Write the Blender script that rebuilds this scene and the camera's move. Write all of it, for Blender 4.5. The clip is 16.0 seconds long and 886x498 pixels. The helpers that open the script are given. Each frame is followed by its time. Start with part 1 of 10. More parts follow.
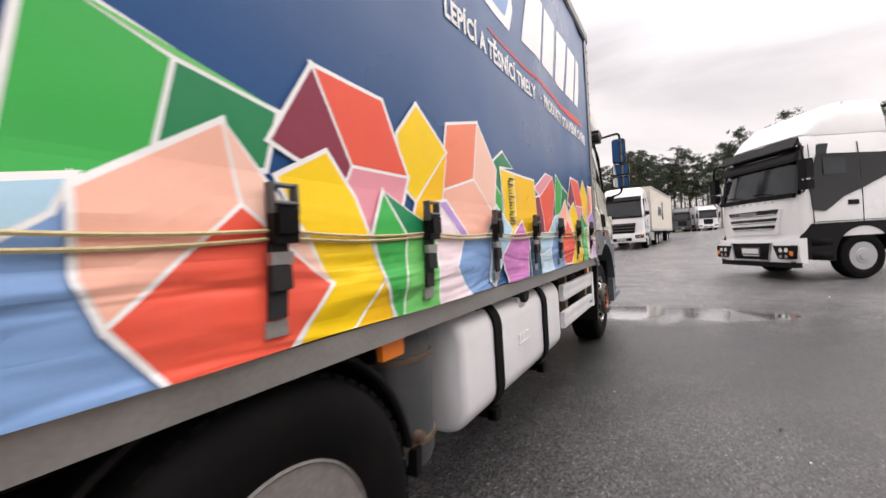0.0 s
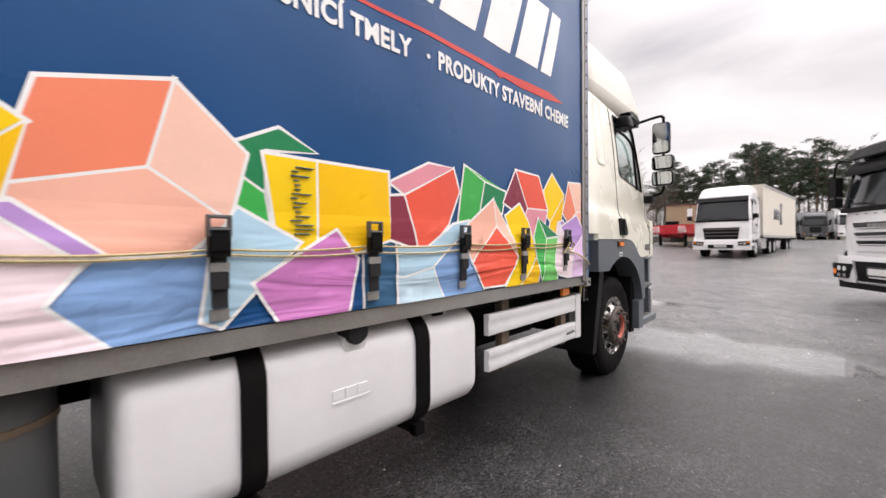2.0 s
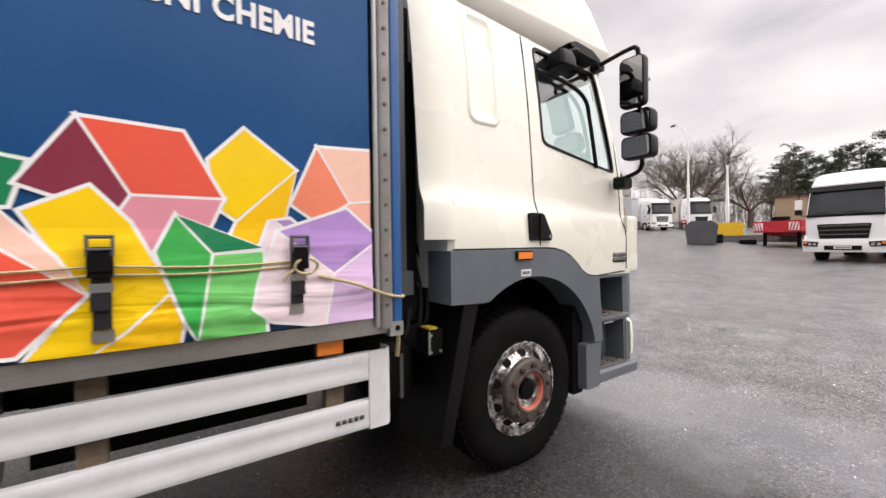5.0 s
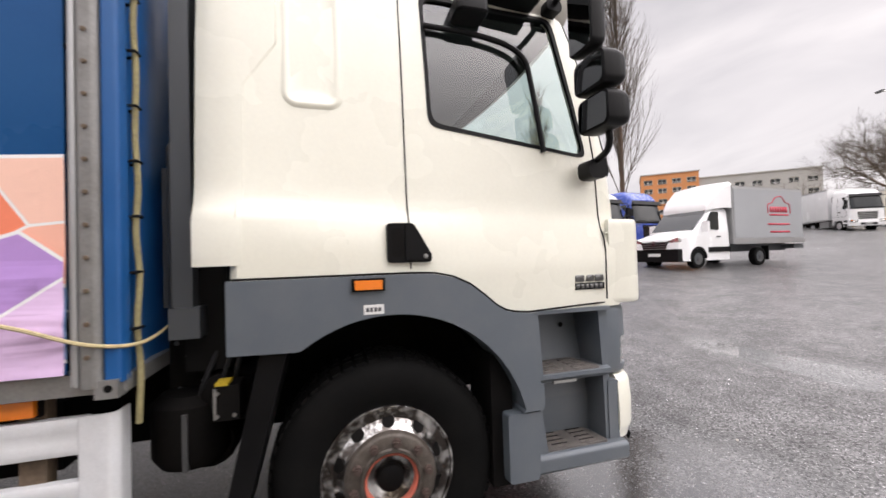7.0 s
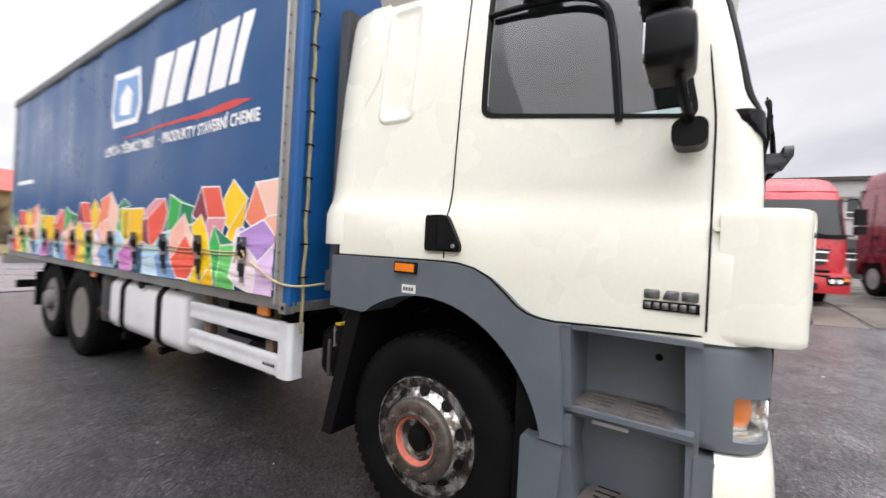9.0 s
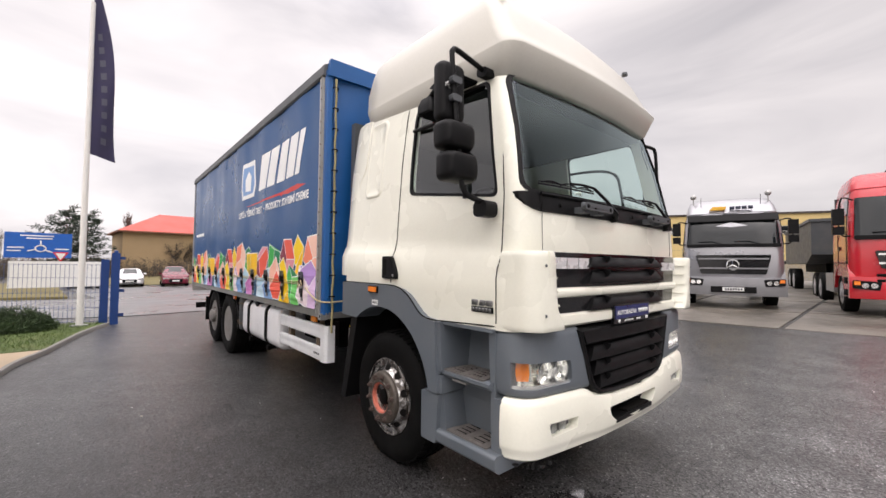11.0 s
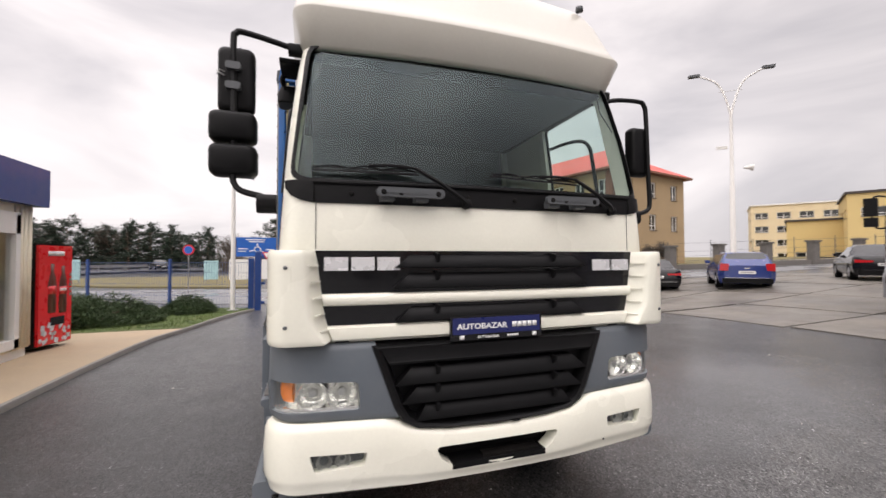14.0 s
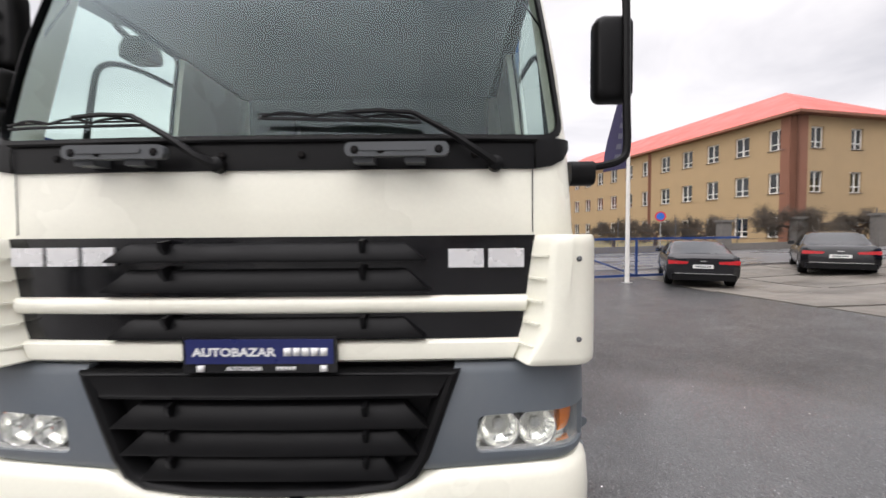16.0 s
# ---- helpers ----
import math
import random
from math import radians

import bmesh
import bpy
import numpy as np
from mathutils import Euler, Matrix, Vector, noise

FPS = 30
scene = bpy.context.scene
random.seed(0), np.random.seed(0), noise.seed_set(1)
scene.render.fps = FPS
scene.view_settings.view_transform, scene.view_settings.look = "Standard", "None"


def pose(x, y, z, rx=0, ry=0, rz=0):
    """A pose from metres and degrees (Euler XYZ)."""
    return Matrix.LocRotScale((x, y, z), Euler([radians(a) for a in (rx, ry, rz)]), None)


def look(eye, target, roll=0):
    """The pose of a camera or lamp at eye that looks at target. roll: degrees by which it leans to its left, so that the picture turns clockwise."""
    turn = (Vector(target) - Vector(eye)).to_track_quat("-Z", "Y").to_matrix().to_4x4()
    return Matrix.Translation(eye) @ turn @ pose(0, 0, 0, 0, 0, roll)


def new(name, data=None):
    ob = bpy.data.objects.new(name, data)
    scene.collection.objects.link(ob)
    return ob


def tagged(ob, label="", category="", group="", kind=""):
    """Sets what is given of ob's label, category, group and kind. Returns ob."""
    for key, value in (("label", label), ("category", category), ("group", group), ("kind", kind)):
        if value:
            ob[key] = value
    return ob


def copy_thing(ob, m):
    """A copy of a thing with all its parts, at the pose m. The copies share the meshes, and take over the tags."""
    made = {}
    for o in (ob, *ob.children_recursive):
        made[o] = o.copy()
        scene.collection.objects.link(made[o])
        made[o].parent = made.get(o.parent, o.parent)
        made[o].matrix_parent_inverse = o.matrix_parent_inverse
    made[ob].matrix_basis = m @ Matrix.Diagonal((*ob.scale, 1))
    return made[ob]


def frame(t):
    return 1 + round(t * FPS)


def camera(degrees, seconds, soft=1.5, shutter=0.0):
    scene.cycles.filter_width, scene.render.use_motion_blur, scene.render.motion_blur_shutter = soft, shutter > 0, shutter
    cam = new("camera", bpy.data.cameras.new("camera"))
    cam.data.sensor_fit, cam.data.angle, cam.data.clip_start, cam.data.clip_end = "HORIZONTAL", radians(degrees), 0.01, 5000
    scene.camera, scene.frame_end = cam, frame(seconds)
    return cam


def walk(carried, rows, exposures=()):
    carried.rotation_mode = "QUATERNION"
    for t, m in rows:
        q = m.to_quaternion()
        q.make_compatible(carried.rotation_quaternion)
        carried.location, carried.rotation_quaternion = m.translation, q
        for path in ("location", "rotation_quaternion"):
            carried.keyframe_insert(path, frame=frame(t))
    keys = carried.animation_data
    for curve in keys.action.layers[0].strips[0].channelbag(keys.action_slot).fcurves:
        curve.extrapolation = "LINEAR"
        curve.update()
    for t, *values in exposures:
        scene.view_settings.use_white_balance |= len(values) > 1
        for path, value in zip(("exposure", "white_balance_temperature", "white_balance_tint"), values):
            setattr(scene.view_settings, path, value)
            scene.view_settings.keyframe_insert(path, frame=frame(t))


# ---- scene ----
cam = camera(96.1, 16.0, 1.5, 0.45)
PATH = [
    (0, (-0.025, 0.053, 1.336), (-1.044, 1.774, 1.325), -3.4),
    (0.5, (0.125, 0.385, 1.368), (-0.956, 2.068, 1.404), -2.0),
    (1, (0.363, 0.705, 1.391), (-0.826, 2.313, 1.43), -1.0),
    (1.5, (0.525, 1.045, 1.379), (-0.729, 2.603, 1.375), -0.6),
    (2, (0.603, 1.41, 1.402), (-0.763, 2.871, 1.373), -0.5),
    (2.5, (0.699, 1.792, 1.431), (-0.753, 3.167, 1.399), -0.5),
    (3, (0.712, 2.216, 1.427), (-0.787, 3.539, 1.392), -0.7),
    (3.5, (0.723, 2.658, 1.431), (-0.809, 3.944, 1.427), -1.1),
    (4, (0.814, 3.117, 1.418), (-0.77, 4.338, 1.437), -1.9),
    (4.2, (0.837, 3.275, 1.426), (-0.759, 4.48, 1.43), -1.6),
    (6.3, (0.869, 4.826, 1.465), (-0.938, 5.683, 1.499), -1.6),
    (6.5, (0.908, 5.026, 1.449), (-0.947, 5.772, 1.514), -2.1),
    (7, (0.878, 5.468, 1.488), (-1.042, 6.026, 1.53), -1.8),
    (7.5, (0.733, 5.891, 1.453), (-1.233, 6.259, 1.467), -1.3),
    (8, (0.603, 6.192, 1.432), (-1.395, 6.119, 1.47), 0.2),
    (8.5, (0.598, 6.493, 1.444), (-1.273, 5.785, 1.448), 1.9),
    (9, (0.718, 6.899, 1.476), (-0.947, 5.792, 1.482), 2.9),
    (9.2, (0.729, 7.108, 1.493), (-0.85, 5.881, 1.504), 3.3),
    (11.3, (0.843, 8.6, 1.598), (-0.432, 7.061, 1.682), 0.1),
    (11.5, (0.722, 8.645, 1.604), (-0.534, 7.091, 1.693), -0.2),
    (12, (0.427, 8.781, 1.604), (-0.75, 7.166, 1.696), -0.6),
    (12.5, (0.082, 8.976, 1.618), (-0.986, 7.287, 1.701), -0.6),
    (13, (-0.304, 9.055, 1.598), (-1.239, 7.288, 1.672), -0.5),
    (13.5, (-0.711, 9.118, 1.614), (-1.498, 7.28, 1.678), -0.3),
    (14, (-1.157, 9.178, 1.629), (-1.778, 7.278, 1.675), -0.1),
    (14.5, (-1.574, 9.082, 1.622), (-2.028, 7.134, 1.65), 0.1),
    (15, (-2.007, 8.986, 1.627), (-2.308, 7.008, 1.643), 0.1),
    (15.5, (-2.431, 8.834, 1.644), (-2.56, 6.839, 1.623), -0.3),
    (16, (-2.806, 8.558, 1.679), (-2.778, 6.56, 1.596), -0.5),
]
walk(cam, [(t, look(eye, target, roll)) for t, eye, target, roll in PATH], [
    (0.0, 1.08, 6750, 15), (2.5, 1.18, 6700, 15), (4.0, 1.10, 6700, 15), (6.5, 1.12, 6650, 15), (8.0, 1.15, 6500, 13), (9.0, 1.20, 6350, 12),
    (11.5, 0.90, 6750, 15), (13.0, 0.88, 6750, 15), (14.5, 0.93, 6700, 15), (16.0, 1.05, 6500, 12)])

# ---- world, light ----
world = bpy.data.worlds.new("overcast_sky")
scene.world = world
world.use_nodes = True
wn, wl = world.node_tree.nodes, world.node_tree.links
sky = wn.new("ShaderNodeTexSky")
sky.sky_type, sky.sun_disc = "NISHITA", False
sky.sun_elevation, sky.sun_rotation = radians(35), radians(45)
sky.altitude, sky.air_density, sky.dust_density, sky.ozone_density = 300, 1.0, 3.0, 1.0
w_geo = wn.new("ShaderNodeTexCoord")
w_sep = wn.new("ShaderNodeSeparateXYZ")
w_map = wn.new("ShaderNodeMapping")
w_map.inputs["Scale"].default_value = (1.0, 1.0, 3.2)
w_noise = wn.new("ShaderNodeTexNoise")
w_noise.inputs["Scale"].default_value, w_noise.inputs["Detail"].default_value = 1.6, 6.0
w_noise.inputs["Roughness"].default_value, w_noise.inputs["Distortion"].default_value = 0.5, 0.6
w_ramp = wn.new("ShaderNodeValToRGB")
w_ramp.color_ramp.elements[0].position, w_ramp.color_ramp.elements[1].position = 0.33, 0.66
w_ramp.color_ramp.elements[0].color = (0.60, 0.595, 0.625, 1)
w_ramp.color_ramp.elements[1].color = (1.0, 0.975, 0.975, 1)
w_mix = wn.new("ShaderNodeMix")
w_mix.data_type = "RGBA"
w_mix.inputs["Factor"].default_value = 0.96
w_gain = wn.new("ShaderNodeVectorMath")
w_gain.operation = "SCALE"
w_gain.inputs["Scale"].default_value = 4.7
w_bg = wn["Background"]
w_bg.inputs["Strength"].default_value = 0.1
wl.new(w_geo.outputs["Generated"], w_map.inputs["Vector"])
wl.new(w_map.outputs["Vector"], w_noise.inputs["Vector"])
wl.new(w_noise.outputs["Fac"], w_ramp.inputs["Fac"])
wl.new(w_geo.outputs["Generated"], w_sep.inputs["Vector"])
w_up = wn.new("ShaderNodeMapRange")
w_up.inputs["From Min"].default_value, w_up.inputs["From Max"].default_value = 0.52, 1.0
w_up.inputs["To Min"].default_value, w_up.inputs["To Max"].default_value = 1.0, 3.4
wl.new(w_sep.outputs["Z"], w_up.inputs["Value"])
w_over = wn.new("ShaderNodeVectorMath")
w_over.operation = "SCALE"
wl.new(w_ramp.outputs["Color"], w_over.inputs[0])
w_dot, w_glow, w_sum = wn.new("ShaderNodeVectorMath"), wn.new("ShaderNodeMapRange"), wn.new("ShaderNodeMath")
w_dot.operation = "DOT_PRODUCT"
w_dot.inputs[1].default_value = (0.20, 0.40, 0.894)
wl.new(w_geo.outputs["Generated"], w_dot.inputs[0])
w_glow.interpolation_type = "SMOOTHSTEP"
w_glow.inputs["From Min"].default_value, w_glow.inputs["From Max"].default_value = 0.64, 1.0
w_glow.inputs["To Min"].default_value, w_glow.inputs["To Max"].default_value = 0.0, 2.7
wl.new(w_dot.outputs["Value"], w_glow.inputs["Value"])
wl.new(w_up.outputs["Result"], w_sum.inputs[0])
wl.new(w_glow.outputs["Result"], w_sum.inputs[1])
w_south, w_lift, w_total = wn.new("ShaderNodeVectorMath"), wn.new("ShaderNodeMapRange"), wn.new("ShaderNodeMath")
w_south.operation, w_total.operation = "DOT_PRODUCT", "MULTIPLY"
w_south.inputs[1].default_value = (0.15, -0.98, 0.1)
wl.new(w_geo.outputs["Generated"], w_south.inputs[0])
w_lift.interpolation_type = "SMOOTHSTEP"
w_lift.inputs["From Min"].default_value, w_lift.inputs["From Max"].default_value = 0.0, 0.9
w_lift.inputs["To Min"].default_value, w_lift.inputs["To Max"].default_value = 1.0, 1.32
wl.new(w_south.outputs["Value"], w_lift.inputs["Value"])
wl.new(w_sum.outputs[0], w_total.inputs[0])
wl.new(w_lift.outputs["Result"], w_total.inputs[1])
wl.new(w_total.outputs[0], w_over.inputs["Scale"])
wl.new(w_over.outputs["Vector"], w_gain.inputs[0])
wl.new(sky.outputs["Color"], w_mix.inputs["A"])
wl.new(w_gain.outputs["Vector"], w_mix.inputs["B"])
wl.new(w_mix.outputs["Result"], w_bg.inputs["Color"])

sun_data = bpy.data.lights.new("sun", "SUN")
sun_data.energy, sun_data.angle, sun_data.color = 0.6, radians(90), (1.0, 0.97, 0.93)
sun = new("sun", sun_data)
sun.matrix_world = look((60, 38, 52), (0, 0, 0))

# ---- materials ----
def material(name, color, rough=0.5, metal=0.0, vary=0.12, scale=6.0, fine=60.0, bump=0.0, coat=0.0, spec=0.5, island=0.0, rough_vary=0.08, dirt=None, dirt_amount=0.0, dirt_scale=1.5, dirt_range=(0.45, 0.75)):
    """A surface with two scales of variation, fine relief and patchy dirt."""
    m = bpy.data.materials.new(name)
    m.use_nodes = True
    n, l = m.node_tree.nodes, m.node_tree.links
    b = n["Principled BSDF"]
    tc = n.new("ShaderNodeTexCoord")
    big, small = n.new("ShaderNodeTexNoise"), n.new("ShaderNodeTexNoise")
    for node, s, d in ((big, scale, 4.0), (small, fine, 3.0)):
        node.inputs["Scale"].default_value, node.inputs["Detail"].default_value = s, d
        l.new(tc.outputs["Object"], node.inputs["Vector"])
    add = n.new("ShaderNodeMath")
    add.operation = "ADD"
    l.new(big.outputs["Fac"], add.inputs[0])
    l.new(small.outputs["Fac"], add.inputs[1])
    mp = n.new("ShaderNodeMapRange")
    mp.inputs["From Min"].default_value, mp.inputs["From Max"].default_value = 0.6, 1.4
    mp.inputs["To Min"].default_value, mp.inputs["To Max"].default_value = 1.0 - vary, 1.0 + vary
    l.new(add.outputs[0], mp.inputs["Value"])
    hsv = n.new("ShaderNodeHueSaturation")
    hsv.inputs["Color"].default_value = (*color, 1)
    l.new(mp.outputs["Result"], hsv.inputs["Value"])
    last = hsv.outputs["Color"]
    if island:
        geo = n.new("ShaderNodeNewGeometry")
        mi = n.new("ShaderNodeMapRange")
        mi.inputs["To Min"].default_value, mi.inputs["To Max"].default_value = 1 - island, 1 + island
        l.new(geo.outputs["Random Per Island"], mi.inputs["Value"])
        h2 = n.new("ShaderNodeHueSaturation")
        l.new(last, h2.inputs["Color"])
        l.new(mi.outputs["Result"], h2.inputs["Value"])
        last = h2.outputs["Color"]
    if dirt:
        dn = n.new("ShaderNodeTexNoise")
        dn.inputs["Scale"].default_value, dn.inputs["Detail"].default_value, dn.inputs["Roughness"].default_value = dirt_scale, 8.0, 0.65
        l.new(tc.outputs["Object"], dn.inputs["Vector"])
        dr = n.new("ShaderNodeMapRange")
        dr.inputs["From Min"].default_value, dr.inputs["From Max"].default_value = dirt_range
        dr.inputs["To Max"].default_value = dirt_amount
        l.new(dn.outputs["Fac"], dr.inputs["Value"])
        mx = n.new("ShaderNodeMix")
        mx.data_type = "RGBA"
        mx.inputs["B"].default_value = (*dirt, 1)
        l.new(dr.outputs["Result"], mx.inputs["Factor"])
        l.new(last, mx.inputs["A"])
        last = mx.outputs["Result"]
    l.new(last, b.inputs["Base Color"])
    b.inputs["Metallic"].default_value = metal
    b.inputs["Specular IOR Level"].default_value = spec
    b.inputs["Coat Weight"].default_value, b.inputs["Coat Roughness"].default_value = coat, 0.06
    mr = n.new("ShaderNodeMapRange")
    mr.inputs["From Min"].default_value, mr.inputs["From Max"].default_value = 0.3, 0.7
    mr.inputs["To Min"].default_value, mr.inputs["To Max"].default_value = max(0.02, rough - rough_vary), min(1.0, rough + rough_vary)
    l.new(big.outputs["Fac"], mr.inputs["Value"])
    l.new(mr.outputs["Result"], b.inputs["Roughness"])
    if bump:
        bp = n.new("ShaderNodeBump")
        bp.inputs["Strength"].default_value, bp.inputs["Distance"].default_value = 0.6, bump
        l.new(small.outputs["Fac"], bp.inputs["Height"])
        l.new(bp.outputs["Normal"], b.inputs["Normal"])
    return m


def glass_material(name, tint=(0.75, 0.82, 0.82), rough=0.0, mirror=0.07, gloss=(1.0, 1.0, 1.0)):
    """A thin pane: clear, tinted, with a mirror coat that grows at grazing angles."""
    m = bpy.data.materials.new(name)
    m.use_nodes = True
    n, l = m.node_tree.nodes, m.node_tree.links
    n.remove(n["Principled BSDF"])
    tr, gl, mix = n.new("ShaderNodeBsdfTransparent"), n.new("ShaderNodeBsdfGlossy"), n.new("ShaderNodeMixShader")
    tr.inputs["Color"].default_value = (*tint, 1)
    gl.inputs["Roughness"].default_value = rough
    gl.inputs["Color"].default_value = (*gloss, 1)
    lw, power, mr = n.new("ShaderNodeLayerWeight"), n.new("ShaderNodeMath"), n.new("ShaderNodeMapRange")
    lw.inputs["Blend"].default_value = 0.5
    power.operation, power.inputs[1].default_value = "POWER", 4.0
    mr.inputs["To Min"].default_value, mr.inputs["To Max"].default_value = mirror, 0.95
    l.new(lw.outputs["Facing"], power.inputs[0])
    l.new(power.outputs[0], mr.inputs["Value"])
    l.new(mr.outputs["Result"], mix.inputs["Fac"])
    l.new(tr.outputs["BSDF"], mix.inputs[1])
    l.new(gl.outputs["BSDF"], mix.inputs[2])
    l.new(mix.outputs["Shader"], n["Material Output"].inputs["Surface"])
    return m


CREAM = material("cream_paint", (0.785, 0.775, 0.665), 0.26, vary=0.03, scale=1.2, coat=0.5, dirt=(0.42, 0.37, 0.29), dirt_amount=0.10, dirt_scale=2.0)
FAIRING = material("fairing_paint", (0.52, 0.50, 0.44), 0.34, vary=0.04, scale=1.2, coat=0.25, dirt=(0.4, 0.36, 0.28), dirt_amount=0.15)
WHITE = material("white_paint", (0.80, 0.80, 0.80), 0.22, vary=0.03, scale=1.0, coat=0.5, dirt=(0.35, 0.34, 0.32), dirt_amount=0.10)
SILVER = material("silver_paint", (0.36, 0.36, 0.38), 0.3, metal=0.6, vary=0.03, scale=1.0, coat=0.5)
RED = material("red_paint", (0.50, 0.015, 0.025), 0.25, vary=0.05, scale=1.0, coat=0.5, dirt=(0.2, 0.1, 0.08), dirt_amount=0.12)
DARK_RED = material("dark_red_paint", (0.22, 0.015, 0.035), 0.25, vary=0.05, coat=0.5)
BLUE = material("blue_paint", (0.03, 0.07, 0.36), 0.25, vary=0.05, coat=0.5)
NAVY = material("navy_paint", (0.012, 0.03, 0.16), 0.22, vary=0.05, coat=0.7)
BLACK = material("black_paint", (0.008, 0.008, 0.010), 0.2, vary=0.05, coat=0.3, spec=0.3)
GREY_PANEL = material("grey_plastic", (0.103, 0.121, 0.139), 0.42, vary=0.06, scale=3, fine=300, bump=0.0004, dirt=(0.24, 0.23, 0.21), dirt_amount=0.22)
DARK_GREY = material("dark_grey_plastic", (0.07, 0.075, 0.08), 0.5, vary=0.08, fine=250, bump=0.0004)
PLASTIC = material("black_plastic", (0.0055, 0.0055, 0.006), 0.42, vary=0.15, fine=300, bump=0.0005, spec=0.14, dirt=(0.016, 0.015, 0.014), dirt_amount=0.2)
GLOSS_BLACK = material("gloss_black", (0.006, 0.006, 0.007), 0.14, vary=0.1, coat=0.15, spec=0.4)
RUBBER = material("tyre_rubber", (0.0055, 0.0055, 0.0055), 0.7, vary=0.25, scale=8, fine=120, bump=0.001, spec=0.08, dirt=(0.016, 0.0145, 0.013), dirt_amount=0.3, dirt_scale=5)
STEEL = material("galvanised_steel", (0.36, 0.36, 0.35), 0.42, metal=0.7, vary=0.15, scale=9, fine=80, dirt=(0.13, 0.11, 0.09), dirt_amount=0.3)
TREAD = material("worn_tread", (0.17, 0.155, 0.145), 0.5, metal=0.3, vary=0.25, scale=14, fine=90, bump=0.001, dirt=(0.05, 0.045, 0.04), dirt_amount=0.7, dirt_scale=9)
ALU = material("aluminium", (0.40, 0.40, 0.40), 0.38, metal=0.55, vary=0.08, scale=4, fine=160, bump=0.0003, dirt=(0.3, 0.29, 0.27), dirt_amount=0.25)
POST = material("weathered_post", (0.24, 0.235, 0.225), 0.5, metal=0.35, vary=0.15, scale=8, fine=90, dirt=(0.10, 0.085, 0.07), dirt_amount=0.45, dirt_scale=5)
ALU_WHITE = material("anodised_rail", (0.78, 0.79, 0.80), 0.4, metal=0.1, vary=0.06, scale=4, fine=160, dirt=(0.30, 0.29, 0.27), dirt_amount=0.35, dirt_scale=4)
CHROME = material("chrome", (0.75, 0.75, 0.75), 0.12, metal=1.0, vary=0.05)
LETTER = material("silver_letters", (0.78, 0.78, 0.78), 0.3, metal=0.4, vary=0.03)
BADGE = material("tarnished_badge", (0.15, 0.15, 0.145), 0.4, metal=0.5, vary=0.15, scale=30)
RING = material("oily_hub_steel", (0.085, 0.07, 0.058), 0.5, metal=0.3, vary=0.3, scale=25, fine=150, bump=0.001, dirt=(0.22, 0.20, 0.18), dirt_amount=0.35, dirt_scale=30)
NUT = material("rusty_nut", (0.075, 0.05, 0.042), 0.6, vary=0.3, scale=40)
RUST = material("rusty_steel", (0.085, 0.06, 0.045), 0.75, metal=0.1, vary=0.35, scale=22, fine=140, bump=0.002, dirt=(0.20, 0.10, 0.055), dirt_amount=0.6, dirt_scale=14)
RIM = material("worn_silver_rim", (0.80, 0.79, 0.77), 0.20, metal=0.85, vary=0.15, scale=12, dirt=(0.05, 0.038, 0.03), dirt_amount=0.95, dirt_scale=14, dirt_range=(0.40, 0.54))
RIM_CLEAN = material("grey_rim", (0.42, 0.42, 0.43), 0.45, metal=0.4, vary=0.1, scale=12)
HUB_RED = material("hub_primer_red", (0.55, 0.14, 0.09), 0.6, vary=0.2, scale=20, dirt=(0.07, 0.045, 0.035), dirt_amount=0.6, dirt_scale=12)
RIM_DIRTY = material("grimy_rim", (0.20, 0.19, 0.18), 0.6, metal=0.1, vary=0.25, scale=12, dirt=(0.09, 0.07, 0.055), dirt_amount=0.7, dirt_scale=12)
CHASSIS = material("chassis_black", (0.006, 0.0057, 0.0057), 0.7, vary=0.3, scale=6, bump=0.001, spec=0.08, dirt=(0.022, 0.018, 0.015), dirt_amount=0.35)
BROWN_STEEL = material("brown_bracket", (0.12, 0.085, 0.055), 0.7, vary=0.3, scale=15, bump=0.001)
TANK = material("tank_shell", (0.86, 0.86, 0.87), 0.42, metal=0.10, vary=0.04, scale=3, fine=200, bump=0.0004, dirt=(0.36, 0.35, 0.33), dirt_amount=0.25)
RESERVOIR = material("air_reservoir", (0.055, 0.06, 0.065), 0.5, vary=0.12, scale=5, dirt=(0.15, 0.13, 0.11), dirt_amount=0.35)
TARP = material("blue_tarpaulin", (0.008, 0.068, 0.205), 0.32, vary=0.14, scale=1.3, fine=400, bump=0.0005, spec=0.22, dirt=(0.025, 0.12, 0.27), dirt_amount=0.25, dirt_scale=1.1)
TARP_FRONT = material("bright_blue_tarpaulin", (0.006, 0.085, 0.27), 0.42, vary=0.14, scale=3, fine=400, bump=0.0005)
AMBER = material("amber_lens", (0.85, 0.22, 0.02), 0.2, vary=0.05, coat=0.6)
RED_LENS = material("red_lens", (0.45, 0.01, 0.015), 0.2, vary=0.05, coat=0.6)
LENS = material("headlamp_reflector", (0.80, 0.79, 0.74), 0.18, metal=0.85, vary=0.15, scale=30)
BULB = material("lamp_bowl", (0.97, 0.96, 0.93), 0.08, metal=0.85, vary=0.10, scale=40)
GLASS = glass_material("windscreen_glass", (0.80, 0.90, 0.87), mirror=0.036, gloss=(0.82, 0.97, 1.0))
DOOR_GLASS = glass_material("door_glass", (0.80, 0.90, 0.87), mirror=0.10)
CLEAR = glass_material("clear_glass", (0.95, 0.96, 0.95), mirror=0.035)
MIRROR = material("mirror", (0.5, 0.52, 0.53), 0.03, metal=1.0, vary=0.01, rough_vary=0.01)
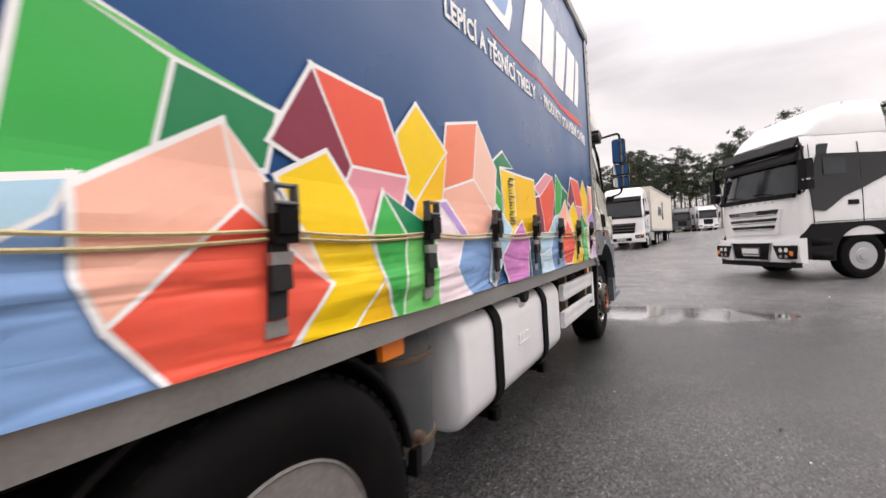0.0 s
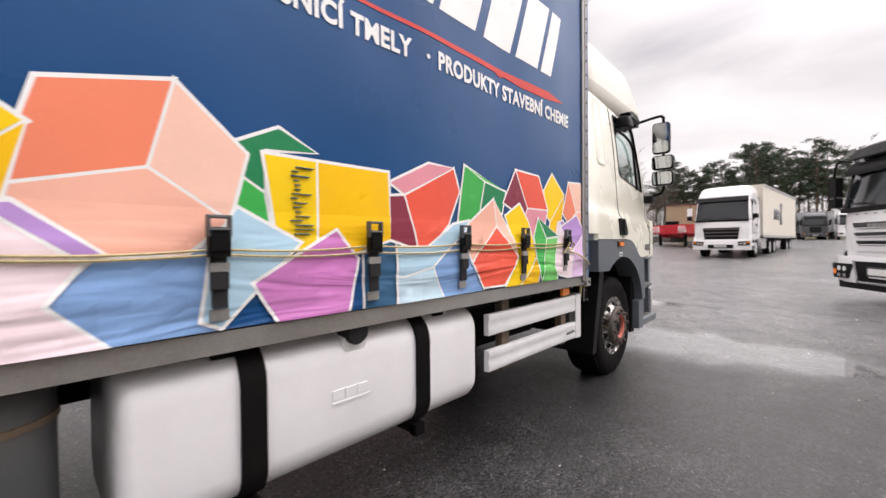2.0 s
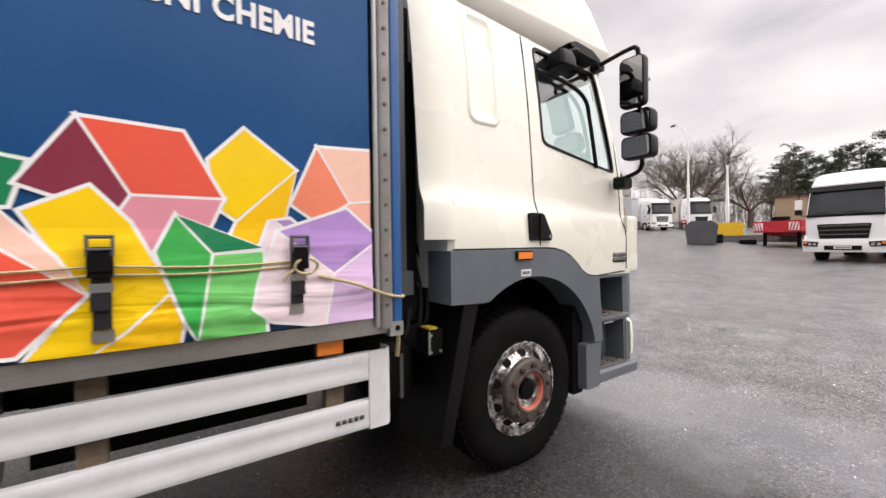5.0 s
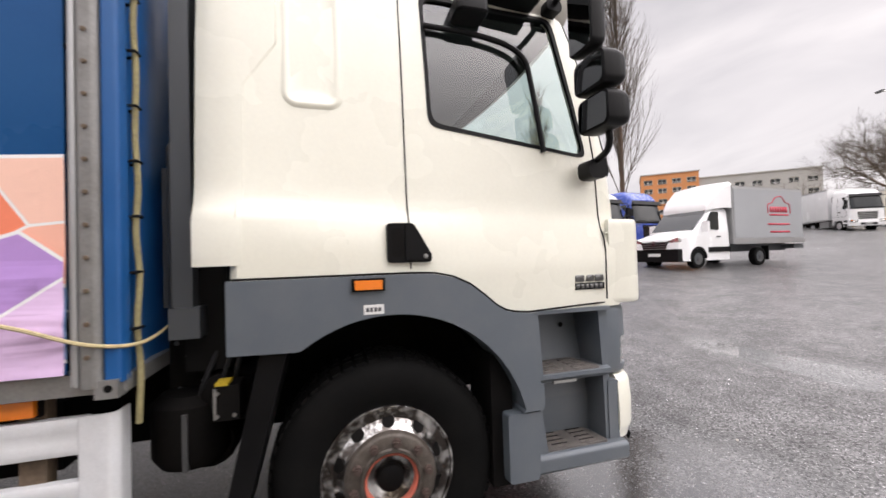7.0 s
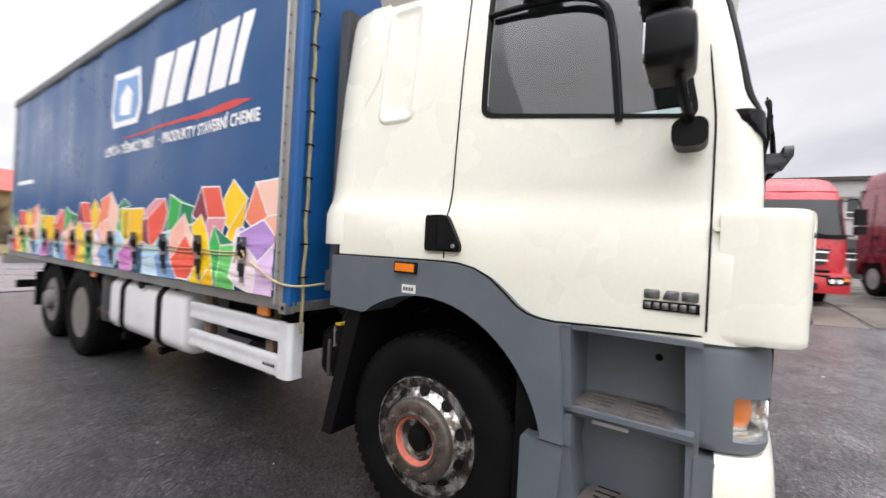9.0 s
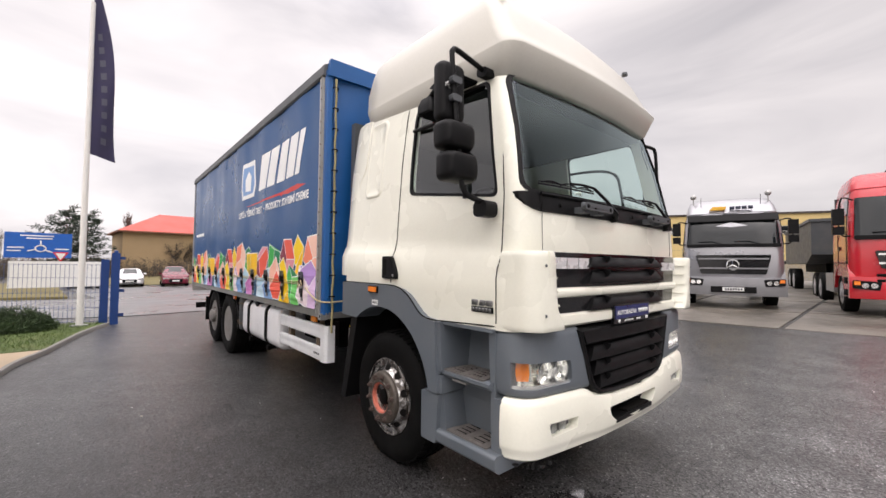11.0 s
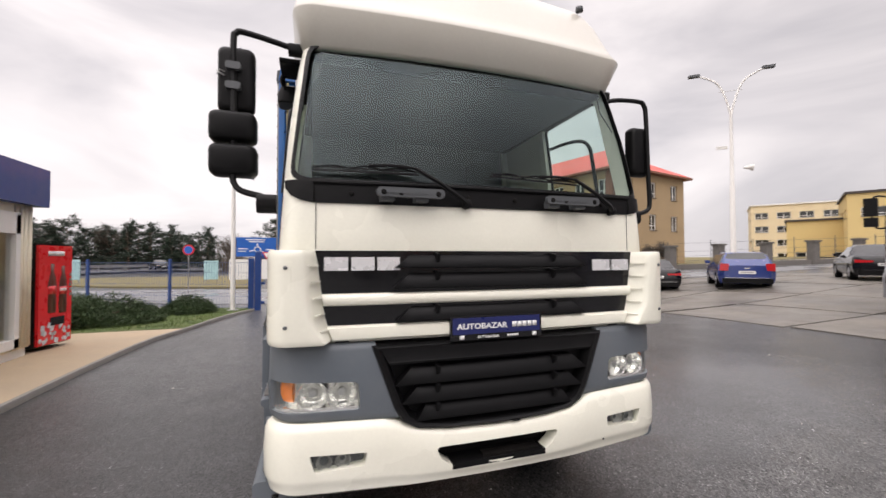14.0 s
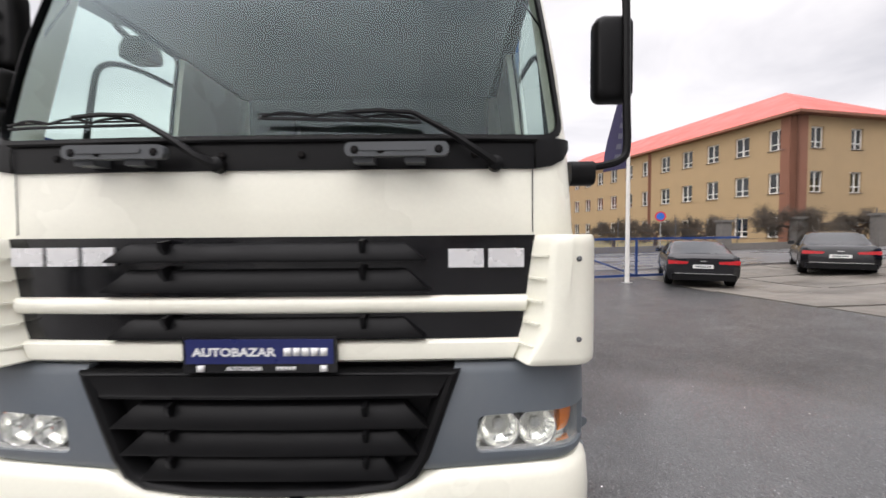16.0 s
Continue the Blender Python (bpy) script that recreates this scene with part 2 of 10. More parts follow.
INTERIOR = material("cab_interior", (0.034, 0.037, 0.039), 0.8, vary=0.1)
INTERIOR_LIGHT = material("cab_lining", (0.052, 0.056, 0.058), 0.9, vary=0.1)
CAR_GLASS = material("dark_car_glass", (0.012, 0.015, 0.017), 0.04, vary=0.1, coat=0.25, spec=0.5, rough_vary=0.02)
PLATE_WHITE = material("number_plate", (0.72, 0.72, 0.70), 0.4, vary=0.03)
PLATE_BLUE = material("dark_blue_plate", (0.012, 0.018, 0.10), 0.3, vary=0.06)
ROPE = material("yellowed_rope", (0.48, 0.40, 0.22), 0.85, vary=0.2, scale=30)
ROPE_OLD = material("grimy_cord", (0.30, 0.26, 0.13), 0.85, vary=0.3, scale=12)
WEBBING = material("black_webbing", (0.010, 0.010, 0.011), 0.8, vary=0.2, fine=500, bump=0.0006)

# ---- building helpers ----
def mesh_of(bm, name, mat, smooth=False):
    bmesh.ops.recalc_face_normals(bm, faces=bm.faces)
    me = bpy.data.meshes.new(name)
    bm.to_mesh(me)
    bm.free()
    for m in (mat if isinstance(mat, (list, tuple)) else [mat]):
        me.materials.append(m)
    if smooth:
        me.shade_smooth()
        me.set_sharp_from_angle(angle=radians(40))
    return me


def part(name, bm, mat, parent=None, label="", smooth=True):
    """Links a bmesh as one mesh object, under a thing or a part."""
    ob = new(name, mesh_of(bm, name, mat, smooth))
    ob.parent = parent
    return tagged(ob, label)


def thing(name, label, category, at=(0, 0, 0), turn=0.0, group="", kind=""):
    """An empty at a thing's base, to parent its parts."""
    ob = new(name)
    ob.empty_display_size = 0.2
    ob.matrix_basis = pose(*at, 0, 0, turn)
    return tagged(ob, label, category, group, kind)


def bevelled(bm, faces, r, seg=2):
    es = list({e for f in faces for e in f.edges if len(e.link_faces) == 2 and e.calc_face_angle(0) > 0.5})
    if r > 0 and es:
        bmesh.ops.bevel(bm, geom=es, offset=r, segments=seg, profile=0.5, affect="EDGES", clamp_overlap=True)


def box(bm, x0, x1, y0, y1, z0, z1, r=0.0, seg=2):
    vs = [bm.verts.new((x, y, z)) for x in (x0, x1) for y in (y0, y1) for z in (z0, z1)]
    fs = [bm.faces.new([vs[i] for i in q]) for q in ((0, 1, 3, 2), (4, 6, 7, 5), (0, 4, 5, 1), (2, 3, 7, 6), (0, 2, 6, 4), (1, 5, 7, 3))]
    if r:
        bevelled(bm, fs, r, seg)
    return bm


def prism(bm, pts, axis, a, b, r=0.0, seg=2):
    """A polygon pushed along an axis. pts are (y, z) for 'x', (x, z) for 'y', (x, y) for 'z'."""
    def at(p, d):
        return {"x": (d, p[0], p[1]), "y": (p[0], d, p[1]), "z": (p[0], p[1], d)}[axis]
    lo, hi = [bm.verts.new(at(p, a)) for p in pts], [bm.verts.new(at(p, b)) for p in pts]
    fs = [bm.faces.new(lo), bm.faces.new(hi[::-1])]
    for i in range(len(pts)):
        j = (i + 1) % len(pts)
        fs.append(bm.faces.new((lo[i], hi[i], hi[j], lo[j])))
    if r:
        bevelled(bm, fs, r, seg)
    return bm


def rounded(x0, x1, z0, z1, r, n=5):
    """Points of a rounded rectangle."""
    out = []
    for cx, cz, a0 in ((x1 - r, z1 - r, 0), (x0 + r, z1 - r, 90), (x0 + r, z0 + r, 180), (x1 - r, z0 + r, 270)):
        for i in range(n + 1):
            a = radians(a0 + 90 * i / n)
            out.append((cx + r * math.cos(a), cz + r * math.sin(a)))
    return out


def soften(pts, r, n=4):
    """Rounds the corners of a polygon."""
    out, k = [], len(pts)
    for i in range(k):
        p, a, b = Vector(pts[i]), Vector(pts[i - 1]), Vector(pts[(i + 1) % k])
        da, db = (a - p), (b - p)
        ra = min(r, da.length * 0.45, db.length * 0.45)
        s, e = p + da.normalized() * ra, p + db.normalized() * ra
        for j in range(n + 1):
            t = j / n
            out.append(tuple((1 - t) ** 2 * s + 2 * t * (1 - t) * p + t * t * e))
    return out


def loft(bm, rings, closed=True, caps=True):
    """Skins rings of equal length."""
    rows = [[bm.verts.new(p) for p in ring] for ring in rings]
    n = len(rows[0])
    for a, b in zip(rows, rows[1:]):
        for i in range(n if closed else n - 1):
            j = (i + 1) % n
            try:
                bm.faces.new((a[i], a[j], b[j], b[i]))
            except ValueError:
                pass
    if caps and closed:
        bm.faces.new(rows[0][::-1])
        bm.faces.new(rows[-1])
    return bm


def lathe(bm, profile, axis="x", at=(0, 0, 0), n=32, flip=1, caps=True):
    """Turns a profile of (along, radius) round an axis."""
    rings = []
    for d, r in profile:
        ring = []
        for i in range(n):
            a = 2 * math.pi * i / n
            c, s = r * math.cos(a), r * math.sin(a)
            v = {"x": (d * flip, c, s), "y": (c, d * flip, s), "z": (c, s, d * flip)}[axis]
            ring.append((at[0] + v[0], at[1] + v[1], at[2] + v[2]))
        rings.append(ring)
    return loft(bm, rings, caps=caps)


def rod(bm, a, b, r, n=8, r2=None):
    a, b = Vector(a), Vector(b)
    d = (b - a).normalized()
    u = d.orthogonal().normalized()
    w = d.cross(u)
    rings = [[p + q * (u * math.cos(2 * math.pi * i / n) + w * math.sin(2 * math.pi * i / n)) for i in range(n)] for p, q in ((a, r), (b, r if r2 is None else r2))]
    return loft(bm, rings)


def tube(bm, path, r, n=8, radii=None):
    """A bent tube through points."""
    path = [Vector(p) for p in path]
    rings, u = [], None
    for i, p in enumerate(path):
        d = (path[min(i + 1, len(path) - 1)] - path[max(i - 1, 0)]).normalized()
        u = d.orthogonal().normalized() if u is None else (u - d * u.dot(d)).normalized()
        w = d.cross(u)
        q = radii[i] if radii else r
        rings.append([p + q * (u * math.cos(2 * math.pi * k / n) + w * math.sin(2 * math.pi * k / n)) for k in range(n)])
    return loft(bm, rings)


def curve_points(pts, n=6):
    """A smooth line through points."""
    pts = [Vector(p) for p in pts]
    out = []
    for i in range(len(pts) - 1):
        p0, p1, p2, p3 = pts[max(i - 1, 0)], pts[i], pts[i + 1], pts[min(i + 2, len(pts) - 1)]
        for k in range(n):
            t = k / n
            out.append(0.5 * ((2 * p1) + (p2 - p0) * t + (2 * p0 - 5 * p1 + 4 * p2 - p3) * t * t + (3 * p1 - p0 - 3 * p2 + p3) * t ** 3))
    out.append(pts[-1])
    return out


def combine(mesh_a, mesh_b, how):
    """A boolean of two meshes, as a new mesh."""
    oa, obj_b = new("tmp_a", mesh_a), new("tmp_b", mesh_b)
    mod = oa.modifiers.new("cut", "BOOLEAN")
    mod.operation, mod.solver, mod.object = how, "EXACT", obj_b
    bpy.context.view_layer.update()
    deps = bpy.context.evaluated_depsgraph_get()
    me = bpy.data.meshes.new_from_object(oa.evaluated_get(deps))
    for o in (oa, obj_b):
        bpy.data.objects.remove(o)
    return me


def bm_from(me):
    bm = bmesh.new()
    bm.from_mesh(me)
    return bm


def letters(body, size, mat, m, parent=None, label="", depth=0.004, bold=0.0, name="lettering", align="LEFT", shear=0.0, stretch=1.0, space=1.0):
    """Words in the built-in font, at the pose m: they run along its x, and stand up along its y."""
    cu = bpy.data.curves.new(name, "FONT")
    cu.body, cu.size, cu.extrude, cu.offset, cu.align_x, cu.shear, cu.space_character = body, size, depth, bold, align, shear, space
    cu.resolution_u = 3
    tmp = new("tmp_text", cu)
    bpy.context.view_layer.update()
    me = bpy.data.meshes.new_from_object(tmp.evaluated_get(bpy.context.evaluated_depsgraph_get()))
    bpy.data.objects.remove(tmp)
    me.transform(m @ Matrix.Diagonal((stretch, 1, 1, 1)))
    me.materials.clear()
    me.materials.append(mat)
    ob = new(name, me)
    ob.parent = parent
    return tagged(ob, label)


def pieces(name, bm, mat, parent, places, label="", smooth=True):
    """The same part at several places, on one mesh."""
    me = mesh_of(bm, name, mat, smooth)
    out = []
    for m in places:
        ob = new(name, me)
        ob.parent = parent
        ob.matrix_basis = m if isinstance(m, Matrix) else Matrix.Translation(m)
        out.append(tagged(ob, label))
    return out

# ---- the curtain-sided lorry ----
lorry = thing("curtain_side_lorry", "cream-cabbed curtain-sided lorry with blue printed tarpaulin, parked on wet asphalt", "truck", (-2.145, 0, 0))
HUB_Y, HUB_Z = 5.716, 0.515
CAB_Z = (1.20, 1.40, 1.66, 1.69, 1.71, 1.75, 1.83, 2.02, 2.45, 2.85, 2.95)
CAB_W = (1.262, 1.270, 1.273, 1.268, 1.256, 1.232, 1.216, 1.205, 1.172, 1.122, 1.098)
CAB_F = (7.10, 7.105, 7.105, 7.105, 7.105, 7.105, 7.10, 7.09, 7.00, 6.885, 6.85)


def cab_ring(z, inset=0.0):
    """One level of the cab's shell."""
    f = float(np.interp(z, CAB_Z, CAB_F)) - inset
    rear = 5.09 + inset
    corner, crown = 0.12, 0.045
    def half(y):
        k = (y - 5.09) / 2.0
        return float(np.interp(z + 0.15 * k, CAB_Z, CAB_W)) * (1 - 0.055 * k) - inset
    yc = f - crown - corner
    right = [(half(rear + 0.03) - 0.03, rear)]
    for i in range(16):
        y = rear + 0.03 + (yc - rear - 0.03) * i / 15
        right.append((half(y), y))
    w = half(yc)
    for i in range(1, 8):
        a = radians(90 * i / 8)
        right.append((w - corner + corner * math.cos(a), yc + corner * math.sin(a)))
    wf = w - corner
    for i in range(8):
        x = wf * (1 - i / 8)
        right.append((x, f - crown * (x / wf) ** 2))
    left = [(-x, y) for x, y in reversed(right)]
    return [(x, y, z) for x, y in right] + [(0, f, z)] + [(x, y, z) for x, y in left]


def cab_solid(inset, z0, z1):
    levels = [z0] + [z for z in sorted(set([*CAB_Z, 1.5, 1.71, 1.77, 1.83, 2.1, 2.2, 2.3, 2.6, 2.7])) if z0 + 0.02 < z < z1 - 0.02] + [z1]
    return loft(bmesh.new(), [cab_ring(z, inset) for z in levels])


def plain(bm):
    """A closed solid for cutting, its faces turned outwards."""
    bmesh.ops.recalc_face_normals(bm, faces=bm.faces)
    if bm.calc_volume(signed=True) < 0:
        bmesh.ops.reverse_faces(bm, faces=bm.faces)
    me = bpy.data.meshes.new("solid")
    bm.to_mesh(me)
    bm.free()
    return me


WS = soften([(1.10, 2.03), (1.015, 2.848), (-1.015, 2.848), (-1.10, 2.03)], 0.085)
SW = soften([(5.96, 2.135), (6.85, 2.015), (6.70, 2.815), (5.945, 2.82)], 0.06)


def grown(pts, d):
    cx, cz = sum(p[0] for p in pts) / len(pts), sum(p[1] for p in pts) / len(pts)
    return [(p[0] + d * np.sign(p[0] - cx), p[1] + d * np.sign(p[1] - cz)) for p in pts]


shell = combine(plain(cab_solid(0, 1.20, 2.93)), plain(cab_solid(0.05, 1.30, 2.90)), "DIFFERENCE")
shell = combine(shell, plain(prism(bmesh.new(), WS, "y", 6.4, 7.5)), "DIFFERENCE")
for side in (1, -1):
    shell = combine(shell, plain(prism(bmesh.new(), [(5.735 + 0.672 * math.cos(radians(a)), 0.60 + 0.672 * math.sin(radians(a))) for a in range(0, 360, 10)], "x", 0.8 * side, 1.5 * side)), "DIFFERENCE")
    shell = combine(shell, plain(prism(bmesh.new(), SW, "x", 0.9 * side, 1.5 * side)), "DIFFERENCE")
cab = part("cab_body", bm_from(shell), CREAM, lorry, "cream-white painted steel driver's cab")

pane = combine(plain(cab_solid(0.012, 1.25, 2.92)), plain(cab_solid(0.017, 1.24, 2.93)), "DIFFERENCE")
seal = combine(plain(cab_solid(-0.004, 1.25, 2.925)), plain(cab_solid(0.016, 1.24, 2.93)), "DIFFERENCE")


def window(name, pts, axis, a, b, label):
    glass = combine(pane.copy(), plain(prism(bmesh.new(), grown(pts, 0.01), axis, a, b)), "INTERSECT")
    bm = bm_from(glass)
    way = Vector((0, 1, 0)) if axis == "y" else Vector((np.sign(a + b), 0, 0))
    bmesh.ops.delete(bm, geom=[f for f in bm.faces if f.normal.dot(way) < 0.15], context="FACES")
    ob = part(name, bm, GLASS if name == "windscreen" else DOOR_GLASS, cab, label)
    ob.visible_shadow = False
    rim = combine(seal.copy(), plain(prism(bmesh.new(), grown(pts, 0.008), axis, a, b)), "INTERSECT")
    rim = combine(rim, plain(prism(bmesh.new(), grown(pts, -0.012), axis, a - 0.1, b + 0.1)), "DIFFERENCE")
    part("rubber_seal", bm_from(rim), PLASTIC, cab)


window("windscreen", WS, "y", 6.5, 7.4, "tinted curved windscreen")
window("door_window", SW, "x", 0.9, 1.5, "tinted door window")
window("door_window", SW, "x", -1.5, -0.9, "tinted door window")

# roof fairing
FAIR = ((2.822, 1.062, 6.900, 5.20), (2.834, 1.078, 6.918, 5.18), (3.005, 1.132, 6.990, 5.17), (3.015, 1.13, 6.99, 5.17), (3.07, 1.122, 6.945, 5.16), (3.16, 1.112, 6.89, 5.15),
        (3.34, 1.072, 6.805, 5.16), (3.45, 1.035, 6.74, 5.19), (3.51, 0.995, 6.69, 5.21), (3.555, 0.935, 6.61, 5.26), (3.585, 0.825, 6.49, 5.34), (3.595, 0.54, 6.26, 5.48))
rings = []
for z, w, f, r in FAIR:
    ring = []
    for x, y in [(w * 0.97, r), (w, r + 0.05)] + [(w * (1 - 0.03 * (i / 8) ** 2), r + 0.05 + (f - 0.30 - r) * i / 8) for i in range(1, 8)]:
        ring.append((x, y))
    wq, rc = w * 0.975, float(np.interp(z, (2.95, 3.35), (0.16, 0.13)))
    for i in range(8):
        a = radians(90 * i / 7)
        ring.append((wq - rc + rc * math.cos(a), f - 0.05 - 0.73 * rc * (1 - math.sin(a))))
    ring += [((wq - rc) * k, f - 0.05 * k * k) for k in (0.75, 0.5, 0.25, 0.0)]
    ring = ring + [(-x, y) for x, y in reversed(ring[:-1])]
    rings.append([(x, y, z) for x, y in ring])
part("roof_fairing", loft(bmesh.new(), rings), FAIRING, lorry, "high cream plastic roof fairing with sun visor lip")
bm = bmesh.new()
loft(bm, [[(x, y - d, 2.818 - 0.004 * k) for x, y, z in rings[1]] for k, d in ((0, 0.05), (3, 0.05))])
part("fairing_joint", bm, CHASSIS, lorry)
bm = bmesh.new()
for s in (1, -1):
    lathe(bm, [(0, 0.028), (0.03, 0.026), (0.045, 0.0)], "z", (0.90 * s, 6.70, 3.475), 12)
part("roof_marker_lamp", bm, DARK_GREY, lorry)

# interior
bm = bmesh.new()
box(bm, -1.1, 1.1, 6.35, 6.95, 1.5, 1.98, 0.08)
box(bm, 0.28, 0.95, 6.25, 6.6, 1.9, 2.06, 0.05)
part("dashboard", bm, INTERIOR, cab, "dark grey dashboard")
bm = bmesh.new()
box(bm, -1.0, 1.0, 5.16, 5.2, 1.3, 2.86)
box(bm, -1.0, 1.0, 5.2, 6.7, 2.80, 2.86)
part("rear_lining", bm, INTERIOR_LIGHT, cab, "grey fabric cab lining")
for s in (1, -1):
    bm = bmesh.new()
    box(bm, 0.62 * s - 0.25, 0.62 * s + 0.25, 5.55, 6.05, 1.35, 1.72, 0.06)
    prism(bm, [(5.50, 1.68), (5.66, 1.68), (5.58, 2.35), (5.46, 2.35)], "x", 0.62 * s - 0.24, 0.62 * s + 0.24, 0.05)
    box(bm, 0.62 * s - 0.14, 0.62 * s + 0.14, 5.44, 5.55, 2.36, 2.55, 0.04)
    part("seat", bm, INTERIOR, cab, "dark fabric seat with headrest")
bm = bmesh.new()
ring = [Vector((0.62 + 0.23 * math.cos(a), 6.22 + 0.1 * math.sin(a), 2.0 + 0.2 * math.sin(a))) for a in np.linspace(0, 2 * math.pi, 25)]
tube(bm, ring, 0.016)
rod(bm, (0.62, 6.22, 2.0), (0.62, 6.45, 1.85), 0.03)
rod(bm, (0.40, 6.22, 2.0), (0.84, 6.22, 2.0), 0.014)
part("steering_wheel", bm, PLASTIC, cab, "black steering wheel")
for s in (1, -1):
    bm = bmesh.new()
    tube(bm, curve_points([(1.125 * s, 5.95, 2.645), (1.125 * s, 6.2, 2.635), (1.125 * s, 6.40, 2.60), (1.13 * s, 6.50, 2.53), (1.135 * s, 6.535, 2.40), (1.16 * s, 6.58, 2.03)], 6), 0.015)
    part("window_guide", bm, PLASTIC, cab, "black quarter-light frame")

# seams
bm = bmesh.new()
for s in (1, -1):
    for y, z0, z1 in ((5.83, 1.44, 2.86), (6.905, 1.24, 2.80)):
        pts = []
        for i in range(25):
            z = z0 + (z1 - z0) * i / 24
            r = cab_ring(z, -0.0015)
            cand = [p for p in r if p[0] * s > 0.9]
            cand.sort(key=lambda p: p[1])
            pts.append((float(np.interp(y, [p[1] for p in cand], [p[0] for p in cand])), y - (0.10 * max(0, z - 2.0) if y > 6.5 else 0), z))
        tube(bm, pts, 0.0038, 6)
for x in (0.975, -0.975):
    tube(bm, [(x, 7.0625 + 0.004 * k, z) for k, z in ((0, 1.91), (0.6, 1.75), (1, 1.68))], 0.002, 6)
part("door_seam", bm, PLASTIC, cab)

# raised panel on the sleeper side: a shallow field with a soft step round it
for s in (1, -1):
    bm = bmesh.new()
    rows = []
    for d, out in ((0.0, -0.004), (0.018, 0.010), (0.034, 0.010), (0.045, 0.002), (0.10, 0.002)):
        row = []
        for y, z in rounded(5.285 + d, 5.56 - d, 2.16 + d, 2.875 - d, max(0.075 - d, 0.012), 6):
            cand = sorted((p for p in cab_ring(z) if p[0] > 0.9), key=lambda p: p[1])
            row.append((s * (float(np.interp(y, [p[1] for p in cand], [p[0] for p in cand])) + out), y, z))
        rows.append(row)
    loft(bm, rows)
    part("pressed_panel", bm, CREAM, cab)

# narrow panels that carry the cab's side back over the gap
for s in (1, -1):
    rows = []
    for z in (1.48, 1.66, 1.71, 1.75, 1.83, 2.02, 2.25, 2.45, 2.65, 2.85, 2.92):
        half = max(p[0] for p in cab_ring(min(z, 2.94)) if 5.2 < p[1] < 5.6)
        rows.append([(s * (half + d), y, z) for d, y in ((-0.06, 4.96), (-0.035, 4.95), (-0.008, 5.01), (0.006, 5.10), (0.006, 5.14 if z < 2.4 else 5.27), (-0.03, 5.16 if z < 2.4 else 5.29), (-0.05, 5.12))])
    bm = loft(bmesh.new(), rows)
    part("side_extension", bm, CREAM, cab, "cream strip panel behind the cab")

# dark joint between the door's lower edge and the grey panels
for s in (1, -1):
    bm = bmesh.new()
    tube(bm, [((1.279 if y < 6.45 else 1.20) * s, y, z + 0.006) for y, z in ((5.10, 1.418), (5.83, 1.418), (5.93, 1.414), (6.02, 1.395), (6.10, 1.358), (6.17, 1.305), (6.23, 1.252), (6.28, 1.224), (6.33, 1.212), (6.40, 1.206), (6.90, 1.215))], 0.005, 5)
    part("panel_joint", bm, CHASSIS, lorry)

# door handles
for s in (1, -1):
    bm = bmesh.new()
    prism(bm, soften([(5.722, 1.648), (5.845, 1.648), (5.928, 1.50), (5.924, 1.470), (5.722, 1.470)], 0.02), "x", 1.235 * s, 1.264 * s, 0.006)
    handle = part("door_handle", bm, PLASTIC, cab, "black plastic door handle")
    bm = bmesh.new()
    prism(bm, soften([(5.805, 1.64), (5.842, 1.64), (5.918, 1.505), (5.915, 1.48), (5.805, 1.48)], 0.012), "x", 1.25 * s, 1.274 * s, 0.005)
    part("grip", bm, PLASTIC, handle)
    part("handle_recess", prism(bmesh.new(), rounded(5.742, 5.795, 1.495, 1.625, 0.015), "x", 1.262 * s, 1.2655 * s), CHASSIS, handle)
    part("lock", lathe(bmesh.new(), [(0, 0.011), (0.004, 0.009), (0.005, 0.0)], "x", (1.274 * s, 5.895, 1.497), 12, s), STEEL, handle)

# grey lower panels, wheel arch
def arch(y, z, r, a0, a1, n=18):
    return [(y + r * math.cos(radians(a0 + (a1 - a0) * i / n)), z + r * math.sin(radians(a0 + (a1 - a0) * i / n))) for i in range(n + 1)]


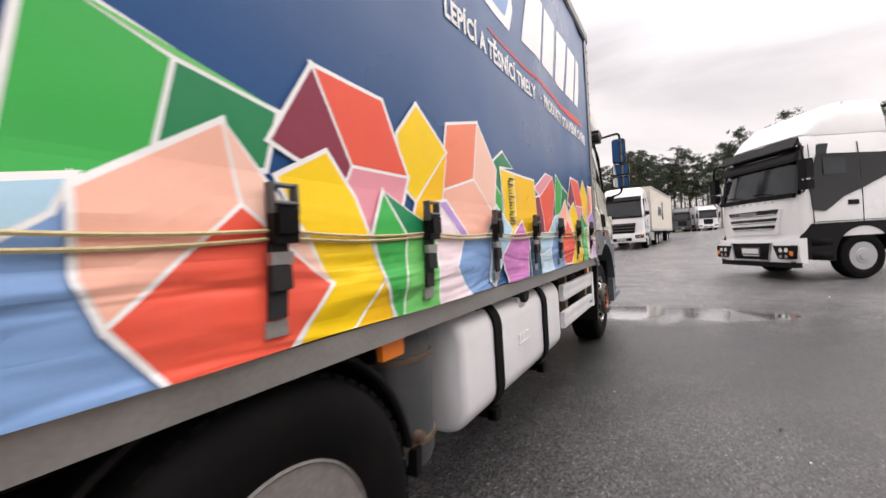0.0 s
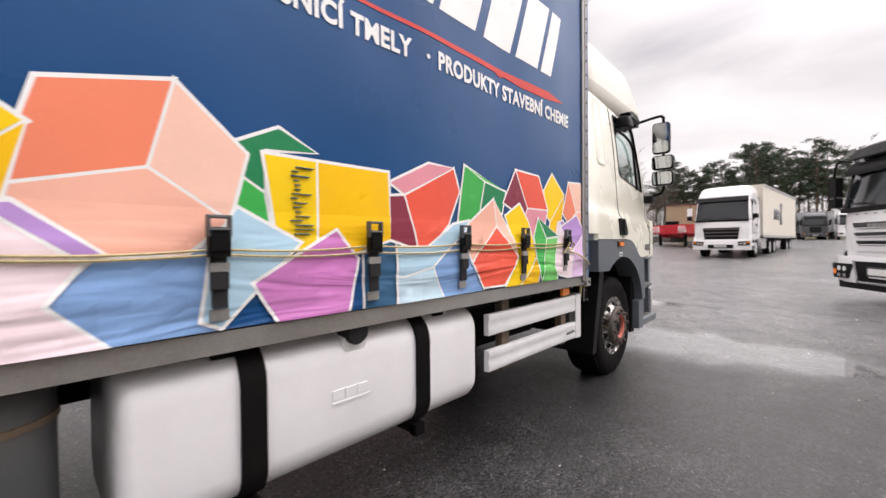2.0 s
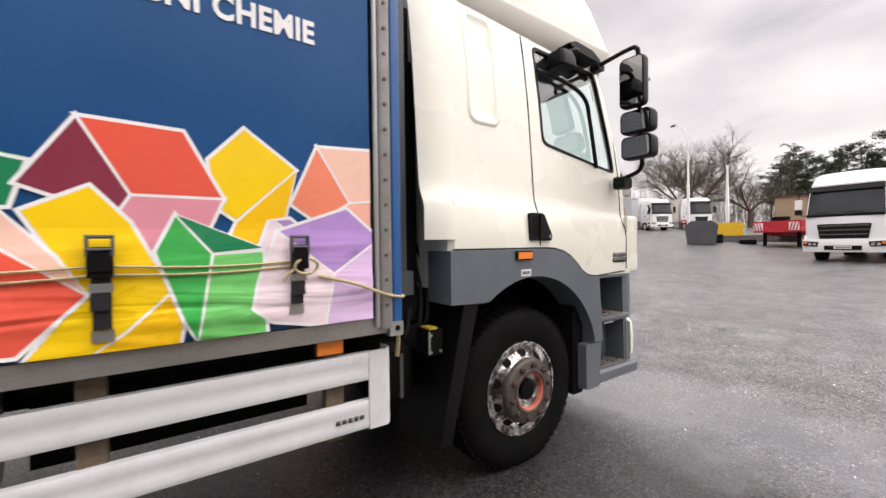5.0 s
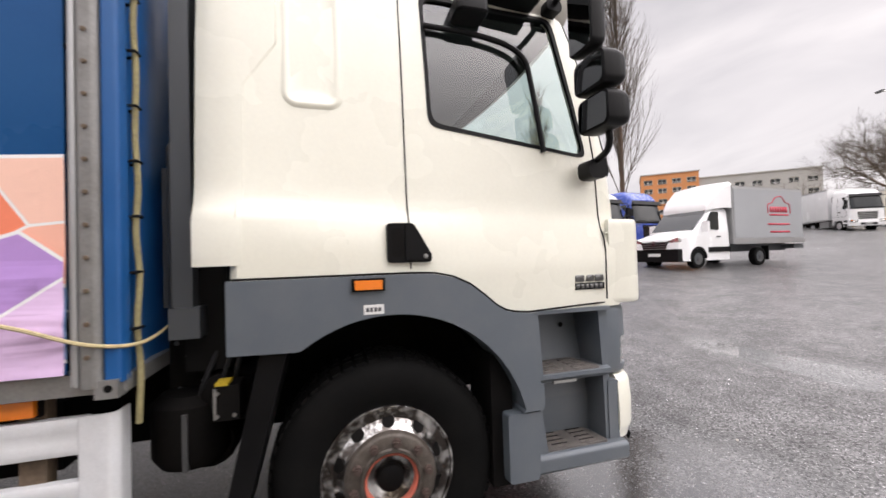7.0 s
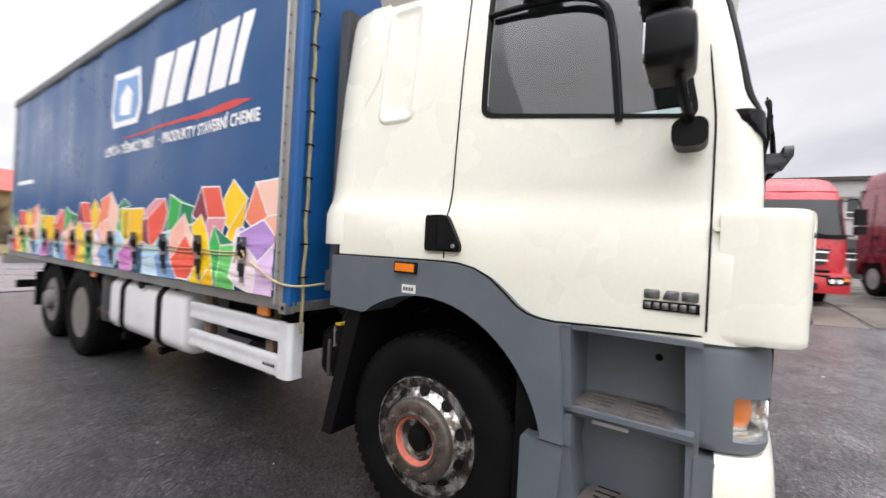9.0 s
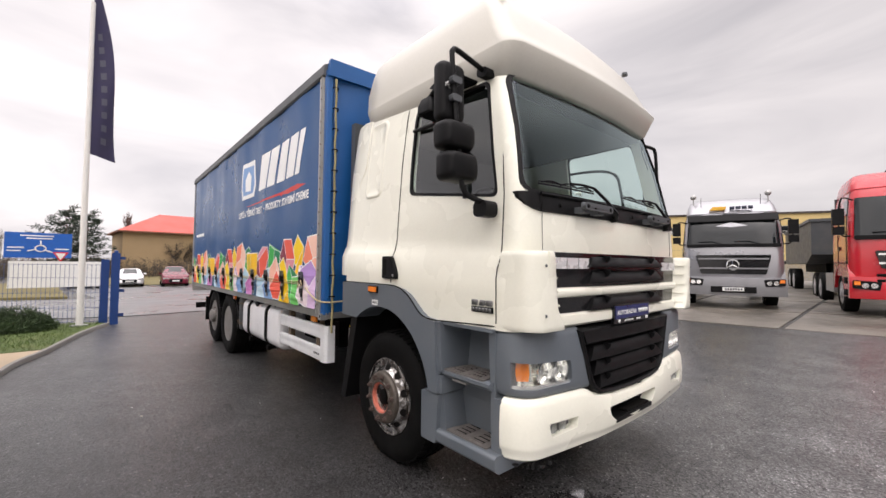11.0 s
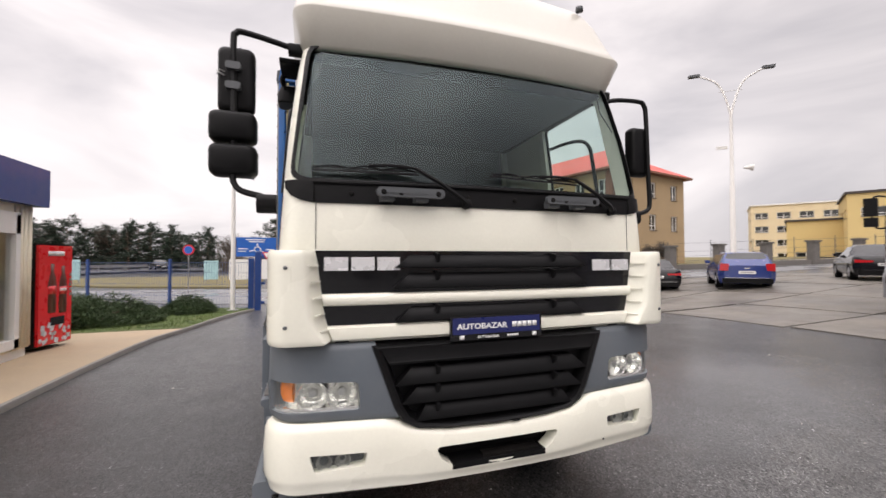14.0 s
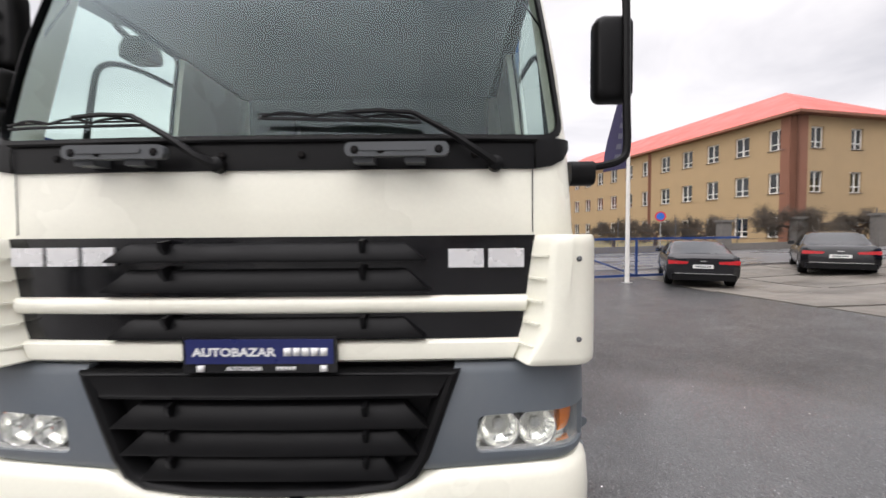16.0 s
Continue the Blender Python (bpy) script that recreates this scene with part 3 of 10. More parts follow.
for s in (1, -1):
    outline = [(5.08, 1.418), (5.83, 1.418), (5.93, 1.414), (6.02, 1.395), (6.10, 1.358), (6.17, 1.305), (6.23, 1.252), (6.28, 1.224), (6.33, 1.212), (6.42, 1.203), (6.455, 0.735), (6.35, 0.735)]
    outline += arch(5.735, 0.60, 0.645, 13, 126, 24) + [(5.34, 1.118), (5.08, 1.125)]
    bm = prism(bmesh.new(), outline, "x", 1.06 * s, 1.285 * s, 0.012)
    part("wheel_arch_panel", bm, GREY_PANEL, lorry, "blue-grey plastic wheel arch panel")
    bm = bmesh.new()
    pts = arch(5.735, 0.60, 0.655, 5, 150, 20)
    loft(bm, [[(x * s, p[0], p[1]) for p in pts] for x in (0.72, 1.2)], closed=False)
    part("inner_arch", bm, CHASSIS, lorry)
    bm = bmesh.new()
    prism(bm, [(5.02, 0.36), (5.10, 0.36), (5.30, 1.12), (5.20, 1.14)], "x", 0.78 * s, 1.25 * s, 0.01)
    part("mud_flap", bm, PLASTIC, lorry, "black rubber mud flap")
    bm = bmesh.new()
    box(bm, 1.275 * s, 1.296 * s, 5.562, 5.705, 1.352, 1.408, 0.006)
    lamp = part("side_marker_lamp", bm, PLASTIC, lorry)
    bm = bmesh.new()
    box(bm, 1.280 * s, 1.306 * s, 5.575, 5.692, 1.36, 1.40, 0.006)
    part("amber_lens", bm, AMBER, lamp, "amber lens")
    bm = bmesh.new()
    box(bm, 1.281 * s, 1.2875 * s, 5.612, 5.698, 1.252, 1.294, 0.002)
    part("tyre_pressure_sticker", bm, PLATE_WHITE, lorry, "white sticker with unreadable print")
    bm = bmesh.new()
    for k in range(4):
        box(bm, 1.2875 * s, 1.2885 * s, 5.622 + 0.017 * k, 5.634 + 0.017 * k, 1.264, 1.282)
    part("sticker_print", bm, DARK_GREY, lorry)
    # step well: two recesses with treads between flat side walls
    bm = bmesh.new()
    prism(bm, [(0.92, 1.20), (0.96, 1.20), (1.02, 0.875), (0.92, 0.875)], "y", 6.40, 6.88)
    prism(bm, [(0.92, 0.85), (1.03, 0.85), (1.06, 0.70), (1.05, 0.49), (0.92, 0.49)], "y", 6.36, 6.90)
    prism(bm, [(0.92, 0.845), (0.92, 0.882), (1.225, 0.890), (1.243, 0.882), (1.243, 0.862), (1.215, 0.838)], "y", 6.40, 6.885)
    prism(bm, soften([(0.92, 0.395), (0.92, 0.488), (1.255, 0.500), (1.272, 0.485), (1.268, 0.42), (1.235, 0.395)], 0.008, 2), "y", 6.28, 6.955)
    prism(bm, [(6.40, 1.203), (6.455, 1.203), (6.475, 0.88), (6.42, 0.88)], "x", 0.92, 1.262)
    prism(bm, [(6.42, 0.85), (6.475, 0.85), (6.48, 0.735), (6.42, 0.735)], "x", 0.92, 1.262)
    prism(bm, soften([(6.275, 0.40), (6.43, 0.40), (6.455, 0.725), (6.275, 0.725)], 0.015, 2), "x", 1.0, 1.272)
    prism(bm, [(6.43, 0.725), (6.47, 0.725), (6.50, 0.50), (6.43, 0.50)], "x", 0.92, 1.24)
    prism(bm, [(6.845, 1.203), (6.90, 1.203), (6.90, 0.42), (6.87, 0.42), (6.86, 0.86)], "x", 0.92, 1.205)
    prism(bm, soften([(6.885, 0.42), (6.948, 0.42), (6.948, 0.805), (6.885, 0.805)], 0.01, 2), "x", 1.0, 1.212)
    box(bm, 0.92, 1.235, 6.40, 6.90, 1.185, 1.204)
    for v in bm.verts:
        v.co.x *= s
    part("step_well", bm, GREY_PANEL, lorry, "blue-grey moulded entry steps", smooth=False)
    part("step_screw", lathe(bmesh.new(), [(0, 0.014), (0.004, 0.012), (0.005, 0)], "x", (0.992 * s, 6.75, 1.08), 12, s), CHASSIS, lorry)
    part("step_light", box(bmesh.new(), 1.205 * s, 1.232 * s, 6.55, 6.68, 0.832, 0.846, 0.003), STEEL, lorry)
    part("inner_arch", box(bmesh.new(), 0.90 * s, 1.20 * s, 6.22, 6.33, 0.36, 1.0, 0.01), CHASSIS, lorry)
    for z, y0, y1 in ((0.890, 6.46, 6.83), (0.502, 6.49, 6.86)):
        bm = bmesh.new()
        prism(bm, soften([(1.02 * s, y0 + 0.04), (1.235 * s, y0), (1.235 * s, y1), (1.02 * s, y1 - 0.04)], 0.02), "z", z - 0.004, z + 0.006)
        tread = part("step_tread", bm, TREAD, lorry, "worn perforated metal tread")
        bm = bmesh.new()
        for yy in (y0 + 0.06, y1 - 0.15):
            for j in range(4):
                box(bm, (1.055 + 0.042 * j) * s, (1.075 + 0.042 * j) * s, yy, yy + 0.09, z + 0.004, z + 0.0075)
        part("tread_slot", bm, CHASSIS, tread)
        for yy in (y0 + 0.055, y1 - 0.155):
            for j in range(4):
                part("tread_rib", box(bmesh.new(), (1.078 + 0.042 * j) * s, (1.086 + 0.042 * j) * s, yy, yy + 0.10, z + 0.004, z + 0.014, 0.002), TREAD, tread)

# headlamp housings, bumper
def wrap(x, depth=0.0):
    """The front's rounded line, as y for a place across."""
    ax = abs(x)
    y = 7.135 - 0.05 * (ax / 1.05) ** 2
    if ax > 1.02:
        y -= 0.16 * (1 - math.sqrt(max(0.0, 1 - min(1.0, (ax - 1.02) / 0.16) ** 2)))
    return y - depth


def front_line(x_from, back, s):
    """Points along the front from x_from round the corner to the side, with their outward normals."""
    out = [(x, wrap(x), 0.1 * x, 1.0) for x in np.linspace(x_from, 1.02, max(2, int((1.02 - x_from) / 0.06)))]
    for k in range(1, 11):
        a = radians(9 * k)
        out.append((1.02 + 0.16 * math.sin(a), wrap(1.02) - 0.16 * (1 - math.cos(a)), math.sin(a), math.cos(a)))
    out = [p for p in out if p[1] > back + 0.004] + [(1.18, back, 1.0, 0.0)]
    return [(x * s, y, nx * s, ny) for x, y, nx, ny in out]


def band(bm, line, z_of, thick=0.06, proud=0.0, profile=((0.0, -0.02), (0.04, -0.006), (0.10, 0.0), (0.5, 0.004), (0.90, 0.0), (0.96, -0.006), (1.0, -0.02))):
    """A curved panel that follows a line on the front between two heights."""
    rings = []
    for x, y, nx, ny in line:
        lo, hi = z_of(abs(x))
        k = math.hypot(nx, ny)
        at = lambda d, u: (x + nx / k * d, y + ny / k * d, lo + (hi - lo) * u)
        rings.append([at(proud + d, u) for u, d in profile] + [at(proud - thick, u) for u, d in reversed(profile)])
    return loft(bm, rings)


whole = front_line(0.0, 6.945, 1)
bump_lo = lambda x: 0.445 + 0.035 * max(0, x - 0.5)
bump_hi = lambda x: float(np.interp(x, (0, 0.30, 0.50, 0.56, 0.64, 1.3), (0.712, 0.724, 0.752, 0.785, 0.805, 0.825)))
BUMP_PROFILE = ((0.0, -0.035), (0.05, -0.012), (0.16, -0.004), (0.20, 0.006), (0.26, 0.010), (0.6, 0.012), (0.88, 0.004), (0.95, -0.006), (1.0, -0.026))
bumper = band(bmesh.new(), [(-x, y, -nx, ny) for x, y, nx, ny in reversed(whole)] + whole[1:], lambda x: (bump_lo(x), bump_hi(x)), 0.08, 0.030, BUMP_PROFILE)
bumper = plain(bumper)
cut = bmesh.new()
prism(cut, soften([(-0.37, 0.640), (0.37, 0.640), (0.34, 0.575), (0.27, 0.53), (-0.27, 0.53), (-0.34, 0.575)], 0.03), "y", 6.9, 7.4)
for s in (1, -1):
    prism(cut, soften([(0.725 * s, 0.662), (1.00 * s, 0.672), (0.975 * s, 0.588), (0.735 * s, 0.598)], 0.012), "y", 6.9, 7.4)
bumper = combine(bumper, plain(cut), "DIFFERENCE")
bumper_ob = part("bumper", bm_from(bumper), CREAM, lorry, "scuffed cream front bumper")
bm = bmesh.new()
box(bm, -0.42, 0.42, 7.02, 7.05, 0.50, 0.68)
box(bm, -0.28, 0.28, 7.03, 7.175, 0.515, 0.545, 0.01)
part("bumper_intake", bm, PLASTIC, bumper_ob)
part("tow_plate", box(bmesh.new(), -0.24, 0.10, 7.10, 7.165, 0.530, 0.562, 0.008), CHASSIS, bumper_ob)
for s in (1, -1):
    bm = bmesh.new()
    box(bm, 0.73 * s, 1.03 * s, 6.98, 7.085, 0.56, 0.68, 0.01)
    fog = part("fog_lamp", bm, DARK_GREY, bumper_ob)
    bm = bmesh.new()
    lathe(bm, [(0.0, 0.0), (0.005, 0.02), (0.03, 0.036), (0.03, 0.04), (-0.005, 0.03), (-0.01, 0.0)], "y", (0.84 * s, 7.082, 0.622), 16)
    lathe(bm, [(0.0, 0.0), (0.005, 0.02), (0.03, 0.036), (0.03, 0.04), (-0.005, 0.03), (-0.01, 0.0)], "y", (0.93 * s, 7.077, 0.620), 16)
    part("reflector_bowl", bm, STEEL, fog)
    bm = bmesh.new()
    prism(bm, [(0.75 * s, 0.66), (1.015 * s, 0.65), (0.985 * s, 0.58), (0.76 * s, 0.608)], "y", 7.118, 7.121)
    part("fog_lens", bm, CLEAR, fog).visible_shadow = False
bm = bmesh.new()
for dx, dz, r in ((1.10, 0.455, 0.022), (1.075, 0.447, 0.016), (1.125, 0.45, 0.012), (0.705, 0.655, 0.006), (0.70, 0.60, 0.006), (-0.72, 0.655, 0.006), (-0.70, 0.53, 0.012)):
    lathe(bm, [(0, r), (0.004, r * 0.7)], "y", (dx, wrap(dx) + 0.034, dz), 9)
for dx, dz, w, h in ((1.045, 0.442, 0.05, 0.016), (1.16, 0.452, 0.035, 0.010), (0.985, 0.448, 0.02, 0.022), (-0.10, 0.722, 0.05, 0.004), (0.64, 0.60, 0.01, 0.018)):
    prism(bm, [(dx - w / 2, dz - h * 0.2), (dx - w * 0.1, dz - h / 2), (dx + w / 2, dz - h * 0.3), (dx + w * 0.35, dz + h * 0.35), (dx, dz + h / 2), (dx - w * 0.4, dz + h * 0.3)], "y", wrap(dx) + 0.01, wrap(dx) + 0.0375)
part("paint_chip", bm, PLASTIC, bumper_ob)

GRILLE_EDGE = [(0.0, 0.714), (0.30, 0.722), (0.47, 0.742), (0.545, 0.785), (0.590, 0.855), (0.630, 0.965), (0.672, 1.085), (0.700, 1.165), (0.705, 1.185)]
GRILLE_EDGE = [(-x, z) for x, z in reversed(GRILLE_EDGE[1:])] + GRILLE_EDGE
LAMP_Z = 0.95
for s in (1, -1):
    # corner housing with the lamp opening
    side = front_line(0.54, 6.90, s)
    bm = band(bmesh.new(), side, lambda x: (float(np.interp(x, (0.54, 0.72, 1.3), (0.80, 0.805, 0.835))), 1.20), 0.10, 0.016)
    me = plain(bm)
    c = bmesh.new()
    prism(c, soften([(0.765 * s, 1.008), (1.30 * s, 1.032), (1.30 * s, 0.893), (1.14 * s, 0.872), (0.755 * s, 0.868)], 0.03, 5), "y", 6.995, 7.4)
    me = combine(me, plain(c), "DIFFERENCE")
    me = combine(me, plain(prism(bmesh.new(), [(x * 0.97, 0.97 + (z - 0.97) * (0.98 if z < 1.1 else 1.1)) for x, z in GRILLE_EDGE], "y", 6.8, 7.4)), "DIFFERENCE")
    housing = part("headlamp_housing", bm_from(me), GREY_PANEL, lorry, "blue-grey plastic headlamp surround")
    lit = [p for p in front_line(0.745, 6.90, s) if p[1] > 6.935]
    flat = ((0.0, 0.0), (0.5, 0.0), (1.0, 0.0))
    headlamp = part("headlamp", band(bmesh.new(), lit, lambda x: (0.855, 1.04), 0.02, -0.040, flat), LENS, lorry, "double headlamp with amber indicator")
    part("lamp_sill", band(bmesh.new(), lit, lambda x: (float(np.interp(x, (0.76, 1.15), (0.866, 0.874))), float(np.interp(x, (0.76, 1.15), (0.883, 0.893)))), 0.04, 0.004, flat), BULB, headlamp, "bright lamp sill")
    for x, r in ((0.845, 0.072), (0.985, 0.070)):
        yb = wrap(x) - 0.006
        bm = bmesh.new()
        n = 40
        rows = []
        for d, q in ((0.012, 1.0), (0.0, 0.985), (-0.020, 0.86), (-0.036, 0.66), (-0.046, 0.42), (-0.050, 0.25)):
            rows.append([(x * s + r * q * math.cos(2 * math.pi * i / n), yb + d + (0.004 if (i // 4) % 2 else 0.0) * min(1, 4 * (1 - q)), LAMP_Z + r * q * math.sin(2 * math.pi * i / n)) for i in range(n)])
        loft(bm, rows, caps=False)
        bowl = part("reflector_bowl", bm, BULB, headlamp, "faceted bright reflector", smooth=False)
        part("bulb_shield", lathe(bmesh.new(), [(-0.05, 0.026), (-0.024, 0.024), (-0.016, 0.018), (-0.014, 0.0)], "y", (x * s, yb, LAMP_Z), 14), CHROME, bowl)
        part("bulb_slot", lathe(bmesh.new(), [(-0.052, 0.035), (-0.049, 0.034), (-0.048, 0.0)], "y", (x * s, yb, LAMP_Z), 16), GLOSS_BLACK, bowl)
        part("bezel", tube(bmesh.new(), [(x * s + r * math.cos(a), yb + 0.010, LAMP_Z + r * math.sin(a)) for a in np.linspace(0, 2 * math.pi, 33)], 0.0035, 5), CHROME, bowl)
    amber = [p for p in lit if abs(p[0]) > 1.075]
    part("indicator_lens", band(bmesh.new(), amber, lambda x: (0.91, 1.022), 0.015, -0.022, ((0.0, -0.012), (0.3, -0.002), (0.6, 0.0), (1.0, -0.008))), AMBER, headlamp, "amber indicator lens")
    part("lamp_cover", band(bmesh.new(), lit, lambda x: (0.872, 1.03), 0.003, 0.006, flat), CLEAR, headlamp, "clear cover").visible_shadow = False
    # air deflector wings: a front plate with a turned-in inner lip, rounded on to the side
    bm = bmesh.new()
    rings = []
    for z, k in ((1.212, 0.93), (1.220, 0.985), (1.24, 1.0), (1.34, 1.0), (1.45, 1.0), (1.56, 1.0), (1.63, 1.0), (1.655, 0.985), (1.668, 0.93)):
        xg = float(np.interp(z, (1.21, 1.30, 1.67), (0.885, 0.925, 0.975)))
        xl = xg + float(np.interp(z, (1.21, 1.35, 1.67), (0.035, 0.075, 0.055)))
        outer = [(xg, 7.098), (xg + 0.3 * (xl - xg), 7.125), (xg + 0.7 * (xl - xg), 7.17), (xl, 7.192), (xl + 0.012, 7.198), (xl + 0.06, 7.196)]
        for i in range(9):
            a = radians(90 * i / 8)
            outer.append((1.085 + 0.115 * math.sin(a), 7.05 + 0.138 * math.cos(a)))
        outer += [(1.202, 6.99), (1.204, 6.932)]
        inner = [(1.178, 6.932), (1.178, 7.02), (1.16, 7.10), (1.06, 7.14), (xg + 0.02, 7.06)]
        rings.append([(s * (1.09 + (x - 1.09) * k), 7.06 + (y - 7.06) * k, z) for x, y in outer + inner])
    loft(bm, rings)
    wing = part("air_deflector", bm, CREAM, lorry, "cream plastic corner air deflector")
    for k in range(5):
        z = 1.27 + 0.08 * k
        part("louvre", box(bmesh.new(), 1.17 * s, 1.201 * s, 6.915, 6.936, z, z + 0.010, 0.002), CREAM, wing)
        xg = float(np.interp(z, (1.21, 1.30, 1.67), (0.885, 0.925, 0.975)))
        part("louvre", prism(bmesh.new(), [(xg * s, 7.10), ((xg + 0.045) * s, 7.180), ((xg + 0.036) * s, 7.181), ((xg - 0.004) * s, 7.118)], "z", z, z + 0.008), CREAM, wing)
    bm = bmesh.new()
    for z in (1.305, 1.585):
        lathe(bm, [(0, 0.010), (0.004, 0.007), (0.0045, 0)], "y", (1.11 * s, 7.188, z), 10)
    part("screw", bm, DARK_GREY, wing)

# front panels and grille
def crossbar(bm, prof, w_of, crown=0.035, n=12):
    """A bar across the front, bowed with it: prof are (y, z), w_of gives its half width at a height."""
    return loft(bm, [[(u * w_of(z), y - crown * (u * w_of(z)) ** 2, z) for y, z in prof] for u in [k / n for k in range(-n, n + 1)]])


edge = lambda z: float(np.interp(z, (1.20, 1.30, 1.67), (0.882, 0.925, 0.978)))
bm = bmesh.new()
for z0, z1 in ((1.452, 1.668), (1.292, 1.388)):
    crossbar(bm, [(7.03, z0), (7.128, z0), (7.128, z1), (7.03, z1)], edge)
part("grille_panel", bm, GLOSS_BLACK, lorry, "glossy black grille panels")
for z0, z1 in ((1.388, 1.452), (1.212, 1.292)):
    bm = crossbar(bmesh.new(), [(7.03, z0 + 0.002), (7.14, z0 + 0.002), (7.152, z0 + 0.012), (7.156, (z0 + z1) / 2), (7.152, z1 - 0.012), (7.14, z1 - 0.002), (7.03, z1 - 0.002)], edge)
    part("grille_strip", bm, CREAM, lorry, "cream strip across the grille")


def slat(zt, zb, wt, wb, y, name, parent):
    """A louvre that comes forward towards its lower edge, wider there, with two webs."""
    w_of = lambda z: float(np.interp(z, (zb, zt), (wb, wt)))
    bm = crossbar(bmesh.new(), [(y - 0.03, zt), (y - 0.004, zt), (y + 0.012, zt - 0.01), (y + 0.038, zb + 0.012), (y + 0.036, zb + 0.002), (y - 0.03, zb - 0.004)], w_of)
    part(name, bm, PLASTIC, parent, "black plastic grille slat")
    for s in (1, -1):
        part("slat_web", prism(bmesh.new(), [(y - 0.006, zt + 0.012), (y + 0.050, zt + 0.004), (y + 0.044, zt - 0.022), (y + 0.014, zt - 0.05)], "x", 0.355 * s - 0.008, 0.355 * s + 0.008), PLASTIC, parent)


for zt, zb, wt, wb in ((1.648, 1.578, 0.50, 0.585), (1.555, 1.470, 0.50, 0.60), (1.378, 1.300, 0.49, 0.58)):
    slat(zt, zb, wt, wb, 7.128, "grille_slat", lorry)
bow = lambda x: 0.035 * x * x
bm = bmesh.new()
rings = []
for k, y in ((1.0, 7.03), (1.0, 7.135), (0.985, 7.160), (0.955, 7.168), (0.925, 7.160), (0.895, 7.120), (0.89, 7.09)):
    kz = 1 - (1 - k) * 1.45
    rings.append([(x * k, y - bow(x), 0.97 + (z - 0.97) * kz) for x, z in GRILLE_EDGE])
loft(bm, rings)
lower_grille = part("lower_grille", bm, PLASTIC, lorry, "black lower radiator grille")
part("grille_cap", crossbar(bmesh.new(), [(7.09, 1.082), (7.156, 1.082), (7.164, 1.095), (7.160, 1.102), (7.162, 1.168), (7.09, 1.168)], lambda z: float(np.interp(z, (1.08, 1.17), (0.61, 0.66)))), PLASTIC, lower_grille)
for zt, zb, wt, wb in ((1.058, 0.972, 0.49, 0.585), (0.962, 0.874, 0.455, 0.55), (0.864, 0.782, 0.41, 0.475)):
    slat(zt, zb, wt, wb, 7.128, "lower_slat", lower_grille)
bm = bmesh.new()
for x0, x1, z0, z1 in ((0.40, 0.88, 1.168, 1.208), (-0.88, -0.40, 1.168, 1.208), (-0.40, 0.40, 1.175, 1.208)):
    box(bm, x0, x1, 7.0, 7.075, z0, z1)
part("bonnet_gap", bm, CHASSIS, lorry)

# dark cowl below the windscreen, step handles, wipers
COWL = [(1.128, 2.028), (1.124, 1.99), (1.098, 1.95), (1.05, 1.925), (0.98, 1.914), (0.5, 1.912)]
COWL = COWL + [(-x, z) for x, z in reversed(COWL)]
shell_out = combine(plain(cab_solid(-0.010, 1.25, 2.925)), plain(cab_solid(0.03, 1.24, 2.93)), "DIFFERENCE")
cowl_me = combine(shell_out, plain(prism(bmesh.new(), COWL, "y", 6.80, 7.4)), "INTERSECT")
cowl = part("wiper_cowl", bm_from(cowl_me), PLASTIC, lorry, "black plastic cowl under the windscreen")
bm = bmesh.new()
tube(bm, [(x, 7.112 - 0.045 * (x / 0.98) ** 2, 2.022) for x in np.linspace(-0.99, 0.99, 19)], 0.010, 6)
part("cowl_lip", bm, PLASTIC, cowl)
bm = bmesh.new()
for x in (0.80, 0.16, -0.13, -0.76):
    lathe(bm, [(0, 0.014), (0.004, 0.011), (0.005, 0)], "y", (x, 7.110 - 0.047 * x * x, 1.965), 10)
for x in (0.985, -0.985):
    tube(bm, [(x, 7.066, 1.915), (x, 7.07, 1.96), (x, 7.062, 2.02)], 0.003, 5)
part("cowl_seam", bm, CHASSIS, cowl)
for xm in (0.503, -0.485):
    bm = bmesh.new()
    prism(bm, rounded(xm - 0.18, xm + 0.18, 1.944, 1.992, 0.022), "y", 7.150, 7.182, 0.010)
    for x in (xm - 0.06, xm + 0.12):
        box(bm, x - 0.035, x + 0.035, 7.085, 7.16, 1.925, 1.965, 0.008)
    grab = part("grab_handle", bm, DARK_GREY, lorry, "worn grey plastic step handle")
    part("grip_insert", prism(bmesh.new(), rounded(xm - 0.10, xm + 0.13, 1.962, 1.982, 0.009), "y", 7.178, 7.1855, 0.003), DARK_GREY, grab)
    bm = bmesh.new()
    for x in (xm + 0.145, xm + 0.055, xm - 0.145):
        lathe(bm, [(0, 0.015), (0.003, 0.012), (0.0035, 0)], "y", (x, 7.182, 1.966), 12)
    part("bolt", bm, CHASSIS, grab)
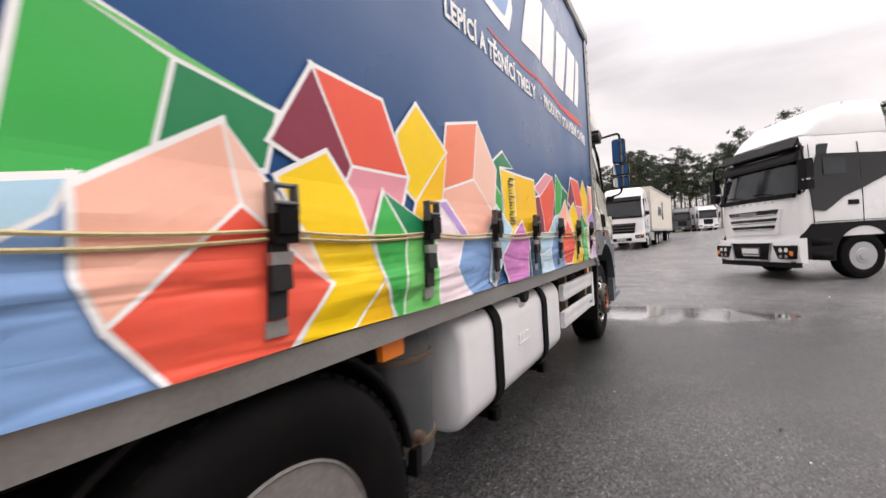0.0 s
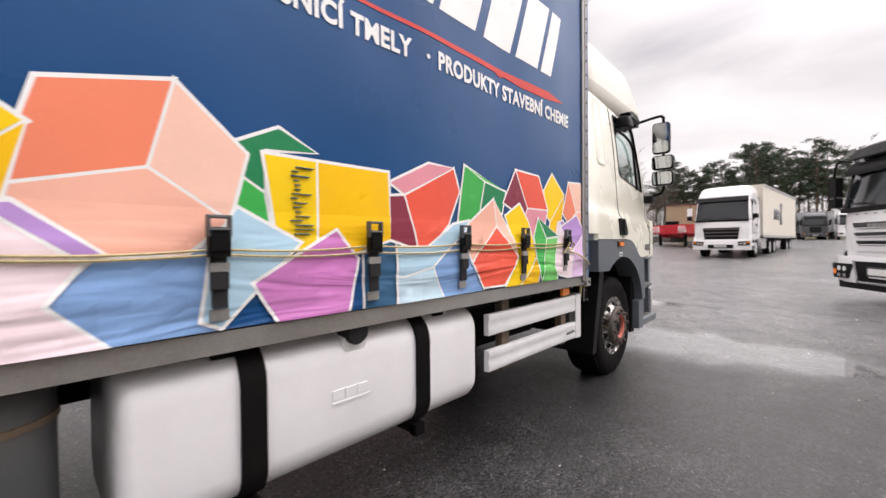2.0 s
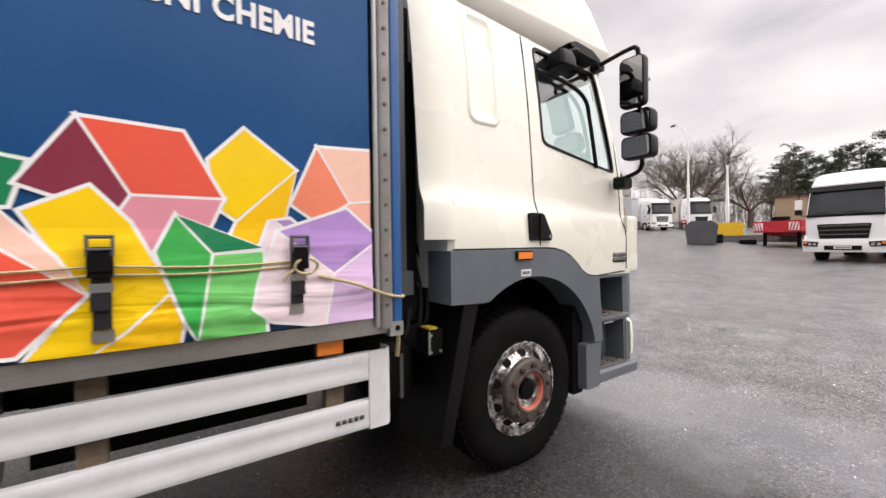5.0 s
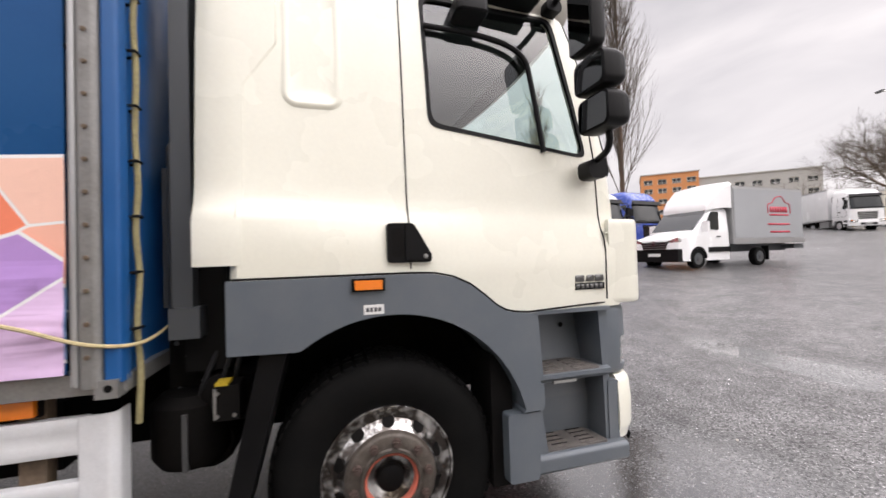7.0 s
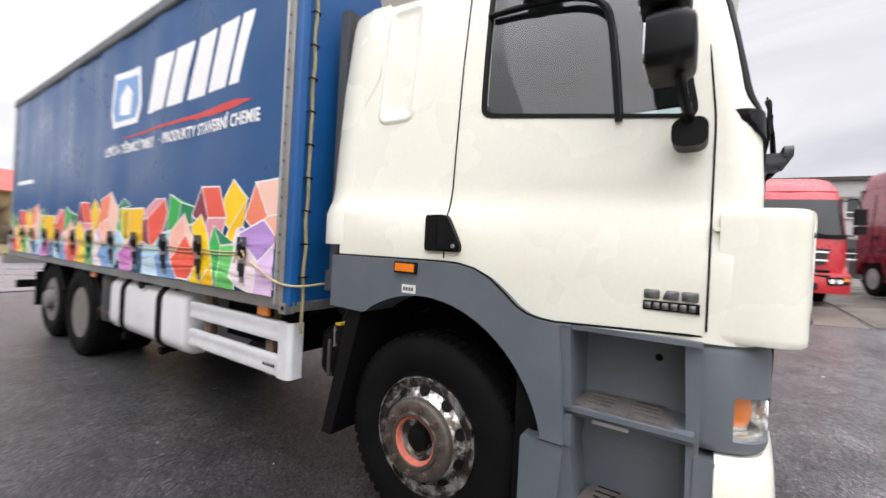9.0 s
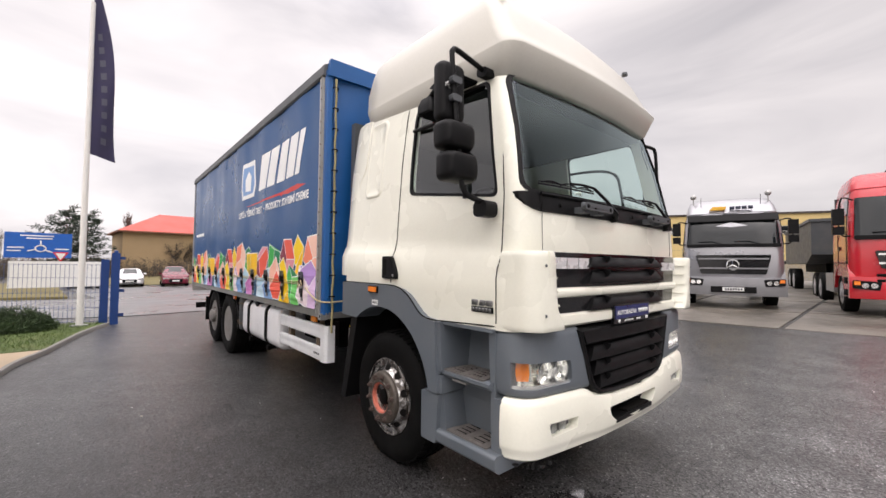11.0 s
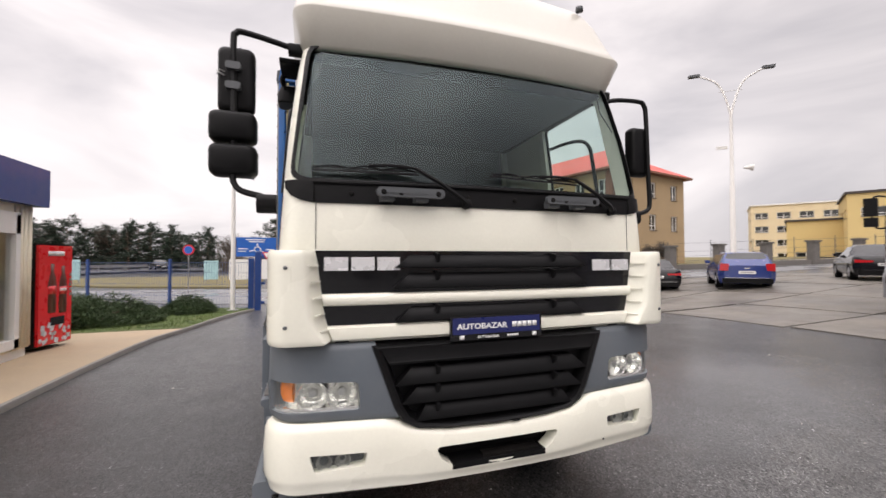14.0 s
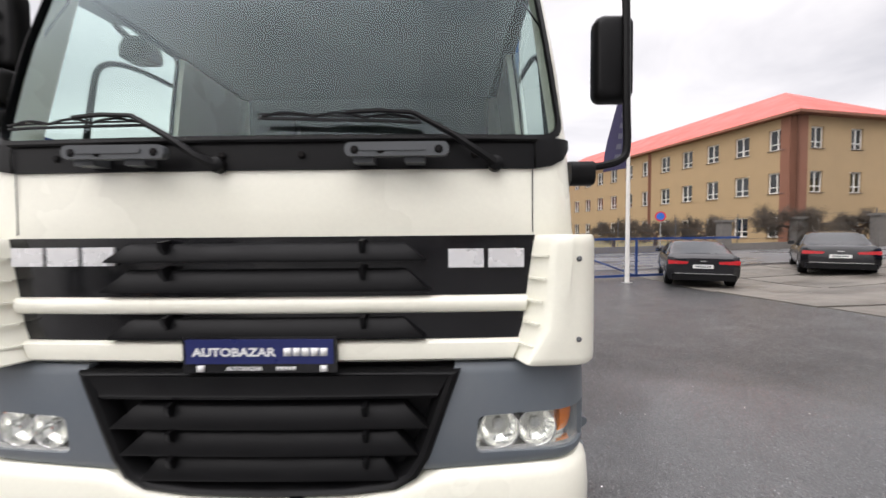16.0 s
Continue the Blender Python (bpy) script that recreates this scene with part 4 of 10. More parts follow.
for px, tx, zt in ((0.175, 1.00, 2.082), (-0.835, 0.025, 2.098)):
    line = lambda x, z, d=0.0: Vector((x, 7.108 - 0.045 * (x / 1.0) ** 2 - 0.16 * max(0.0, z - 2.0) - 0.10 * max(0, abs(x) - 0.9) + d, z))
    end = px + 0.30
    bm = bmesh.new()
    tube(bm, [line(px, 1.93, 0.012), line(px + 0.05, 1.955, 0.05), line(px + 0.16, 2.03, 0.05), line(end, 2.108, 0.045)], 0.013, 6, [0.02, 0.016, 0.012, 0.010])
    tube(bm, [line(end, 2.108, 0.045), line(end + 0.12, 2.118, 0.035), line(end + 0.24, 2.112, 0.03)], 0.009, 6)
    lathe(bm, [(-0.03, 0.030), (0.014, 0.028), (0.020, 0.018), (0.022, 0.0)], "y", line(px, 1.93, 0.012), 12)
    wiper = part("wiper", bm, PLASTIC, lorry, "black windscreen wiper")
    a, b = end - 0.03, tx
    bm = bmesh.new()
    tube(bm, [line(a + (b - a) * k / 12, 2.080 + (zt - 2.080) * k / 12, 0.016) for k in range(13)], 0.006, 5)
    tube(bm, [line(a + (b - a) * k / 12, 2.094 + (zt - 2.080) * k / 12, 0.02) for k in range(13)], 0.004, 5)
    part("wiper_blade", bm, WEBBING, wiper)
    bm = bmesh.new()
    for f0, f1, h in ((0.04, 0.36, 0.016), (0.36, 0.66, 0.018), (0.66, 0.97, 0.014)):
        tube(bm, [line(a + (b - a) * (f0 + (f1 - f0) * k / 6), 2.090 + (zt - 2.080) * f0 + h * math.sin(math.pi * k / 6), 0.024) for k in range(7)], 0.005, 5)
    part("wiper_bridge", bm, PLASTIC, wiper)

# maker's badges as plain blocks
def block_letters(bm, x0, z0, w, h, y, n, slant=0.0, gap=0.12):
    """n plain blocks in a row, facing +y and read from +x to -x."""
    step = w / n
    for i in range(n):
        a, b = x0 - i * step, x0 - i * step - step * (1 - gap)
        prism(bm, [(a, z0), (b, z0), (b - slant * h, z0 + h), (a - slant * h, z0 + h)], "y", y, y + 0.012, 0.002)
        prism(bm, [(a * 0.62 + b * 0.38, z0), (a * 0.38 + b * 0.62, z0), (a * 0.38 + b * 0.62, z0 + h * 0.3), (a * 0.62 + b * 0.38, z0 + h * 0.3)], "y", y + 0.002, y + 0.010)


bm = bmesh.new()
block_letters(bm, 0.935, 1.567, 0.395, 0.068, 7.118, 3)
part("front_badge", bm, LETTER, lorry, "bright metal badge blocks")
bm = bmesh.new()
block_letters(bm, -0.66, 1.552, 0.29, 0.068, 7.108, 2)
part("front_badge", bm, LETTER, lorry, "bright metal badge blocks")
bm = bmesh.new()
box(bm, -0.262, 0.290, 7.145, 7.168, 1.185, 1.316, 0.006)
plate = part("number_plate_holder", bm, GLOSS_BLACK, lorry, "dark blue dealer plate with white lettering")
bm = bmesh.new()
box(bm, -0.25, 0.278, 7.16, 7.1715, 1.218, 1.306, 0.003)
part("plate", bm, PLATE_BLUE, plate)
facing_front = lambda x, y, z: Matrix(((-1, 0, 0, x), (0, 0, 1, y), (0, 1, 0, z), (0, 0, 0, 1)))
letters("AUTOBAZAR", 0.0415, PLATE_WHITE, facing_front(0.253, 7.170, 1.246), plate, "white dealer lettering", 0.002, 0.0012, "plate_lettering", stretch=1.20)
letters("AUTOBAZAR", 0.0190, PLATE_WHITE, facing_front(0.135, 7.168, 1.194), plate, "small white dealer lettering", 0.002, 0.0003, "plate_lettering", stretch=1.15)
bm = bmesh.new()
for i in range(5):
    x = -0.075 - 0.032 * i
    prism(bm, [(x - 0.026, 1.246), (x, 1.246), (x, 1.275), (x - 0.026, 1.275)], "y", 7.168, 7.1735)
    box(bm, x * 0.45 - 0.022, x * 0.45 - 0.011, 7.165, 7.1695, 1.194, 1.207)
for x in (0.225, -0.215):
    box(bm, x - 0.012, x + 0.012, 7.165, 7.1735, 1.190, 1.212)
part("plate_print", bm, PLATE_WHITE, plate)
def door_x(y, z):
    cand = sorted((p for p in cab_ring(z) if p[0] > 0.9), key=lambda p: p[1])
    return float(np.interp(y, [p[1] for p in cand], [p[0] for p in cand]))


for s in (1, -1):
    d = door_x(6.80, 1.34)
    bm = bmesh.new()
    for i in range(3):
        y = 6.708 + 0.060 * i
        prism(bm, soften([(y, 1.338), (y + 0.052, 1.338), (y + 0.052, 1.372), (y + (0.012 if i == 1 else 0.0), 1.372)], 0.006, 2), "x", (d - 0.01) * s, (d + 0.007) * s)
    part("side_badge", bm, BADGE, lorry, "worn silver badge blocks")
    bar = part("model_badge", box(bmesh.new(), (d - 0.01) * s, (d + 0.005) * s, 6.706, 6.884, 1.296, 1.331, 0.002), PLASTIC, lorry)
    bm = bmesh.new()
    for i in range(6):
        box(bm, (d + 0.003) * s, (d + 0.008) * s, 6.712 + 0.028 * i, 6.732 + 0.028 * i, 1.302, 1.325)
    part("badge_digit", bm, BADGE, bar)

# mirrors
def mirror_set(s):
    arm = bmesh.new()
    if s > 0:
        way = [(1.09, 6.70, 2.855), (1.16, 6.705, 2.875), (1.36, 6.72, 2.905), (1.405, 6.725, 2.89), (1.415, 6.73, 2.83), (1.405, 6.76, 2.45), (1.40, 6.80, 2.10), (1.39, 6.81, 2.03), (1.35, 6.82, 1.99), (1.25, 6.83, 1.965)]
    else:
        way = [(1.09, 6.72, 2.80), (1.20, 6.74, 2.825), (1.38, 6.765, 2.825), (1.425, 6.77, 2.80), (1.44, 6.775, 2.70), (1.44, 6.79, 2.25), (1.44, 6.80, 2.06), (1.42, 6.805, 1.995), (1.35, 6.815, 1.965), (1.25, 6.83, 1.95)]
    tube(arm, curve_points([(x * s, y, z) for x, y, z in way], 5), 0.017)
    m = part("mirror_arm", arm, PLASTIC, lorry, "black bent mirror arm")
    part("arm_foot", prism(bmesh.new(), rounded(6.775, 6.885, 1.875, 1.975, 0.035), "x", 1.175 * s, 1.275 * s, 0.015), PLASTIC, m)
    part("arm_root", prism(bmesh.new(), soften([(6.655, 2.83), (6.745, 2.82), (6.745, 2.88), (6.655, 2.89)], 0.02), "x", 1.04 * s, 1.13 * s, 0.01), PLASTIC, m)
    heads = ((1.402, 2.445, 2.815, 0.095, 6.655), (1.408, 2.262, 2.432, 0.118, 6.69), (1.402, 2.075, 2.248, 0.118, 6.71)) if s > 0 else ((1.40, 2.255, 2.63, 0.085, 6.69),)
    for c, z0, z1, h, y0 in heads:
        deep = 0.085 if (z1 - z0) > 0.3 else 0.135
        bm = bmesh.new()
        loft(bm, [[(c * s + x * k, y0 + y, z) for x, z in rounded(-h, h, z0 + e, z1 - e, 0.038)] for y, k, e in ((0.0, 0.97, 0.004), (0.015, 1.0, 0.0), (deep * 0.55, 1.0, 0.0), (deep * 0.8, 0.95, 0.006), (deep * 0.95, 0.86, 0.018), (deep, 0.74, 0.03))])
        head = part("mirror_head", bm, PLASTIC, m, "black plastic mirror housing")
        bm = bmesh.new()
        prism(bm, [(c * s + x, z) for x, z in rounded(-h * 0.88, h * 0.88, z0 + 0.014, z1 - 0.014, 0.03)], "y", y0 - 0.006, y0 - 0.001)
        part("mirror_glass", bm, MIRROR, head, "mirror glass")
        if z1 - z0 > 0.3:
            bm = bmesh.new()
            for dx in (-0.075, 0.075):
                for z in (z0 + 0.06, (z0 + z1) / 2, z1 - 0.06):
                    lathe(bm, [(0, 0.009), (0.006, 0.007), (0.007, 0)], "y", (c * s + dx * h / 0.095, y0 + deep * 0.82, z), 8)
            part("housing_screw", bm, GLOSS_BLACK, head)
    if s > 0:
        for z in (2.56, 2.67):
            bm = bmesh.new()
            prism(bm, rounded(1.372, 1.448, z, z + 0.04, 0.012), "y", 6.73, 6.775, 0.006)
            part("clamp", bm, DARK_GREY, m)
        bm = bmesh.new()
        for dz in (0.0, 0.02):
            tube(bm, [(1.455, 6.75, 2.635 + dz), (1.475, 6.765, 2.64 + dz), (1.49, 6.755, 2.655 - dz)], 0.004, 5)
        part("wire_tie", bm, STEEL, m)


mirror_set(1)
mirror_set(-1)
# kerb mirror on a bracket over the door
bm = bmesh.new()
prism(bm, soften([(6.22, 2.885), (6.30, 2.915), (6.50, 2.90), (6.60, 2.85), (6.58, 2.83), (6.30, 2.85)], 0.012), "x", 1.06, 1.19, 0.010)
tube(bm, curve_points([(1.15, 6.36, 2.87), (1.19, 6.30, 2.85), (1.18, 6.22, 2.82)], 5), 0.018)
kerb = part("kerb_mirror", bm, PLASTIC, lorry, "black kerb mirror over the door")
bm = bmesh.new()
loft(bm, [[(1.14 + 0.085 * k * (x / 0.5), 6.19 + dy + 0.085 * k * (y / 0.5), z + 0.045) for x, y in rounded(-0.5, 0.5, -0.5, 0.5, 0.2)] for z, k, dy in ((2.655, 0.9, 0.0), (2.665, 1.0, 0.0), (2.72, 0.98, 0.0), (2.775, 0.75, 0.0), (2.79, 0.4, 0.0))])
part("kerb_head", bm, PLASTIC, kerb)

# wheels
def lorry_wheel(name, at, s, style, parent, r=0.515, width=0.30):
    w = new(name)
    w.parent = parent
    w.location = at
    prof = [(0.0, 0.30), (0.012, 0.32), (0.025, 0.40), (0.022, 0.455), (0.0, 0.492), (-0.02, 0.508), (-0.06, 0.515), (-width / 2, 0.517), (-width + 0.06, 0.515), (-width + 0.02, 0.508), (-width, 0.492), (-width - 0.02, 0.42), (-width, 0.30)]
    bm = lathe(bmesh.new(), [(d, q * r / 0.515) for d, q in prof], "x", (0, 0, 0), 56, s, False)
    part("tyre", bm, RUBBER, w, "worn black tyre")
    bm = bmesh.new()
    for k in range(56):
        a = 2 * math.pi * k / 56
        for d0, d1 in ((-0.075, -0.01), (-0.135, -0.09), (-width + 0.09, -width + 0.13), (-width + 0.01, -width + 0.075)):
            box_m = Matrix.Rotation(a, 4, "X")
            vs = []
            for d in (d0, d1):
                for t in (-0.019, 0.019):
                    for q in (r - 0.004, r + 0.008):
                        vs.append(bm.verts.new(box_m @ Vector((d * s, t, q - (0.007 if d in (-0.01, -width + 0.01) else 0)))))
            for q in ((0, 1, 3, 2), (4, 6, 7, 5), (0, 4, 5, 1), (2, 3, 7, 6), (1, 5, 7, 3)):
                bm.faces.new([vs[i] for i in q])
    part("tread", bm, RUBBER, w, smooth=False)
    if style == "steer":
        prof = [(0.0, 0.304), (0.012, 0.302), (0.012, 0.294), (-0.006, 0.286), (-0.020, 0.278), (-0.018, 0.266), (-0.004, 0.250), (0.018, 0.222), (0.040, 0.204), (0.050, 0.192), (0.055, 0.165), (0.055, 0.10), (0.0, 0.0)]
        part("rim", lathe(bmesh.new(), prof, "x", (0, 0, 0), 48, s), RIM, w, "worn silver steel rim with rust")
        pieces("rim_hole", lathe(bmesh.new(), [(-0.01, 0.031), (0.002, 0.030), (0.003, 0)], "x", (0, 0, 0), 14, s), CHASSIS, w,
               [Matrix.Translation((0.0105 * s, 0.236 * math.cos(radians(36 * k + 18)), 0.236 * math.sin(radians(36 * k + 18)))) @ Matrix.Rotation(radians(36 * k + 18), 4, "X") @ Matrix.Rotation(radians(43 * s), 4, "Z") for k in range(10)])
        bm = lathe(bmesh.new(), [(0.03, 0.205), (0.062, 0.205), (0.074, 0.198), (0.080, 0.188), (0.080, 0.142), (0.088, 0.136), (0.088, 0.124), (0.078, 0.120), (0.02, 0.115)], "x", (0, 0, 0), 40, s)
        ring_ob = part("nut_ring", bm, RING, w, "oily worn hub flange")
        pieces("wheel_nut", rod(rod(bmesh.new(), (0.06 * s, 0, 0), (0.100 * s, 0, 0), 0.022, 6, 0.019), (0.09 * s, 0, 0), (0.112 * s, 0, 0), 0.011, 8), NUT, ring_ob, [(0, 0.166 * math.cos(radians(36 * k + 9)), 0.166 * math.sin(radians(36 * k + 9))) for k in range(10)])
        bm = lathe(bmesh.new(), [(0.02, 0.122), (0.084, 0.118), (0.076, 0.108), (0.030, 0.100), (0.015, 0.07), (0.015, 0.0)], "x", (0, 0, 0), 32, s)
        part("hub_cup", bm, HUB_RED, w, "red primered hub")
        bm = lathe(bmesh.new(), [(0.02, 0.062), (0.06, 0.058), (0.066, 0.05), (0.066, 0.0)], "x", (0, 0, 0), 24, s)
        part("hub_cap", bm, CHASSIS, w)
    else:
        deep = -0.15 if style == "drive" else -0.04
        prof = [(0.0, 0.302), (0.006, 0.295), (-0.02, 0.278), (deep * 0.6, 0.262), (deep, 0.24), (deep, 0.14), (deep + 0.10, 0.125), (deep + 0.12, 0.10), (deep + 0.12, 0.0)]
        part("rim", lathe(bmesh.new(), prof, "x", (0, 0, 0), 40, s), RIM_DIRTY, w, "grimy grey steel rim")
        pieces("wheel_nut", rod(bmesh.new(), (deep * s, 0, 0), ((deep + 0.05) * s, 0, 0), 0.017, 6, 0.014), RUST, w, [(0, 0.165 * math.cos(radians(36 * k)), 0.165 * math.sin(radians(36 * k))) for k in range(10)])
    return w


for s in (1, -1):
    lorry_wheel("front_wheel", (1.175 * s, HUB_Y, HUB_Z), s, "steer", lorry)
    lorry_wheel("drive_wheel", (1.265 * s, 0.66, HUB_Z), s, "drive", lorry)
    lorry_wheel("drive_wheel", (0.92 * s, 0.66, HUB_Z), s, "drive", lorry)
    lorry_wheel("tag_wheel", (1.22 * s, -0.72, HUB_Z), s, "tag", lorry)
bm = bmesh.new()
for y in (HUB_Y, 0.66, -0.72):
    rod(bm, (-1.0, y, HUB_Z), (1.0, y, HUB_Z), 0.07, 12)
lathe(bm, [(-0.25, 0.1), (-0.15, 0.22), (0.15, 0.22), (0.25, 0.1)], "x", (0, 0.66, HUB_Z), 20)
part("axle", bm, CHASSIS, lorry)

# chassis
bm = bmesh.new()
for s in (1, -1):
    box(bm, 0.36 * s, 0.44 * s, -2.6, 6.8, 0.74, 1.0, 0.008)
for y in (-2.4, -1.4, -0.1, 1.3, 2.6, 3.9, 4.9, 6.0):
    box(bm, -0.4, 0.4, y - 0.05, y + 0.05, 0.78, 0.96)
box(bm, -0.45, 0.45, 5.2, 6.9, 0.62, 1.25, 0.08)
box(bm, -0.35, 0.35, 4.0, 5.2, 0.5, 0.85, 0.1)
lathe(bm, [(-2.6, 0.05), (2.6, 0.05)], "y", (0, 2.2, 0.66), 12)
part("chassis", bm, CHASSIS, lorry, "black grimy ladder frame")
bm = bmesh.new()
for y in np.arange(-2.5, 4.7, 0.55):
    box(bm, -1.22, 1.22, y - 0.04, y + 0.04, 1.0, 1.07)
part("floor_bearer", bm, CHASSIS, lorry)
bm = bmesh.new()
box(bm, 0.55, 1.0, 5.0, 5.12, 0.78, 0.98, 0.02)
tube(bm, curve_points([(0.5, 4.8, 1.2), (0.8, 4.85, 0.9), (0.9, 4.95, 0.7), (0.6, 5.0, 0.8)], 5), 0.025)
tube(bm, curve_points([(0.45, 4.82, 1.5), (0.55, 4.95, 1.2), (0.65, 5.0, 0.9)], 5), 0.02)
lathe(bm, [(-0.3, 0.11), (-0.27, 0.13), (0.27, 0.13), (0.3, 0.11)], "x", (0.65, 4.92, 0.68), 18)
box(bm, 0.3, 0.95, 5.02, 5.06, 1.0, 1.9)
part("air_hose", bm, CHASSIS, lorry, "dark air tanks and hoses behind the cab")
bm = bmesh.new()
box(bm, 0.40, 1.02, 4.86, 5.03, 1.02, 2.50, 0.03)
box(bm, 0.45, 0.95, 4.84, 5.03, 2.50, 2.85, 0.05)
part("air_intake", bm, PLASTIC, lorry, "black air intake behind the cab")
bm = bmesh.new()
box(bm, 0.92, 1.10, 4.84, 4.915, 1.30, 3.0, 0.012)
box(bm, 0.90, 1.12, 4.83, 4.945, 1.18, 1.31, 0.015)
part("exhaust_duct", bm, DARK_GREY, lorry, "dark grey upright duct behind the cab")
bm = bmesh.new()
box(bm, 0.86, 0.90, 4.76, 4.96, 0.86, 1.17, 0.006)
plate = part("frame_plate", bm, CHASSIS, lorry, "black frame plate with bolt holes")
pieces("bolt", rod(bmesh.new(), (0, 0, 0), (0.012, 0, 0), 0.010, 6), RESERVOIR, plate, [(0.90, 4.79 + 0.045 * k, 1.13 - 0.06 * (k % 2)) for k in range(4)] + [(0.90, 4.80, 0.92), (0.90, 4.90, 0.95)])
bm = bmesh.new()
lathe(bm, [(-0.17, 0.02), (-0.15, 0.13), (-0.10, 0.16), (0.12, 0.16), (0.16, 0.12), (0.17, 0.0)], "z", (0.93, 4.86, 0.76), 24)
drier = part("air_drier", bm, CHASSIS, lorry, "black round air drier")
part("drier_bracket", box(bmesh.new(), 1.07, 1.10, 4.865, 4.885, 0.62, 0.86, 0.004), RESERVOIR, drier)
for k, (ya, za, yb, zb) in enumerate(((5.05, 1.45, 5.02, 1.0), (5.09, 1.50, 5.07, 1.02), (4.98, 1.40, 4.93, 0.95))):
    bm = tube(bmesh.new(), curve_points([(0.72, ya + 0.05, za + 0.25), (0.90, ya, za), (0.98, ya + 0.02, (za + zb) / 2), (1.05, yb, zb), (0.9, yb - 0.04, zb - 0.12)], 6), 0.011, 7)
    part("brake_hose", bm, WEBBING, lorry, "black brake hose")
# added black box with a lid, in place of the deep shade under the body
bm = bmesh.new()
box(bm, 0.50, 0.98, 3.42, 4.40, 0.66, 1.03, 0.03)
shade_fill = part("battery_box", bm, CHASSIS, lorry, "black box added behind the side guard for the underbody shade")
part("box_lid", box(bmesh.new(), 0.49, 0.99, 3.41, 4.41, 0.94, 0.99, 0.012), PLASTIC, shade_fill)
bm = bmesh.new()
box(bm, 1.04, 1.17, 5.00, 5.10, 0.84, 0.985, 0.012)
lathe(bm, [(0.96, 0.075), (1.05, 0.072), (1.06, 0.05), (1.06, 0.0)], "x", (0, 4.995, 0.93), 16)
valve = part("valve_block", bm, CHASSIS, lorry, "grimy valve block with yellow tag")
pieces("bolt", rod(bmesh.new(), (0, 0, 0), (0.014, 0, 0), 0.008, 6), STEEL, valve, [(1.168, 5.018, 0.862), (1.168, 5.018, 0.955), (1.168, 5.082, 0.862)])
part("valve_edge", box(bmesh.new(), 1.165, 1.178, 5.004, 5.014, 0.85, 0.975, 0.003), STEEL, valve, "worn bare metal edge")
bm = bmesh.new()
box(bm, 1.09, 1.175, 5.01, 5.06, 0.985, 0.997)
part("yellow_tag", bm, material("yellow_tag", (0.6, 0.42, 0.03), 0.6), valve)

# fuel tank
bm = bmesh.new()
loft(bm, [[(x, y, z) for x, z in rounded(0.60 + e, 1.275 - e, 0.47 + e, 1.025 - e, 0.13 - e * 0.5, 6)] for y, e in ((1.60, 0.03), (1.615, 0.008), (1.64, 0.0), (3.24, 0.0), (3.265, 0.008), (3.28, 0.03))])
tank = part("fuel_tank", bm, TANK, lorry, "dull aluminium fuel tank")
for y in (1.98, 2.82):
    bm = bmesh.new()
    outer = rounded(0.585, 1.290, 0.455, 1.04, 0.14, 6)
    inner = rounded(0.597, 1.278, 0.467, 1.028, 0.13, 6)
    loft(bm, [[(x, yy, z) for x, z in ring] for ring, yy in ((inner, y - 0.045), (outer, y - 0.045), (outer, y + 0.045), (inner, y + 0.045))], caps=False)
    part("tank_strap", bm, CHASSIS, tank, "black steel tank strap")
    bm = bmesh.new()
    box(bm, 1.21, 1.26, y - 0.03, y + 0.03, 0.41, 0.47, 0.012)
    box(bm, 0.40, 1.24, y - 0.03, y + 0.03, 0.42, 0.46, 0.01)
    part("strap_foot", bm, CHASSIS, tank)
bm = bmesh.new()
lathe(bm, [(-0.02, 0.075), (0.05, 0.075), (0.06, 0.07), (0.06, 0.0)], "z", (1.14, 2.47, 1.02), 20)
part("filler_cap", bm, WEBBING, tank, "black filler cap")
part("filler_neck", lathe(bmesh.new(), [(1.10, 0.05), (1.22, 0.056), (1.285, 0.058), (1.298, 0.050), (1.30, 0.0)], "x", (0, 2.42, 1.02), 24), WEBBING, tank, "black rubber filler neck")
part("filler_collar", lathe(bmesh.new(), [(1.18, 0.066), (1.262, 0.064), (1.268, 0.056), (1.269, 0.0)], "x", (0, 2.42, 0.965), 24), TANK, tank)
bm = bmesh.new()
for i in range(3):
    box(bm, 1.272, 1.280, 2.30 + 0.062 * i, 2.352 + 0.062 * i, 0.745, 0.785, 0.003)
box(bm, 1.272, 1.280, 2.30, 2.486, 0.725, 0.735)
part("embossed_badge", bm, TANK, tank)
bm = bmesh.new()
lathe(bm, [(-0.28, 0.10), (-0.26, 0.15), (-0.22, 0.165), (0.22, 0.165), (0.26, 0.15), (0.28, 0.10)], "z", (1.085, 1.32, 0.76), 28)
reservoir = part("air_tank", bm, RESERVOIR, lorry, "dark grey upright air tank with rust streaks")
for z in (0.60, 0.92):
    bm = lathe(bmesh.new(), [(-0.012, 0.166), (-0.01, 0.172), (0.01, 0.172), (0.012, 0.166)], "z", (1.085, 1.32, z), 28)
    part("tank_band", bm, BROWN_STEEL, reservoir)
bm = bmesh.new()
lathe(bm, [(0, 0.028), (0.03, 0.02), (0.035, 0.0)], "x", (1.235, 1.27, 0.63), 10)
part("drain_valve", bm, RUST, reservoir)
